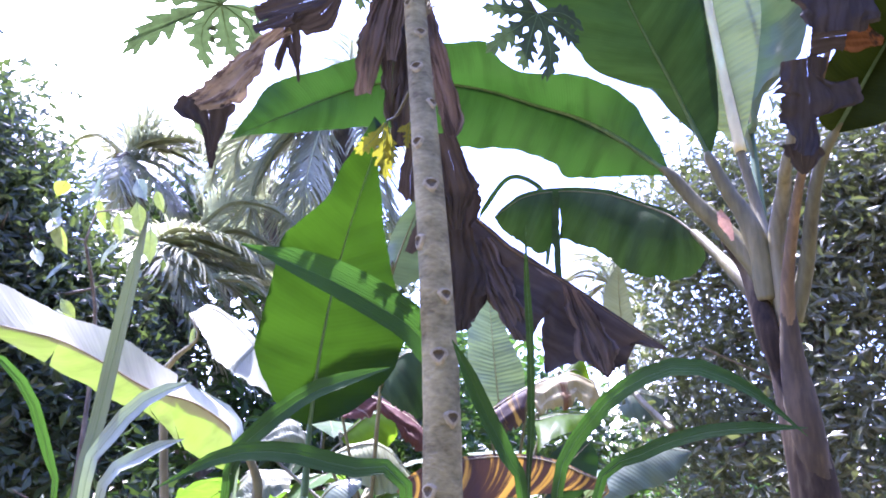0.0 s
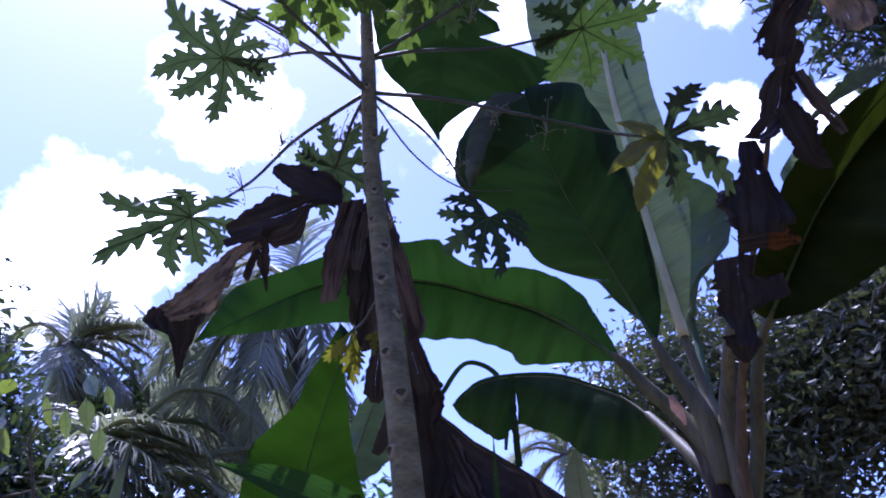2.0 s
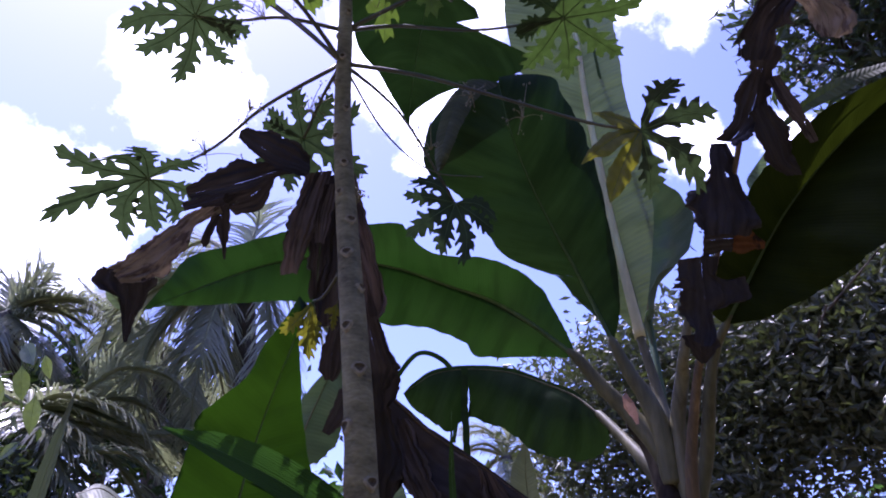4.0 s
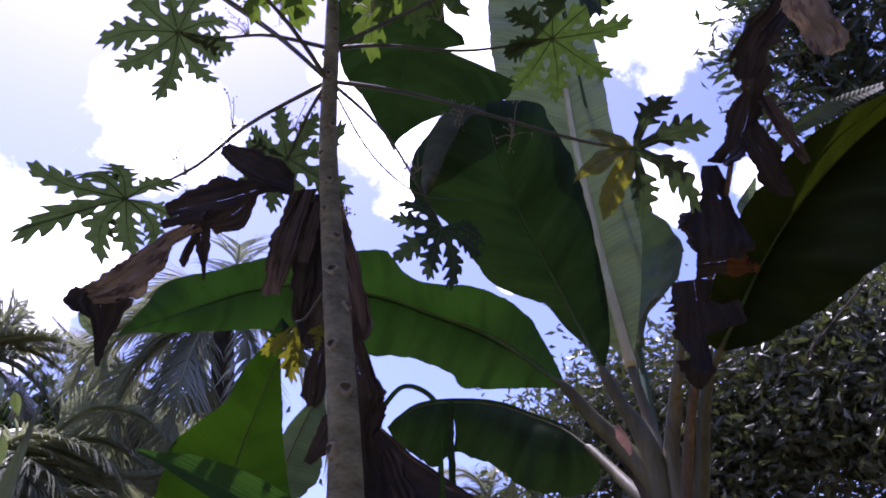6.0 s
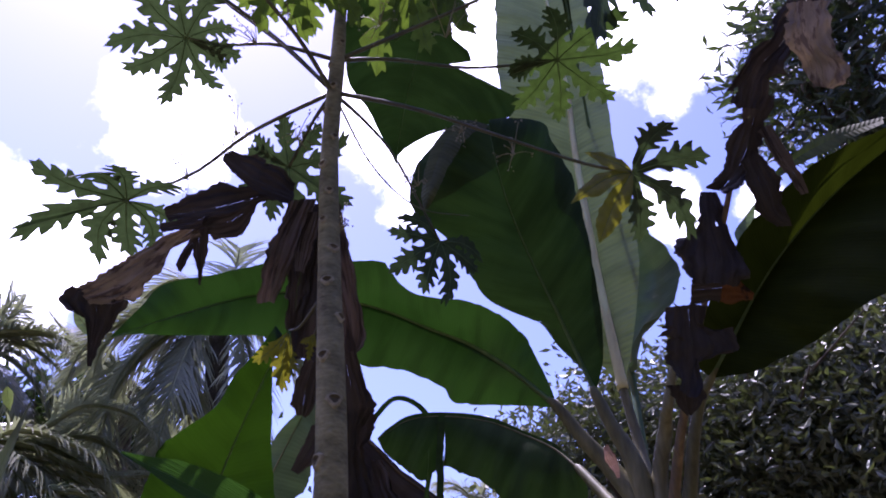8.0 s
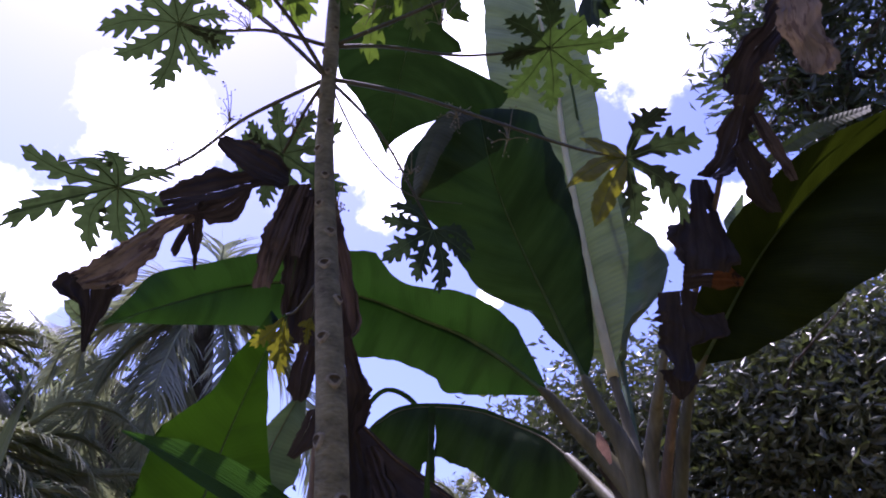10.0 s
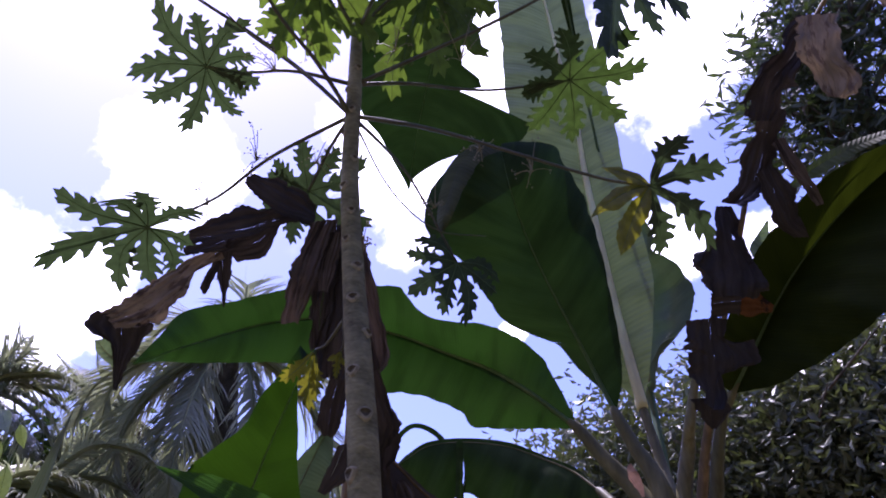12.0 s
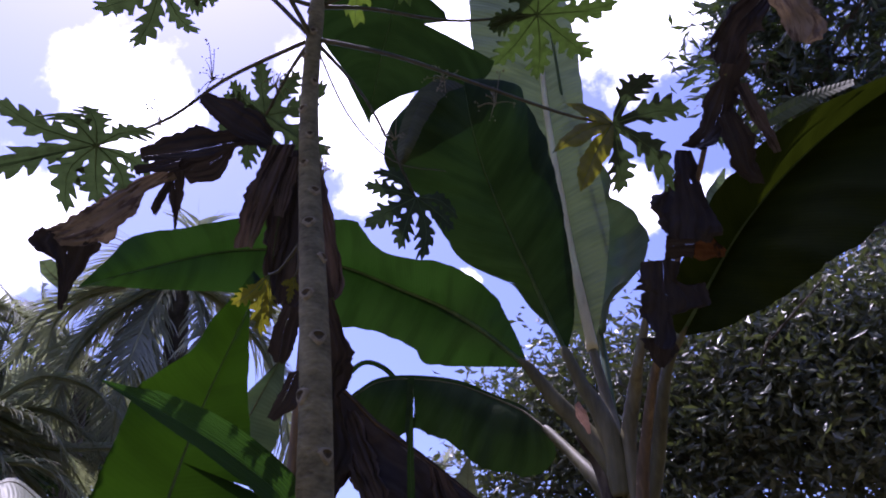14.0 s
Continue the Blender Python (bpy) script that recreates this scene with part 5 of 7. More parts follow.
    rag(ob, 28, [(1.242, 1.8, 3.239), (1.239, 1.827, 3.097), (1.274, 1.853, 3.036), (1.286, 1.88, 2.983)], [(1.193, 1.8, 3.232), (1.179, 1.827, 3.087), (1.22, 1.853, 3.042), (1.255, 1.88, 2.977)], [(1.312, 1.8, 3.25), (1.3, 1.82, 3.083), (1.356, 1.84, 3.038), (1.337, 1.86, 2.987), (1.311, 1.88, 2.98)], DEAD_TAN, 0.0)
    rag(ob, 29, [(1.521, 1.75, 3.55), (1.498, 1.775, 3.371), (1.519, 1.8, 3.307)], [(1.464, 1.75, 3.54), (1.433, 1.775, 3.385), (1.481, 1.8, 3.306)], [(1.597, 1.75, 3.564), (1.568, 1.775, 3.383), (1.556, 1.8, 3.325)], DEAD_TAN, 0.0)
    rag(ob, 30, [(1.025, 3.2, 2.366), (1.042, 3.2, 2.328), (1.059, 3.2, 2.286), (1.064, 3.2, 2.253)], [(1.02, 3.2, 2.361), (1.024, 3.2, 2.314), (1.053, 3.2, 2.269), (1.063, 3.2, 2.249)], [(1.034, 3.2, 2.375), (1.065, 3.2, 2.342), (1.073, 3.2, 2.296), (1.072, 3.2, 2.254)], DEAD_PINK, 0.0)


big_banana()


def dead_banana():
    ob = thing("dead_banana_plant", (0.15, 2.75, 0), "withered banana plant with hanging dark brown leaves", "banana plant", "banana plants")
    head = (-0.014, 2.57, 2.55)
    stem(ob, [(0.15, 2.8, -0.05), (0.033, 2.80, 1.63), (0.005, 2.74, 2.15), head], [0.05, 0.035, 0.025, 0.015], 3, RIB_DEAD)
    dark = "dark brown withered banana leaf"
    # a leaf bent over to the side, its end hanging
    rag(ob, 50, [(-0.369, 2.3, 2.852), (-0.299, 2.333, 2.815), (-0.234, 2.367, 2.801), (-0.16, 2.4, 2.795)], [(-0.371, 2.3, 2.827), (-0.316, 2.325, 2.778), (-0.257, 2.35, 2.762), (-0.195, 2.375, 2.745), (-0.164, 2.4, 2.757)], [(-0.349, 2.3, 2.871), (-0.27, 2.333, 2.873), (-0.208, 2.367, 2.863), (-0.159, 2.4, 2.838)], DEAD, 0.0, 0.12, label=dark)
    rag(ob, 51, [(-0.17, 2.4, 2.807), (-0.249, 2.39, 2.779), (-0.355, 2.38, 2.721), (-0.443, 2.37, 2.682), (-0.506, 2.36, 2.654)], [(-0.165, 2.4, 2.761), (-0.231, 2.393, 2.767), (-0.28, 2.387, 2.737), (-0.335, 2.38, 2.695), (-0.422, 2.37, 2.668), (-0.489, 2.36, 2.632)], [(-0.176, 2.4, 2.832), (-0.24, 2.387, 2.841), (-0.303, 2.373, 2.799), (-0.405, 2.36, 2.771), (-0.449, 2.35, 2.731), (-0.508, 2.34, 2.671)], DEAD, 0.0, 0.12, label=dark)
    rag(ob, 52, [(-0.273, 2.4, 2.768), (-0.309, 2.41, 2.718), (-0.354, 2.42, 2.685), (-0.396, 2.42, 2.665)], [(-0.298, 2.4, 2.765), (-0.364, 2.4, 2.71), (-0.4, 2.4, 2.703), (-0.409, 2.4, 2.662)], [(-0.261, 2.4, 2.761), (-0.286, 2.42, 2.687), (-0.308, 2.44, 2.646), (-0.363, 2.44, 2.641), (-0.408, 2.44, 2.661)], DEAD, 0.0, 0.12, label=dark)
    rag(ob, 53, [(-0.387, 2.4, 2.704), (-0.448, 2.41, 2.673), (-0.51, 2.42, 2.655), (-0.531, 2.42, 2.649)], [(-0.381, 2.4, 2.665), (-0.434, 2.407, 2.645), (-0.487, 2.413, 2.641), (-0.522, 2.42, 2.634)], [(-0.384, 2.4, 2.728), (-0.444, 2.407, 2.703), (-0.493, 2.413, 2.675), (-0.534, 2.42, 2.664)], DEAD, 0.0, label=dark)
    rag(ob, 54, [(-0.429, 2.42, 2.666), (-0.517, 2.45, 2.582), (-0.621, 2.48, 2.484), (-0.704, 2.5, 2.442)], [(-0.413, 2.42, 2.632), (-0.492, 2.44, 2.591), (-0.496, 2.46, 2.527), (-0.538, 2.473, 2.487), (-0.545, 2.487, 2.461), (-0.583, 2.5, 2.44), (-0.677, 2.5, 2.418)], [(-0.449, 2.42, 2.672), (-0.521, 2.44, 2.628), (-0.609, 2.46, 2.559), (-0.682, 2.48, 2.502), (-0.738, 2.5, 2.468)], DEAD_TAN, 0.0, 0.26, 0.4, "dusty tan folded end of a dead banana leaf")
    rag(ob, 55, [(-0.678, 2.5, 2.462), (-0.669, 2.527, 2.392), (-0.671, 2.553, 2.334), (-0.67, 2.58, 2.272)], [(-0.74, 2.5, 2.475), (-0.762, 2.507, 2.444), (-0.745, 2.513, 2.406), (-0.697, 2.52, 2.388), (-0.683, 2.55, 2.323), (-0.673, 2.58, 2.268)], [(-0.58, 2.5, 2.44), (-0.59, 2.52, 2.421), (-0.626, 2.54, 2.382), (-0.646, 2.56, 2.337), (-0.663, 2.58, 2.269)], DEAD, 0.0, 0.2, 0.4, label=dark)
    rag(ob, 56, [(-0.428, 2.42, 2.662), (-0.415, 2.46, 2.607), (-0.403, 2.5, 2.52)], [(-0.442, 2.42, 2.649), (-0.43, 2.447, 2.597), (-0.41, 2.473, 2.548), (-0.405, 2.5, 2.516)], [(-0.401, 2.42, 2.676), (-0.388, 2.447, 2.61), (-0.396, 2.473, 2.558), (-0.399, 2.5, 2.517)], DEAD, 0.0, label=dark)
    rag(ob, 57, [(-0.426, 2.43, 2.645), (-0.45, 2.455, 2.591), (-0.462, 2.48, 2.547)], [(-0.44, 2.43, 2.632), (-0.462, 2.447, 2.579), (-0.47, 2.463, 2.554), (-0.464, 2.48, 2.542)], [(-0.419, 2.43, 2.642), (-0.43, 2.447, 2.585), (-0.447, 2.463, 2.548), (-0.458, 2.48, 2.542)], DEAD, 0.0, label=dark)
    # strips that hang beside the trunk
    rag(ob, 60, [(-0.122, 2.36, 2.762), (-0.154, 2.39, 2.663), (-0.174, 2.42, 2.573), (-0.192, 2.48, 2.475)], [(-0.17, 2.36, 2.745), (-0.191, 2.39, 2.675), (-0.218, 2.42, 2.589), (-0.221, 2.45, 2.521), (-0.223, 2.48, 2.467)], [(-0.084, 2.36, 2.759), (-0.107, 2.387, 2.655), (-0.138, 2.413, 2.563), (-0.153, 2.44, 2.521), (-0.179, 2.48, 2.47)], DEAD_DUSTY, 0.0, 0.25, label=dark)
    rag(ob, 61, [(-0.096, 2.4, 2.776), (-0.105, 2.43, 2.654), (-0.119, 2.46, 2.535), (-0.121, 2.52, 2.427)], [(-0.133, 2.4, 2.773), (-0.152, 2.43, 2.63), (-0.162, 2.46, 2.532), (-0.158, 2.49, 2.455), (-0.139, 2.52, 2.399)], [(-0.058, 2.4, 2.78), (-0.057, 2.43, 2.638), (-0.067, 2.46, 2.52), (-0.081, 2.49, 2.424), (-0.114, 2.52, 2.392)], DEAD, 0.0, 0.25, label=dark)
    rag(ob, 62, [(-0.061, 2.38, 2.725), (-0.053, 2.42, 2.593), (-0.06, 2.46, 2.447), (-0.073, 2.54, 2.332)], [(-0.094, 2.38, 2.721), (-0.096, 2.427, 2.594), (-0.115, 2.473, 2.45), (-0.129, 2.52, 2.355), (-0.139, 2.52, 2.331), (-0.106, 2.52, 2.316)], [(-0.032, 2.38, 2.727), (-0.021, 2.427, 2.6), (-0.019, 2.473, 2.457), (-0.017, 2.52, 2.353), (-0.042, 2.52, 2.313)], DEAD, 0.0, 0.22, label=dark)
    rag(ob, 63, [(-0.092, 2.34, 2.704), (-0.109, 2.37, 2.625), (-0.112, 2.4, 2.538)], [(-0.111, 2.34, 2.702), (-0.132, 2.37, 2.613), (-0.124, 2.4, 2.534)], [(-0.072, 2.34, 2.706), (-0.084, 2.37, 2.617), (-0.095, 2.4, 2.53)], DEAD_DUSTY, 0.0, 0.25, label=dark)
    rag(ob, 64, [(-0.04, 2.56, 2.371), (-0.064, 2.6, 2.289), (-0.069, 2.64, 2.198)], [(-0.07, 2.56, 2.365), (-0.097, 2.587, 2.272), (-0.099, 2.613, 2.214), (-0.082, 2.64, 2.194)], [(-0.006, 2.56, 2.373), (-0.021, 2.587, 2.277), (-0.034, 2.613, 2.207), (-0.055, 2.64, 2.189)], DEAD, 0.0, label=dark)
    rag(ob, 65, [(-0.016, 2.66, 2.185), (-0.048, 2.69, 2.1), (-0.077, 2.72, 2.057)], [(-0.039, 2.66, 2.18), (-0.066, 2.69, 2.108), (-0.086, 2.72, 2.06)], [(0.013, 2.66, 2.183), (-0.005, 2.69, 2.086), (-0.06, 2.72, 2.048)], DEAD, 0.0, label=dark)
    rag(ob, 66, [(-0.04, 2.42, 2.796), (-0.001, 2.467, 2.646), (0.04, 2.513, 2.501), (0.069, 2.56, 2.382)], [(-0.059, 2.42, 2.794), (-0.034, 2.467, 2.643), (-0.001, 2.513, 2.498), (0.037, 2.56, 2.376)], [(-0.023, 2.42, 2.798), (0.021, 2.46, 2.664), (0.061, 2.5, 2.534), (0.096, 2.54, 2.425), (0.091, 2.54, 2.388), (0.073, 2.54, 2.362)], DEAD_DUSTY, 0.0, 0.3, label=dark)
    rag(ob, 67, [(0.029, 2.6, 2.403), (0.063, 2.64, 2.304), (0.083, 2.68, 2.223), (0.077, 2.72, 2.133)], [(-0.034, 2.6, 2.399), (-0.008, 2.64, 2.282), (0.017, 2.68, 2.176), (0.041, 2.72, 2.123)], [(0.075, 2.6, 2.401), (0.098, 2.63, 2.338), (0.151, 2.66, 2.246), (0.14, 2.68, 2.225), (0.1, 2.7, 2.184), (0.101, 2.72, 2.126)], DEAD, 0.0, 0.25, label=dark)
    # one long leaf hanging in folds from its rib
    loft_leaf(ob, [(0.01, 2.75, 2.275), (0.146, 2.85, 2.196), (0.249, 2.88, 2.115), (0.424, 2.9, 2.012), (0.566, 2.9, 1.912), (0.738, 2.88, 1.797)],
              [(0.01, 2.75, 2.256), (0.039, 2.85, 2.051), (0.061, 2.875, 1.834), (0.125, 2.9, 1.862), (0.178, 2.907, 1.988), (0.241, 2.913, 1.9), (0.307, 2.92, 1.817), (0.348, 2.93, 1.905), (0.362, 2.94, 1.716), (0.423, 2.94, 1.743), (0.481, 2.94, 1.758), (0.559, 2.94, 1.713), (0.607, 2.92, 1.761), (0.62, 2.9, 1.823), (0.738, 2.88, 1.794)],
              [(0.01, 2.75, 2.288), (0.146, 2.85, 2.209), (0.249, 2.88, 2.129), (0.424, 2.9, 2.024), (0.567, 2.9, 1.921), (0.738, 2.88, 1.801)],
              DEAD, RIB_DEAD, 0.007, (0.0, 0.0), 0.16, 0.03, 0.05, 0.5, seed=70, name="dead_leaf", label="long dead banana leaf hanging in folds", rows=120, cols=14, sharp=True)
    rag(ob, 71, [(0.139, 2.86, 2.15), (0.181, 2.873, 2.04), (0.24, 2.887, 1.932), (0.288, 2.9, 1.814)], [(0.125, 2.86, 2.141), (0.152, 2.873, 2.04), (0.189, 2.887, 1.931), (0.255, 2.9, 1.817)], [(0.18, 2.86, 2.141), (0.24, 2.873, 2.041), (0.295, 2.887, 1.923), (0.306, 2.9, 1.814)], DEAD_DUSTY, 0.0, 0.3, label=dark)
    rag(ob, 72, [(0.437, 2.86, 1.98), (0.49, 2.873, 1.878), (0.528, 2.887, 1.791), (0.549, 2.9, 1.715)], [(0.401, 2.86, 1.993), (0.426, 2.873, 1.877), (0.461, 2.887, 1.772), (0.508, 2.9, 1.739)], [(0.49, 2.86, 1.948), (0.543, 2.873, 1.87), (0.581, 2.887, 1.792), (0.578, 2.9, 1.731)], DEAD_DUSTY, 0.0, 0.3, label=dark)
    rag(ob, 73, [(0.038, 2.7, 2.323), (0.068, 2.753, 2.154), (0.081, 2.807, 1.984), (0.072, 2.86, 1.835)], [(0.002, 2.7, 2.322), (0.013, 2.753, 2.153), (0.024, 2.807, 1.983), (0.035, 2.86, 1.831)], [(0.082, 2.7, 2.304), (0.145, 2.74, 2.248), (0.125, 2.78, 2.126), (0.17, 2.82, 1.989), (0.115, 2.86, 1.842)], DEAD, 0.0, 0.2, label=dark)


dead_banana()


def sucker():
    root = (-0.315, 2.61, 1.16)
    ob = thing("banana_sucker", (root[0], root[1], 0), "young banana sucker with one bright green upright leaf", "banana plant", "banana plants")
    stem(ob, [(root[0], root[1], -0.05), (root[0], root[1], 0.6), root, (-0.327, 2.64, 1.33)], [0.05, 0.04, 0.022, 0.012], 4, RIB)
    loft_leaf(ob, [(-0.33, 2.66, 1.526), (-0.315, 2.64, 1.687), (-0.286, 2.6, 1.853), (-0.249, 2.56, 2.011), (-0.206, 2.52, 2.152), (-0.164, 2.48, 2.276), (-0.138, 2.45, 2.356)],
              [(-0.33, 2.66, 1.526), (-0.392, 2.62, 1.548), (-0.442, 2.57, 1.628), (-0.467, 2.52, 1.73)] + [(-0.423, 2.47, 1.905), (-0.408, 2.46, 2.005), (-0.356, 2.45, 2.063), (-0.286, 2.45, 2.133), (-0.252, 2.46, 2.226), (-0.206, 2.46, 2.299), (-0.164, 2.47, 2.394)],
              [(-0.33, 2.66, 1.526), (-0.251, 2.68, 1.551), (-0.167, 2.7, 1.616), (-0.097, 2.7, 1.716)] + [(-0.078, 2.7, 1.843), (-0.109, 2.69, 1.961), (-0.134, 2.66, 2.078), (-0.15, 2.62, 2.197), (-0.161, 2.56, 2.309), (-0.164, 2.47, 2.394)],
              BANANA_YOUNG, RIB, 0.008, (-0.06, -0.1), 0.03, 0.012, seed=31, rows=80, cols=14, tears=((), (0.42,)), gap=0.006, deep=0.6, petiole=[(-0.327, 2.64, 1.30)], pet=(0.014, 0.008), stalk=RIB, label="bright translucent young banana leaf")


sucker()


def low_banana(root, top, leaves, label, seed):
    ob = thing("banana_plant", (root[0], root[1], 0), label, "banana plant", "banana plants")
    stem(ob, [(root[0], root[1], -0.05), ((root[0] + top[0]) / 2, (root[1] + top[1]) / 2, top[2] * 0.55), top], [0.07, 0.05, 0.02], seed)
    for k, (st, face, m, fold, sag) in enumerate(leaves):
        st = [(top, 0.002, 0.002)] + st
        blade(ob, st, face, m, RIB_PALE, 0.011, fold, sag, 0, 0.008, 0.08, 0.03, 0.0, 0.0, seed * 10 + k)
    return ob


def low_glossy():
    """The long leaf that arches low beside the cane grass: the top of one half, its sheen put into the base colour, and
    light coming through the other.
    """
    root, top = (-0.473, 2.67, 0), (-0.477, 2.68, 1.25)
    ob = thing("banana_plant", root, "banana plant with a long glossy leaf arching low", "banana plant", "banana plants")
    stem(ob, [(root[0], root[1], -0.05), (-0.475, 2.675, 0.7), top], [0.07, 0.05, 0.02], 7)
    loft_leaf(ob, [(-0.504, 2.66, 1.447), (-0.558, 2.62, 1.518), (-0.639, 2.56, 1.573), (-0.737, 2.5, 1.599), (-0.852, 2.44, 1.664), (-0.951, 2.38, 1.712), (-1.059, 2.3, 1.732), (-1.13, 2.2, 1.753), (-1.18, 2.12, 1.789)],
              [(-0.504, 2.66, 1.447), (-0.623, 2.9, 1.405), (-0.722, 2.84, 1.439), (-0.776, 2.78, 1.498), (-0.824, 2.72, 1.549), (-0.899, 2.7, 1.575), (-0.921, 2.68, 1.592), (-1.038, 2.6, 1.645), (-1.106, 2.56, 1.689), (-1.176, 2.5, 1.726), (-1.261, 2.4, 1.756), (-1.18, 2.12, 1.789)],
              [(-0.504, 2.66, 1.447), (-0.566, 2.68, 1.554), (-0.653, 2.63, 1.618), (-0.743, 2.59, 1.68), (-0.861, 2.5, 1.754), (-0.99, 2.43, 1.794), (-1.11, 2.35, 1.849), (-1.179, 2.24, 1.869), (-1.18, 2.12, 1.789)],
              BANANA_LIT, RIB_PALE, 0.006, (0.04, 0.06), 0.035, 0.02, seed=75, rows=110, cols=10, tears=((0.3, 0.37, 0.62), (0.28, 0.46)), gap=0.008, deep=0.3, petiole=[top, (-0.47, 2.68, 1.36)], pet=(0.02, 0.014), label="long banana leaf, sheen in its pale colour, lime where light comes through")


low_glossy()


def pale_leaved():
    root, top = (-1.01, 3.55, 0), (-1.04, 3.54, 1.15)
    ob = thing("banana_plant", root, "banana plant with a pale sunlit leaf", "banana plant", "banana plants")
    stem(ob, [(root[0], root[1], -0.05), (-1.03, 3.545, 0.7), top], [0.07, 0.05, 0.02], 8)
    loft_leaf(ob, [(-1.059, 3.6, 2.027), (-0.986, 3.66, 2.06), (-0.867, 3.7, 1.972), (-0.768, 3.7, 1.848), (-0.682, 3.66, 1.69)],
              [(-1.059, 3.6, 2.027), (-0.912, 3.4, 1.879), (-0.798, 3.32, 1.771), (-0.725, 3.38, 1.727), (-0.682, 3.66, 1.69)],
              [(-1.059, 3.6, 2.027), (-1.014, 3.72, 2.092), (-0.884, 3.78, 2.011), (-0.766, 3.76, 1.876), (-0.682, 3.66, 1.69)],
              BANANA_SUNLIT, RIB_PALE, 0.006, (0.06, 0.0), 0.03, 0.02, seed=80, rows=60, cols=10, petiole=[top] + [(-1.111, 3.54, 1.705), (-1.083, 3.52, 1.816), (-0.983, 3.5, 1.91), (-1.02, 3.5, 1.993)], pet=(0.02, 0.007), stalk=RIB_PALE, label="banana leaf with sun sheen in its pale colour")


pale_leaved()

toward = (0.0, -1.0, 0.1)
low_banana((0.056, 3.73, 0.863), (0.027, 3.75, 1.13), [
    ([((0.645, 3.73, 1.34), 0.00482, 0.00723), ((0.558, 3.74, 1.43), 0.0723, 0.012), ((0.389, 3.76, 1.48), 0.149, 0.0145), ((0.181, 3.76, 1.48), 0.169, 0.0145), ((-0.028, 3.76, 1.44), 0.149, 0.0145), ((-0.137, 3.75, 1.38), 0.0843, 0.012), ((-0.174, 3.75, 1.33), 0.00723, 0.00723)], toward, BANANA_YELLOW, (0.2, 0.2), (0.4, 0)),
], "small banana plant with a striped drying leaf", 10)

def low_leaf(ob, top, mid, lower, upper, material, seed, sharp=False, stalk=None, dry=0.0, rib=RIB_PALE, label=""):
    """One leaf of a low plant, on a thin stalk from the plant's top."""
    return loft_leaf(ob, mid, lower, upper, material, rib, 0.007, (0.08, 0.02), 0.06, 0.03 + 0.1 * dry, 0.16 * dry, 0.7 * dry, seed=seed, rows=44, cols=8, sharp=sharp, petiole=[top], pet=(0.014, 0.008), stalk=stalk or RIB_GREEN, label=label)


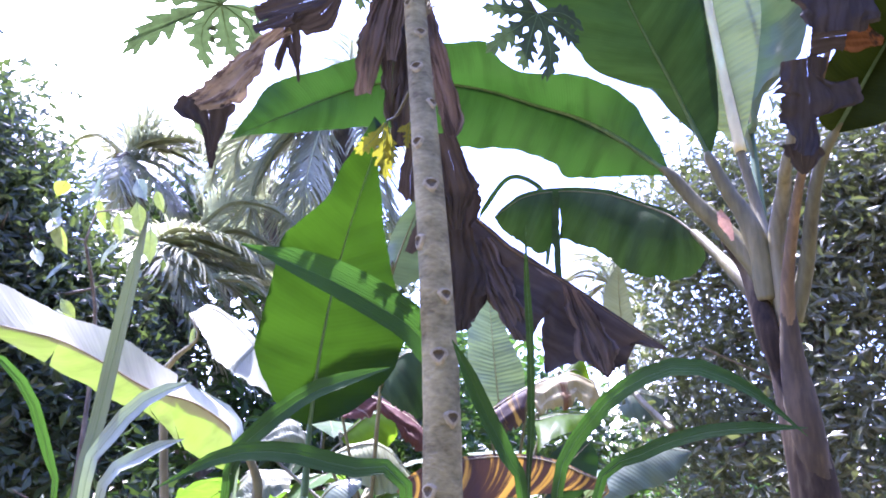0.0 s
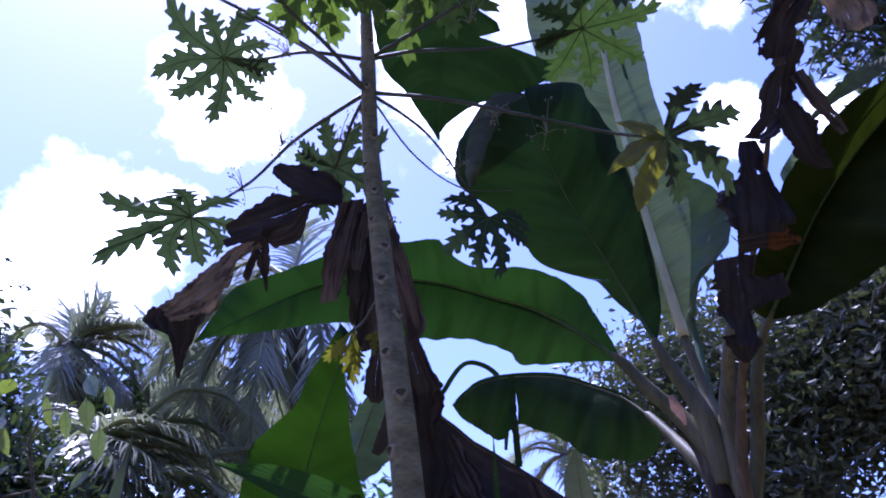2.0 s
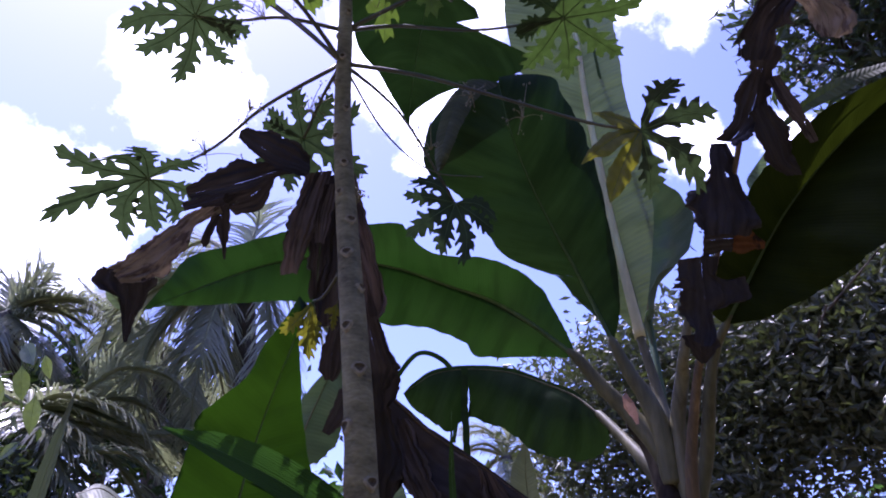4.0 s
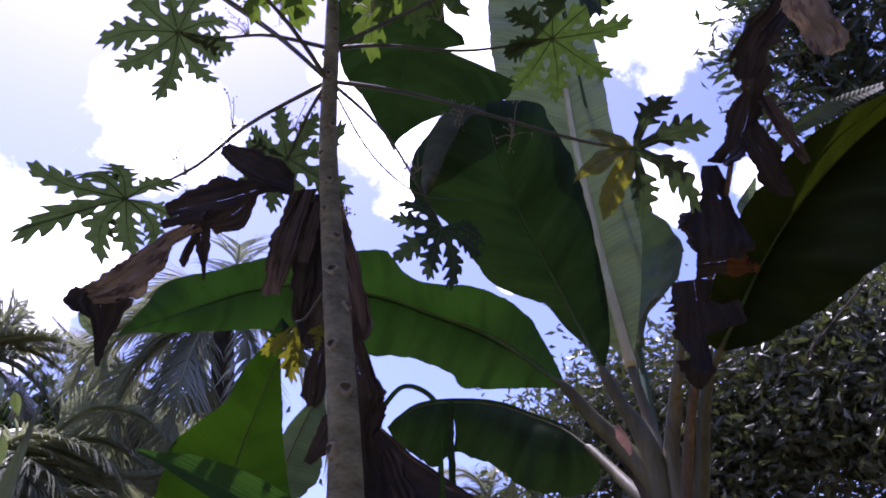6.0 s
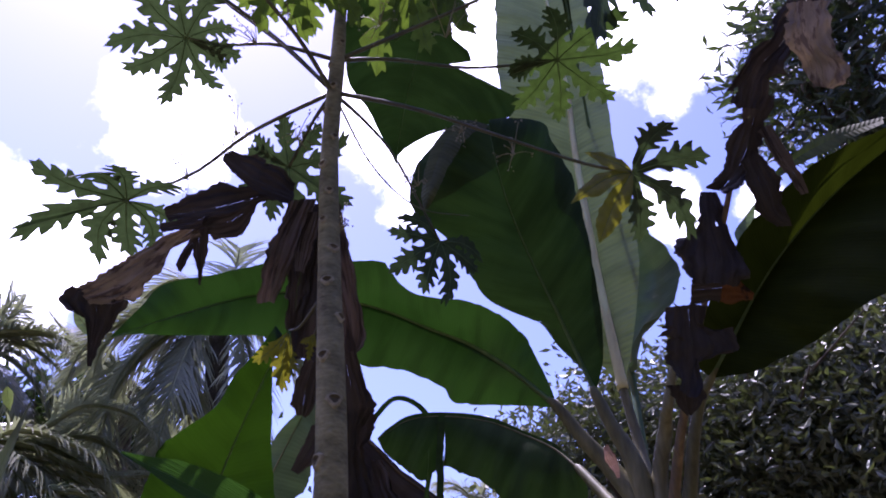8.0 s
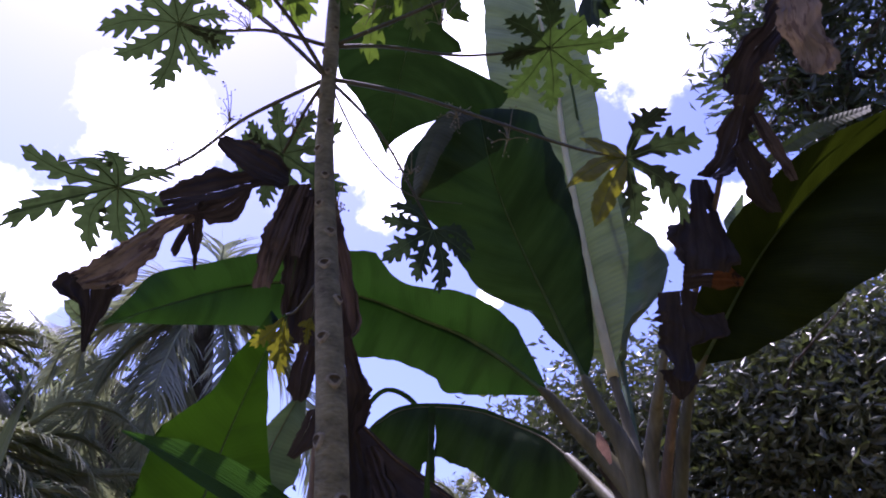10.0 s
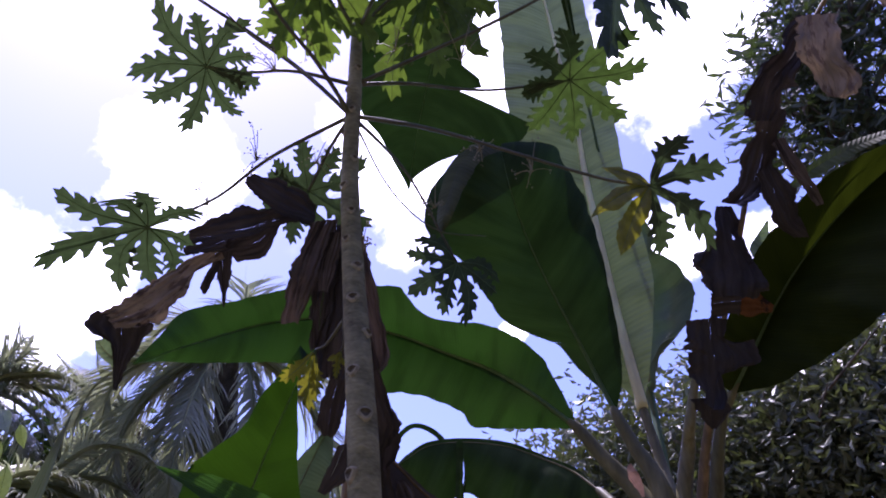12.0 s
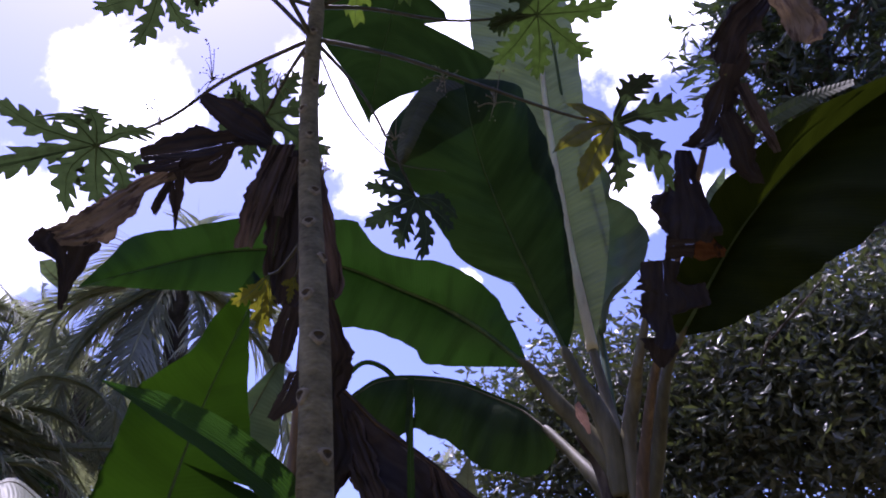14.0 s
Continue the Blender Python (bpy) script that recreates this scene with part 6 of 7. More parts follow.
def low_plants():
    """Banana plants that stand low behind the papaya."""
    top = (0.319, 4.95, 1.07)
    ob = thing("banana_plant", (0.26, 4.91, 0), "low banana plant with cream, yellowing and green leaves", "banana plant", "banana plants")
    stem(ob, [(0.26, 4.91, -0.05), (0.29, 4.93, 0.6), top], [0.07, 0.05, 0.02], 9)
    low_leaf(ob, top, [(0.268, 5, 1.772), (0.233, 5, 2.088), (0.197, 5, 2.486)], [(0.268, 5, 1.772), (0.131, 4.95, 1.853), (0.083, 4.967, 2.048), (0.092, 4.983, 2.296), (0.197, 5, 2.486)], [(0.268, 5, 1.772), (0.405, 5.05, 1.869), (0.405, 5.038, 2.024), (0.326, 5.025, 2.194), (0.258, 5.012, 2.393), (0.197, 5, 2.486)], BANANA_PALE, 601, label="pale ribbed banana leaf")
    low_leaf(ob, top, [(0.423, 4.8, 1.875), (0.503, 4.8, 1.926), (0.652, 4.8, 1.963), (0.775, 4.8, 1.913), (0.809, 4.8, 1.84)], [(0.427, 4.78, 1.83), (0.459, 4.72, 1.723), (0.536, 4.73, 1.791), (0.608, 4.7, 1.766), (0.665, 4.72, 1.805), (0.741, 4.72, 1.759), (0.809, 4.8, 1.828)], [(0.424, 4.82, 1.883), (0.506, 4.83, 1.942), (0.656, 4.83, 1.979), (0.785, 4.83, 1.926), (0.809, 4.8, 1.846)], BANANA_CREAM, 602, True, dry=0.8, label="dry cream banana leaf")
    low_leaf(ob, top, [(0.2, 4.76, 1.745), (0.298, 4.76, 1.813), (0.414, 4.76, 1.882)], [(0.225, 4.72, 1.689), (0.278, 4.7, 1.618), (0.338, 4.7, 1.66), (0.393, 4.72, 1.681)], [(0.207, 4.78, 1.759), (0.298, 4.78, 1.833), (0.415, 4.78, 1.897)], BANANA_YELLOW, 603, True, dry=0.5)
    low_leaf(ob, top, [(0.443, 4.66, 1.698), (0.603, 4.66, 1.736), (0.75, 4.66, 1.731)], [(0.444, 4.52, 1.618), (0.44, 4.4, 1.514), (0.503, 4.42, 1.581), (0.597, 4.46, 1.629), (0.747, 4.64, 1.718)], [(0.447, 4.72, 1.723), (0.61, 4.72, 1.768), (0.753, 4.68, 1.744)], BANANA_BACKLIT, 604, True, label="lime green banana leaf, backlight in its colour")
    low_leaf(ob, top, [(0.507, 5, 1.299), (0.634, 5, 1.47), (0.782, 5, 1.621)], [(0.564, 4.96, 1.242), (0.751, 4.96, 1.359), (0.819, 4.98, 1.499), (0.782, 5, 1.621)], [(0.495, 5, 1.346), (0.523, 5.02, 1.492), (0.64, 5.04, 1.607), (0.782, 5, 1.621)], BANANA, 605)
    low_leaf(ob, top, [(1.037, 5.6, 1.939), (1.211, 5.6, 1.95), (1.409, 5.6, 1.897)], [(1.037, 5.6, 1.925), (1.067, 5.55, 1.807), (1.228, 5.55, 1.776), (1.408, 5.6, 1.89)], [(1.041, 5.62, 1.956), (1.22, 5.64, 1.983), (1.409, 5.6, 1.904)], BANANA_GREY, 606)
    low_leaf(ob, top, [(0.679, 4.3, 1.317), (0.827, 4.3, 1.489), (0.988, 4.3, 1.553), (1.157, 4.3, 1.544)], [(0.708, 4.26, 1.269), (0.863, 4.24, 1.348), (1.031, 4.24, 1.412), (1.156, 4.3, 1.528)], [(0.679, 4.3, 1.317), (0.82, 4.32, 1.505), (0.998, 4.34, 1.573), (1.157, 4.3, 1.549)], BANANA_GREY, 607)
    low_leaf(ob, top, [(0.604, 5.1, 1.971), (0.72, 5.1, 2.029), (0.816, 5.1, 1.909)], [(0.618, 5.08, 1.955), (0.73, 5.08, 1.964), (0.816, 5.1, 1.903)], [(0.606, 5.12, 1.986), (0.753, 5.14, 2.099), (0.816, 5.1, 1.916)], BANANA_BACKLIT, 608)

    top = (-0.404, 4.62, 1.08)
    ob = thing("banana_plant", (-0.353, 4.58, 0), "low banana plant with teal, rusty and whitish leaves", "banana plant", "banana plants")
    stem(ob, [(-0.353, 4.58, -0.05), (-0.38, 4.6, 0.6), top], [0.07, 0.05, 0.02], 11)
    low_leaf(ob, top, [(-0.337, 4.3, 1.793), (-0.292, 4.3, 1.91), (-0.222, 4.3, 1.982), (-0.121, 4.3, 2.003)], [(-0.323, 4.28, 1.775), (-0.25, 4.24, 1.714), (-0.167, 4.24, 1.673), (-0.089, 4.3, 1.674)], [(-0.343, 4.3, 1.804), (-0.307, 4.33, 1.925), (-0.233, 4.35, 2.009), (-0.122, 4.3, 2.017)], BANANA_DEEP_SHADED, 611, stalk=RIB_PALE, label="dark teal banana leaf with a pale rib")
    low_leaf(ob, top, [(-0.547, 4.5, 1.684), (-0.466, 4.5, 1.795), (-0.33, 4.5, 1.757), (-0.188, 4.5, 1.681), (-0.098, 4.5, 1.593)], [(-0.528, 4.46, 1.665), (-0.439, 4.44, 1.665), (-0.376, 4.46, 1.73), (-0.296, 4.44, 1.663), (-0.227, 4.42, 1.559), (-0.142, 4.42, 1.512), (-0.094, 4.46, 1.52)], [(-0.551, 4.52, 1.697), (-0.473, 4.54, 1.813), (-0.335, 4.54, 1.776), (-0.191, 4.54, 1.698), (-0.099, 4.5, 1.604)], DEAD_MAROON, 612, True, dry=1.0, rib=RIB_CREAM, label="rusty dead fringe of a banana leaf")
    low_leaf(ob, top, [(-0.634, 4.6, 1.478), (-0.513, 4.6, 1.537), (-0.397, 4.6, 1.56), (-0.301, 4.6, 1.514), (-0.197, 4.6, 1.404)], [(-0.588, 4.56, 1.433), (-0.433, 4.52, 1.343), (-0.289, 4.52, 1.304), (-0.192, 4.56, 1.355)], [(-0.638, 4.62, 1.49), (-0.521, 4.64, 1.556), (-0.403, 4.64, 1.582), (-0.298, 4.62, 1.532), (-0.197, 4.6, 1.416)], BANANA_WAXY, 613, True, dry=0.3)
    low_leaf(ob, top, [(-1.068, 4.8, 1.563), (-0.956, 4.8, 1.644), (-0.857, 4.8, 1.658), (-0.778, 4.8, 1.563)], [(-1.017, 4.74, 1.519), (-0.894, 4.72, 1.498), (-0.766, 4.76, 1.508)], [(-1.075, 4.82, 1.575), (-0.973, 4.86, 1.672), (-0.866, 4.86, 1.686), (-0.779, 4.8, 1.575)], BANANA_SUNLIT, 614, True, dry=0.9, label="crumpled whitish leaf, sun sheen in its colour")
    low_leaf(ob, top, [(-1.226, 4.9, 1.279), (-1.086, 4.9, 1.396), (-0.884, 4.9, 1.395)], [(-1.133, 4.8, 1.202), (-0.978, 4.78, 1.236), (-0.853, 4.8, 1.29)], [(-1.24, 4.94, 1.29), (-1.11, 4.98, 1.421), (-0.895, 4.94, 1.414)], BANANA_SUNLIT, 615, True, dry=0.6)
    low_leaf(ob, top, [(-0.586, 4.7, 1.587), (-0.447, 4.7, 1.702), (-0.308, 4.7, 1.735)], [(-0.503, 4.66, 1.511), (-0.34, 4.64, 1.515), (-0.275, 4.66, 1.609)], [(-0.59, 4.72, 1.599), (-0.46, 4.74, 1.729), (-0.309, 4.7, 1.747)], BANANA_BACKLIT, 616, True)
    low_leaf(ob, top, [(-0.642, 4.4, 1.239), (-0.554, 4.4, 1.341), (-0.418, 4.4, 1.376)], [(-0.606, 4.36, 1.231), (-0.485, 4.34, 1.271), (-0.413, 4.38, 1.345)], [(-0.646, 4.42, 1.249), (-0.568, 4.44, 1.357), (-0.418, 4.4, 1.387)], BANANA_GREY, 617)
    low_leaf(ob, top, [(-0.299, 4.20, 2.33), (-0.252, 4.16, 2.47), (-0.178, 4.11, 2.65), (-0.107, 4.05, 2.81), (-0.075, 4.02, 2.87)], [(-0.306, 4.2, 2.287), (-0.317, 4.2, 2.501), (-0.248, 4.1, 2.636), (-0.127, 4.05, 2.764)], [(-0.227, 4.2, 2.29), (-0.097, 4.2, 2.405), (-0.081, 4.1, 2.59), (-0.088, 4.05, 2.766)], BANANA_GREY, 618, label="grey-green ribbed banana leaf")


low_plants()


def young_banana(at, height, count, seed, label):
    """A young plant whose leaves arch out all round."""
    rng = np.random.default_rng(seed)
    top = np.array([at[0], at[1], height])
    leaves = []
    for k in range(count):
        az = 2 * math.pi * k / count + rng.uniform(-0.4, 0.4)
        out = np.array([math.cos(az), math.sin(az), 0])
        ln, rise = rng.uniform(0.55, 0.95), rng.uniform(0.5, 1.2)
        w = ln * rng.uniform(0.17, 0.24)
        st = []
        for s, k2 in ((0.3, 0.08), (0.5, 0.85), (0.7, 1.0), (0.88, 0.7), (1.0, 0.02)):
            p = top + out * ln * s * (1 - 0.15 * rise) + np.array([0, 0, ln * (rise * s - 0.85 * s * s)])
            st.append((tuple(p), w * k2, w * k2))
        leaves.append((st, tuple(np.array([0, 0, 1.0]) - out * 0.3 + rng.normal(0, 0.15, 3)), (BANANA, BANANA_LUSH, BANANA_PALE, BANANA_LUSH)[int(rng.integers(4))], (0.3, 0.3), (0.25, 0.25)))
    return low_banana(at, tuple(top), leaves, label, seed)


young_banana((-1.07, 5.11, 1.27), 1.15, 7, 41, "young banana plant with arching sunlit leaves")
young_banana((-0.579, 5.61, 1.20), 1.25, 7, 42, "young banana plant with arching sunlit leaves")
young_banana((0.092, 5.96, 1.25), 1.3, 7, 43, "young banana plant with arching sunlit leaves")
young_banana((0.742, 5.73, 1.24), 1.15, 6, 44, "young banana plant with arching sunlit leaves")
young_banana((1.06, 4.98, 1.27), 0.98, 6, 46, "young banana plant with arching sunlit leaves")
young_banana((-0.319, 4.84, 1.23), 0.92, 6, 47, "young banana plant with arching sunlit leaves")
young_banana((-1.24, 4.33, 1.23), 0.9, 6, 48, "young banana plant with arching sunlit leaves")
young_banana((-1.06, 6.65, 1.16), 1.5, 7, 45, "young banana plant with arching sunlit leaves")

# ---------------------------------------------------------------- tall cane grass


def cane(root, blades, label, seed):
    ob = thing("cane_grass", (root[0], root[1], 0), label, "grass clump", "cane grass clumps")
    for k, (pts, w, m) in enumerate(blades):
        start = Vector(pts[0])
        n = len(pts)
        st = [((root[0] + 0.02 * k, root[1], 0.0), 0.006, 0.006), ((root[0] * 0.5 + start.x * 0.5, root[1] * 0.5 + start.y * 0.5, start.z * 0.6), 0.010, 0.010)]
        st += [(p, w * q, w * q) for p, q in zip(pts, np.interp(np.linspace(0, 1, n), [0, 0.25, 0.6, 0.85, 1], [0.6, 0.95, 1.0, 0.6, 0.04]))]
        blade(ob, st, (0.05, -0.9, 0.35), m, RIB, 0.0025, (0.35, 0.35), (0, 0), 0, 0, 0.06, 0.01, 0, 0, seed * 20 + k, "blade", "", 40, 3)


cane((-0.263, 1.80, 1.24), [
    ([(-0.288, 1.80, 1.35), (-0.254, 1.79, 1.44), (-0.158, 1.78, 1.52), (-0.076, 1.76, 1.55), (-0.006, 1.75, 1.57)], 0.020, BLADE),
    ([(-0.278, 1.80, 1.34), (-0.273, 1.80, 1.43), (-0.306, 1.84, 1.49), (-0.383, 1.87, 1.54)], 0.012, BLADE_PALE),
    ([(0.039, 1.66, 1.34), (-0.068, 1.65, 1.40), (-0.168, 1.65, 1.42), (-0.258, 1.65, 1.41), (-0.356, 1.65, 1.36)], 0.019, BLADE),
], "clump of tall cane grass with long green blades", 1)
cane((0.071, 2.36, 1.20), [
    ([(0.061, 2.35, 1.58), (0.004, 2.31, 1.72), (-0.118, 2.20, 1.79), (-0.252, 2.11, 1.84), (-0.377, 2.02, 1.87)], 0.06, BLADE),
], "single bent cane grass shoot with a broad blade", 2)
cane((-0.53, 1.81, 1.23), [
    ([(-0.553, 1.80, 1.33), (-0.54, 1.81, 1.46), (-0.521, 1.80, 1.60), (-0.496, 1.78, 1.75), (-0.472, 1.76, 1.87)], 0.017, BLADE_GREY),
    ([(-0.503, 1.72, 1.34), (-0.482, 1.73, 1.43), (-0.443, 1.74, 1.49), (-0.403, 1.75, 1.52), (-0.359, 1.77, 1.54)], 0.018, BLADE_PALE),
    ([(-0.458, 1.68, 1.33), (-0.429, 1.70, 1.39), (-0.393, 1.71, 1.42), (-0.348, 1.73, 1.44)], 0.015, BLADE_PALE),
], "clump of pale upright cane grass", 3)
cane((-0.483, 1.61, 1.25), [
    ([(-0.496, 1.61, 1.34), (-0.513, 1.60, 1.41), (-0.539, 1.58, 1.49), (-0.574, 1.55, 1.54), (-0.608, 1.53, 1.56)], 0.009, BLADE),
], "thin cane grass blade bending over", 4)
cane((0.256, 2.25, 1.21), [
    ([(0.262, 2.26, 1.34), (0.27, 2.26, 1.50), (0.267, 2.23, 1.71), (0.258, 2.21, 1.84), (0.254, 2.17, 1.97)], 0.010, BANANA_DEEP_SHADED),
    ([(0.24, 2.06, 1.34), (0.205, 2.06, 1.44), (0.158, 2.06, 1.53), (0.121, 2.05, 1.61), (0.09, 2.04, 1.67)], 0.020, BLADE),
], "clump of dark green upright cane grass", 5)
cane((0.311, 1.95, 1.24), [
    ([(0.298, 1.96, 1.35), (0.358, 1.95, 1.49), (0.425, 1.88, 1.56), (0.512, 1.81, 1.59), (0.611, 1.78, 1.55), (0.699, 1.76, 1.47)], 0.020, BLADE),
    ([(0.385, 2.05, 1.35), (0.47, 2.03, 1.44), (0.565, 1.96, 1.48), (0.648, 1.88, 1.49), (0.737, 1.85, 1.49)], 0.017, BLADE),
], "clump of cane grass with arching blades", 6)

# ---------------------------------------------------------------- trees round the plot

palm((-1.11, 9.10, 0), (-1.339, 7.9, 5.216), [
    [(-1.428, 7.8, 4.964), (-1.515, 7.7, 4.602), (-1.559, 7.6, 4.154), (-1.576, 7.6, 3.673), (-1.565, 7.65, 3.338)], [(-1.666, 7.8, 4.914), (-1.932, 7.7, 4.572), (-2.086, 7.65, 4.14), (-2.098, 7.65, 3.661)], [(-1.874, 7.9, 5.056), (-2.26, 7.85, 4.85), (-2.501, 7.8, 4.565), (-2.581, 7.8, 4.169)], [(-1.117, 7.8, 4.925), (-0.976, 7.7, 4.463), (-0.928, 7.65, 3.939), (-0.894, 7.65, 3.372)]],
    "coconut palm with drooping shiny fronds", 1, leaflet=0.64, more=[
    [(-0.864, 8, 5.044), (-0.479, 8, 4.691), (-0.248, 8, 4.167), (-0.122, 8, 3.564)], [(-1.54, 8, 4.833), (-1.78, 7.95, 4.399), (-1.853, 7.95, 3.912), (-1.808, 7.95, 3.413)], [(-0.999, 8.2, 5.543), (-0.442, 8.2, 5.449), (0.073, 8.2, 5.081)], [(-1.275, 8, 5.686), (-1.265, 7.95, 5.928)], [(-1.792, 8.2, 5.617), (-2.115, 8.2, 5.45), (-2.315, 8.2, 5.033)]])
palm((-3.15, 10.06, 0), (-4.041, 8.9, 4.978), [
    [(-3.696, 8.8, 5.104), (-3.188, 8.7, 5.067), (-2.799, 8.6, 4.785), (-2.473, 8.6, 4.379), (-2.29, 8.6, 3.972)], [(-3.941, 8.9, 5.224), (-3.829, 8.9, 5.407), (-3.771, 8.9, 5.583)], [(-3.534, 8.7, 4.856), (-3.133, 8.6, 4.584), (-2.856, 8.6, 4.174), (-2.683, 8.6, 3.723)], [(-3.645, 8.7, 4.655), (-3.32, 8.6, 4.266), (-3.097, 8.6, 3.757)]],
    "coconut palm with feathery upper fronds", 2, leaflet=0.6, more=[
    [(-4.413, 8.9, 5.222), (-4.707, 8.9, 5.064), (-4.744, 8.9, 4.54)], [(-3.954, 8.7, 4.571), (-3.887, 8.7, 4.032)], [(-4.185, 9.1, 5.411), (-4.372, 9.1, 5.613)], [(-3.607, 9.1, 5.103), (-3.102, 9.1, 4.798), (-2.74, 9.1, 4.303)]])
palm((-2.2, 9.6, 0), (-2.479, 9.4, 4.863), [
    [(-2.856, 9.3, 5.094), (-3.235, 9.3, 5.352), (-3.535, 9.3, 5.622)], [(-2.752, 9.3, 5.186), (-3.007, 9.3, 5.456), (-3.085, 9.3, 5.672)], [(-2.702, 9.3, 4.706), (-2.846, 9.3, 4.305), (-2.838, 9.3, 3.811)], [(-2.249, 9.3, 4.601), (-2.083, 9.3, 4.096)]],
    "coconut palm half hidden behind the others", 5, leaflet=0.45)
palm((-1.9, 7.31, 0), (-2.867, 7.3, 3.427), [
    [(-2.599, 7.2, 3.527), (-2.255, 7.15, 3.458), (-1.941, 7.1, 3.315), (-1.721, 7.1, 3.082)], [(-2.548, 7.1, 3.301), (-2.243, 7, 3.108), (-2.043, 7, 2.826)], [(-3.077, 7.2, 3.5), (-3.295, 7.1, 3.361), (-3.431, 7.1, 3.043)]],
    "low coconut palm with sunlit hanging fronds", 3, 0.09, leaflet=0.5, more=[
    [(-2.568, 7, 3.132), (-2.29, 6.9, 2.762), (-1.963, 6.8, 2.484), (-1.714, 6.8, 2.095)], [(-2.706, 7.1, 3.314), (-2.33, 7, 3.024), (-1.903, 7, 2.99), (-1.59, 7, 2.795)], [(-2.76, 7, 3.13), (-2.628, 6.9, 2.659), (-2.386, 6.8, 2.266)], [(-2.551, 7.4, 3.31), (-2.114, 7.4, 3.192), (-1.695, 7.4, 2.938)], [(-2.695, 7, 3.051), (-2.613, 7, 2.719)], [(-2.573, 7.6, 3.517), (-2.225, 7.6, 3.636), (-1.802, 7.6, 3.459), (-1.498, 7.6, 3.135)]])
palm((3.58, 15.98, 2.01)[:2] + (0,), (2.70, 15.69, 5.20), [
    [(3.12, 15.56, 5.41), (3.54, 15.54, 5.18), (3.85, 15.59, 4.64)], [(2.27, 15.70, 5.43), (1.83, 15.81, 5.22), (1.50, 15.96, 4.68)], [(2.80, 15.56, 5.63), (3.01, 15.43, 5.94)], [(2.48, 15.63, 5.58), (2.15, 15.63, 5.75), (1.82, 15.68, 5.71)], [(2.67, 15.30, 4.67), (2.77, 15.39, 4.14), (2.82, 15.45, 3.73)],
    [(3.12, 15.64, 5.08), (3.44, 15.70, 4.54), (3.53, 15.80, 3.90)], [(2.38, 15.79, 5.00), (2.05, 15.95, 4.46), (1.94, 16.06, 3.91)]],
    "distant coconut palm behind the bananas", 4, 0.12, leaflet=0.5)

tree("glossy_leaved_tree", (2.35, 5.95, 1.27)[:2] + (0,), (2.47, 5.83, 2.22), [
    ((1.92, 5.34, 3.26), (0.55, 0.6, 0.45), 1.0), ((1.50, 5.58, 2.97), (0.5, 0.6, 0.45), 0.7), ((2.09, 5.40, 2.91), (0.7, 0.7, 0.5), 1.0),
    ((2.47, 4.95, 3.00), (0.7, 0.8, 0.6), 1.3), ((2.68, 4.74, 3.22), (0.7, 0.8, 0.6), 1.7), ((2.90, 4.44, 2.98), (0.7, 0.8, 0.7), 2.2), ((3.09, 4.38, 3.39), (0.6, 0.8, 0.55), 1.8),
    ((1.67, 5.90, 2.21), (0.55, 0.7, 0.6), 1.0), ((1.79, 5.71, 1.61), (0.6, 0.7, 0.6), 1.0), ((2.27, 5.04, 2.23), (0.6, 0.8, 0.8), 1.2), ((2.23, 4.91, 1.53), (0.7, 0.7, 0.6), 1.0),
    ((3.27, 4.20, 2.85), (0.7, 0.9, 0.9), 2.0)],
    60000, 0.072, TREE_GLOSSY, "dense tree with small glossy dark green leaves", trunk=0.13, seed=21, slim=0.38, clump=0.14, per=14, droop=0.5, hollow=0.3)
tree("mango_tree", (4.44, 6.23, 3.10)[:2] + (0,), (4.49, 5.22, 4.98), [
    ((3.33, 4.68, 6.11), (0.45, 0.6, 0.4), 1.0), ((3.57, 4.61, 5.69), (0.5, 0.6, 0.45), 1.0), ((3.73, 4.26, 6.17), (0.6, 0.6, 0.55), 1.2), ((3.33, 4.46, 6.59), (0.3, 0.5, 0.3), 0.4),
    ((3.98, 4.80, 5.11), (0.8, 0.8, 0.6), 1.1), ((4.21, 4.30, 5.72), (0.7, 0.9, 0.7), 1.2), ((3.52, 3.99, 6.80), (0.6, 0.7, 0.5), 0.9), ((4.02, 3.87, 6.53), (0.8, 0.9, 0.7), 1.2)],
    5600, 0.15, TREE_MANGO, "tall tree with long dark drooping leaves", trunk=0.2, seed=22, slim=0.28, clump=0.13, per=20, droop=0.3)
tree("dark_leaved_tree", (-3.82, 6.72, 1.08)[:2] + (0,), (-3.92, 6.56, 2.57), [
    ((-3.95, 6.19, 3.85), (0.6, 0.8, 0.65), 1.2), ((-3.6, 6.29, 3.3), (0.5, 0.7, 0.5), 1.0), ((-3.3, 6.56, 2.85), (0.5, 0.7, 0.5), 1.0), ((-3.55, 6.24, 2.6), (0.7, 0.8, 0.7), 1.3),
    ((-4.13, 6.01, 3.53), (0.8, 0.9, 1.0), 1.2), ((-2.85, 6.82, 2.3), (0.55, 0.7, 0.5), 0.9), ((-3.11, 6.53, 1.9), (0.9, 0.8, 0.75), 1.3), ((-3.46, 6.13, 1.58), (0.9, 0.8, 0.8), 1.0)],
    30000, 0.105, TREE_LEFT, "dense dark green tree hung with creepers", trunk=0.18, seed=23, slim=0.4, clump=0.17, per=16, hollow=0.3)

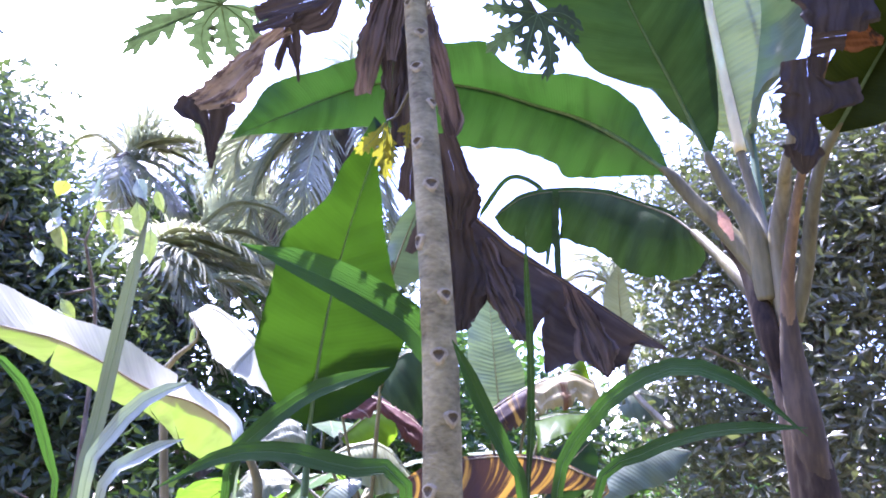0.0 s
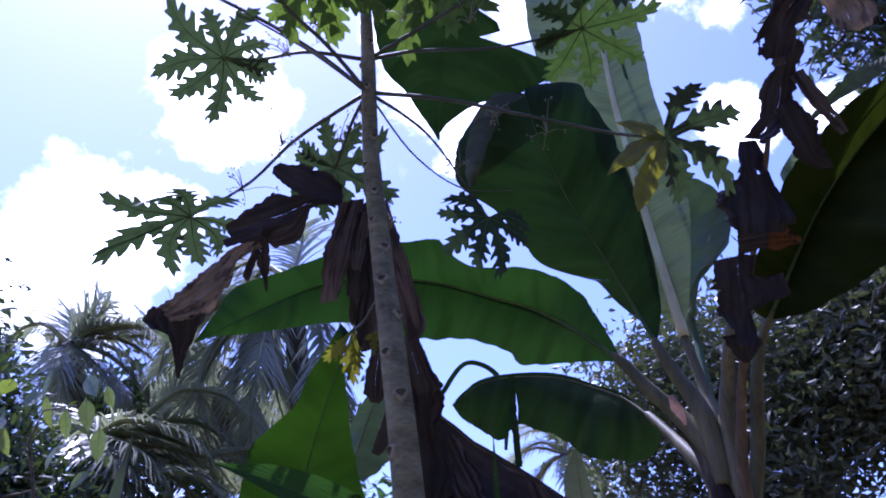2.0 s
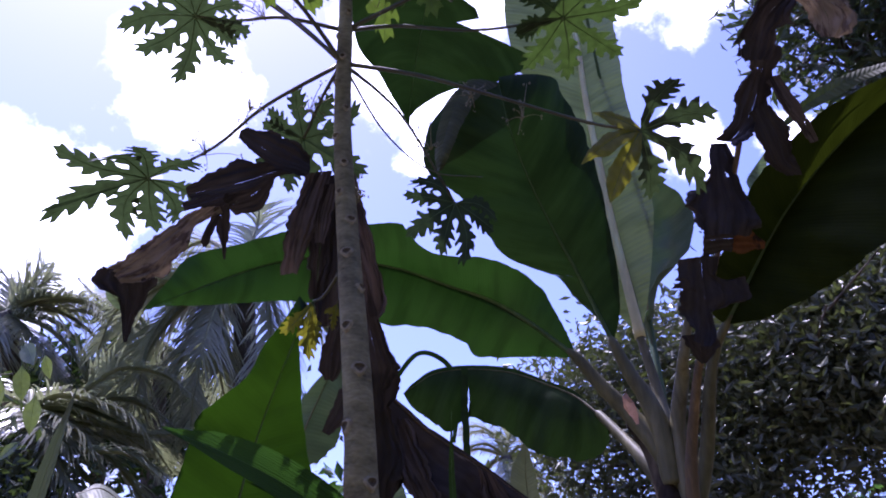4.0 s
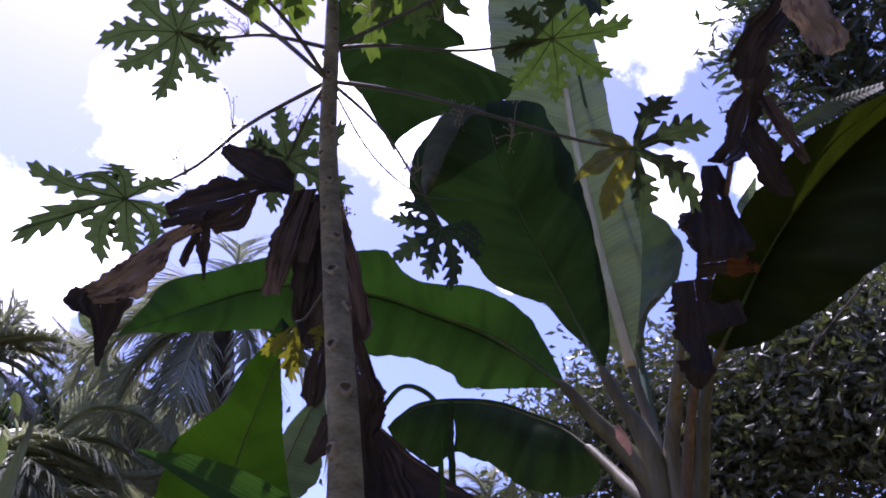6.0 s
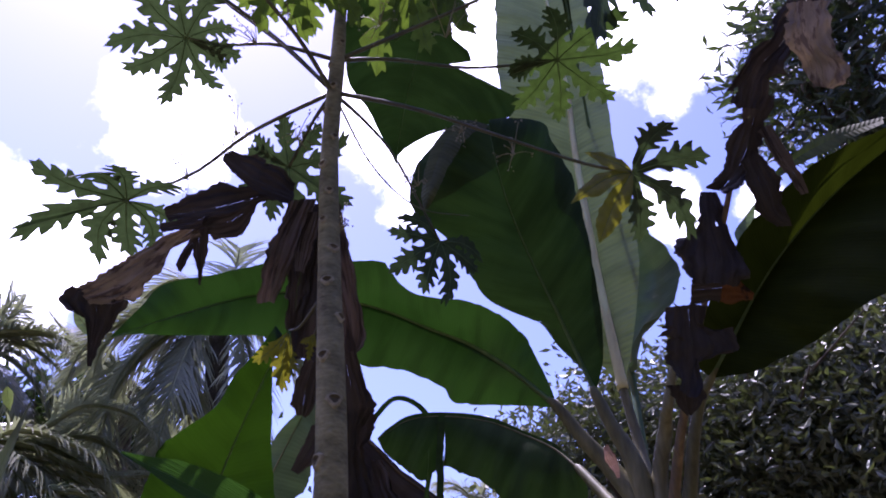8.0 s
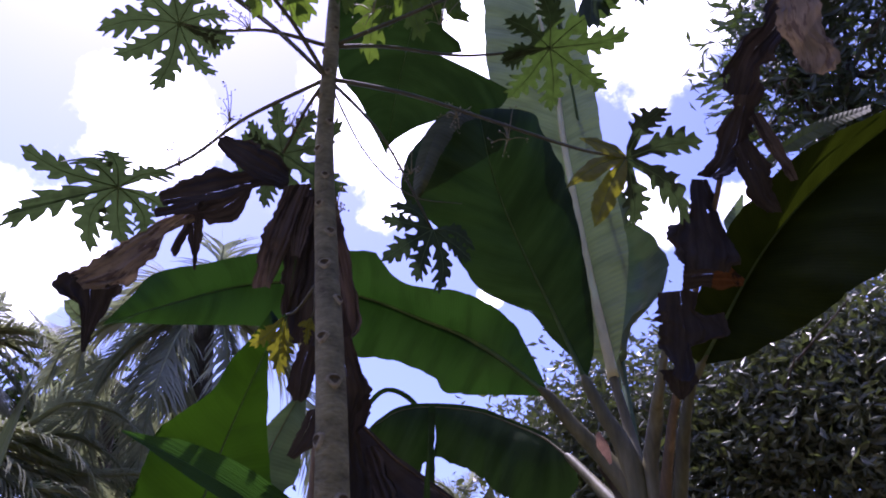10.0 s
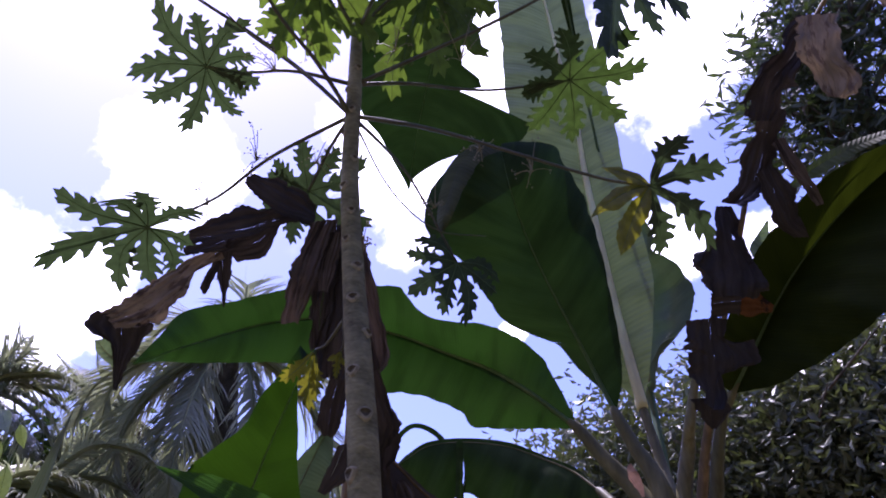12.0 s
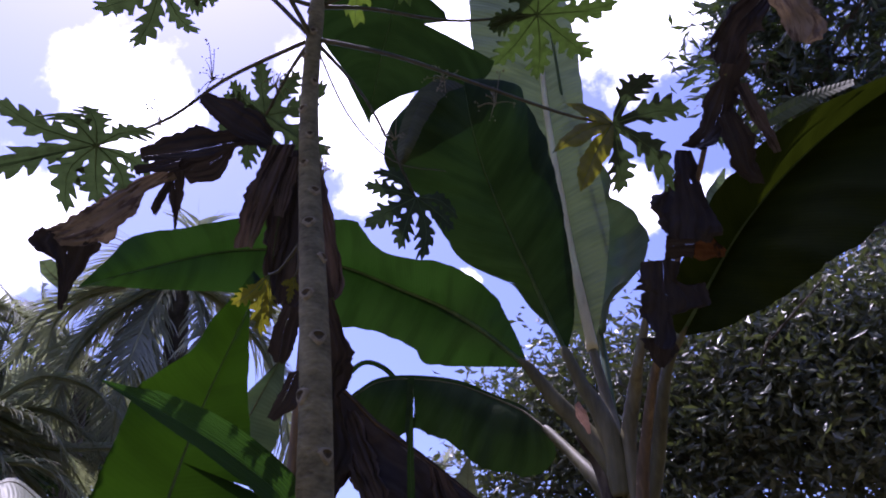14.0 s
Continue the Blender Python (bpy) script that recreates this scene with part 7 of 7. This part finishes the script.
tree("background_tree", (-3.252, 10.6, 3.905)[:2] + (0,), (-3.252, 10.6, 3.905), [
    ((-3.88, 10.4, 4.494), (0.9, 0.7, 0.7), 1.0), ((-3.178, 10.6, 4.388), (1.0, 0.8, 0.7), 1.0), ((-2.447, 10.8, 4.275), (0.9, 0.8, 0.7), 1.0), ((-1.63, 11, 4.231), (0.9, 0.8, 0.6), 0.8)],
    5200, 0.2, TREE_DARK, "dark green bushy tree behind the palms", trunk=0.14, seed=24, slim=0.4, clump=0.25, per=14, group="trees round the plot")


def creeper():
    root = (-2.29, 5.27, 1.84)
    ob = thing("creeper", (root[0], root[1], 0), "creeper with large pale and yellow-green leaves", "climbing plant")
    top = (-2.29, 4.96, 2.84)
    part("stem", *tube([(root[0], root[1], 0), (-2.31, 5.34, 2.13), top, (-2.10, 5.12, 3.01)], [0.02, 0.014, 0.008, 0.004], 7)[:2], WOOD, ob)
    rng = np.random.default_rng(12)
    for k in range(26):
        px = rng.normal(0, 1, 3) * np.array([0.42, 0.2, 0.3])
        at = np.asarray(top, float) + px + np.array([0, -0.1, 0])
        d = unit(rng.normal(0, 0.5, 3) + np.array([0, -0.3, -0.9]))
        size = rng.uniform(0.14, 0.25)
        st = [(at - d * size * 0.25, 0.002, 0.002), (at, 0.003, 0.003), (at + d * size * 0.3, size * 0.22, size * 0.22), (at + d * size * 0.65, size * 0.2, size * 0.2), (at + d * size, 0.002, 0.002)]
        blade(ob, st, unit(rng.normal(0, 0.45, 3) + np.array([0, -0.9, 0.4])), VINE, RIB, 0.003, (0.3, 0.3), (0.0, 0.0), 0, 0, 0.05, 0.02, 0, 0, 300 + k, "leaf", "", 14, 3)


creeper()

# shrubs that fill the back of the plot
for k, (at, r, size, m) in enumerate((
    ((-0.197, 8.77, 2.59), (0.7, 0.6, 0.6), 0.16, SHRUB), ((-0.722, 8.29, 2.07), (0.9, 0.6, 0.6), 0.15, SHRUB), ((0.478, 9.32, 2.19), (0.8, 0.6, 0.6), 0.16, SHRUB),
    ((-2.57, 7.88, 1.78), (1.0, 0.7, 0.8), 0.16, SHRUB), ((-1.67, 7.64, 1.30), (0.9, 0.7, 0.6), 0.14, SHRUB), ((-1.24, 9.25, 1.66), (1.1, 0.8, 0.7), 0.16, TREE_DARK), ((-0.346, 8.85, 1.44), (1.0, 0.8, 0.6), 0.15, SHRUB),
    ((0.692, 9.85, 1.48), (1.1, 0.8, 0.6), 0.16, TREE_DARK), ((1.44, 9.27, 1.37), (0.9, 0.7, 0.4), 0.15, SHRUB)
) + (
    # first shrub here: dark leaf colour stands for deep shade
    ((-2.68, 6.22, 1.36), (1.0, 0.7, 0.7), 0.13, TREE_DARK), ((2.02, 7.63, 1.30), (0.8, 0.7, 0.5), 0.14, SHRUB),
    ((-2.574, 8.6, 2.701), (0.8, 0.6, 0.7), 0.14, TREE_DARK), ((-1.878, 8, 2.018), (0.8, 0.6, 0.6), 0.13, TREE_DARK), ((-0.782, 7.2, 1.737), (0.7, 0.5, 0.5), 0.13, TREE_DARK), ((0.958, 7.6, 1.654), (0.7, 0.5, 0.45), 0.13, TREE_DARK),
)):
    tree("shrub", (at[0], at[1], 0), (at[0], at[1], at[2] * 0.5), [(at, r, 1.0), ((at[0] + 0.3, at[1] + 0.1, at[2] * 0.5), (r[0], r[1], at[2] * 0.5), 0.8)], 1500, size, m,
         "leafy green garden shrub in mixed light", "shrub", 0.03, 60 + k, 0.4, group="shrubs at the back")

# woods all round the plot
rng_far = np.random.default_rng(77)
for k in range(16):
    a = 2 * math.pi * (k + 0.3) / 16
    r = 17 + 4 * rng_far.random()
    # unseen trees behind the view, nearer and taller to cut the sky light
    behind = math.sin(a) < -0.2
    if abs(a - math.pi / 2) < 0.5:
        r += 12
    if behind:
        r -= 7.5
    x, y, h = r * math.cos(a), 3 + r * math.sin(a), rng_far.uniform(3.0, 4.5) + (2.2 if behind else 0.0)
    tree("background_tree", (x, y, 0), (x, y, h * 0.5), [((x, y, h), (2.4, 2.4, 1.9) if behind else (2.2, 2.2, 1.3), 1.0), ((x + 1.5, y + 0.8, h * 0.6), (2.0, 2.0, 1.3), 0.8), ((x - 1.6, y - 0.5, h * 0.55), (2.0, 2.0, 1.3), 0.8), ((x, y, 1.0), (3.2, 3.2, 1.0), 0.8)],
         4200 if behind else 1800, 0.4, TREE_DARK if k % 2 else SHRUB, "bushy green tree added round the edge of the plot", trunk=0.15, seed=90 + k, slim=0.45, clump=0.4, per=12, group="trees round the plot")
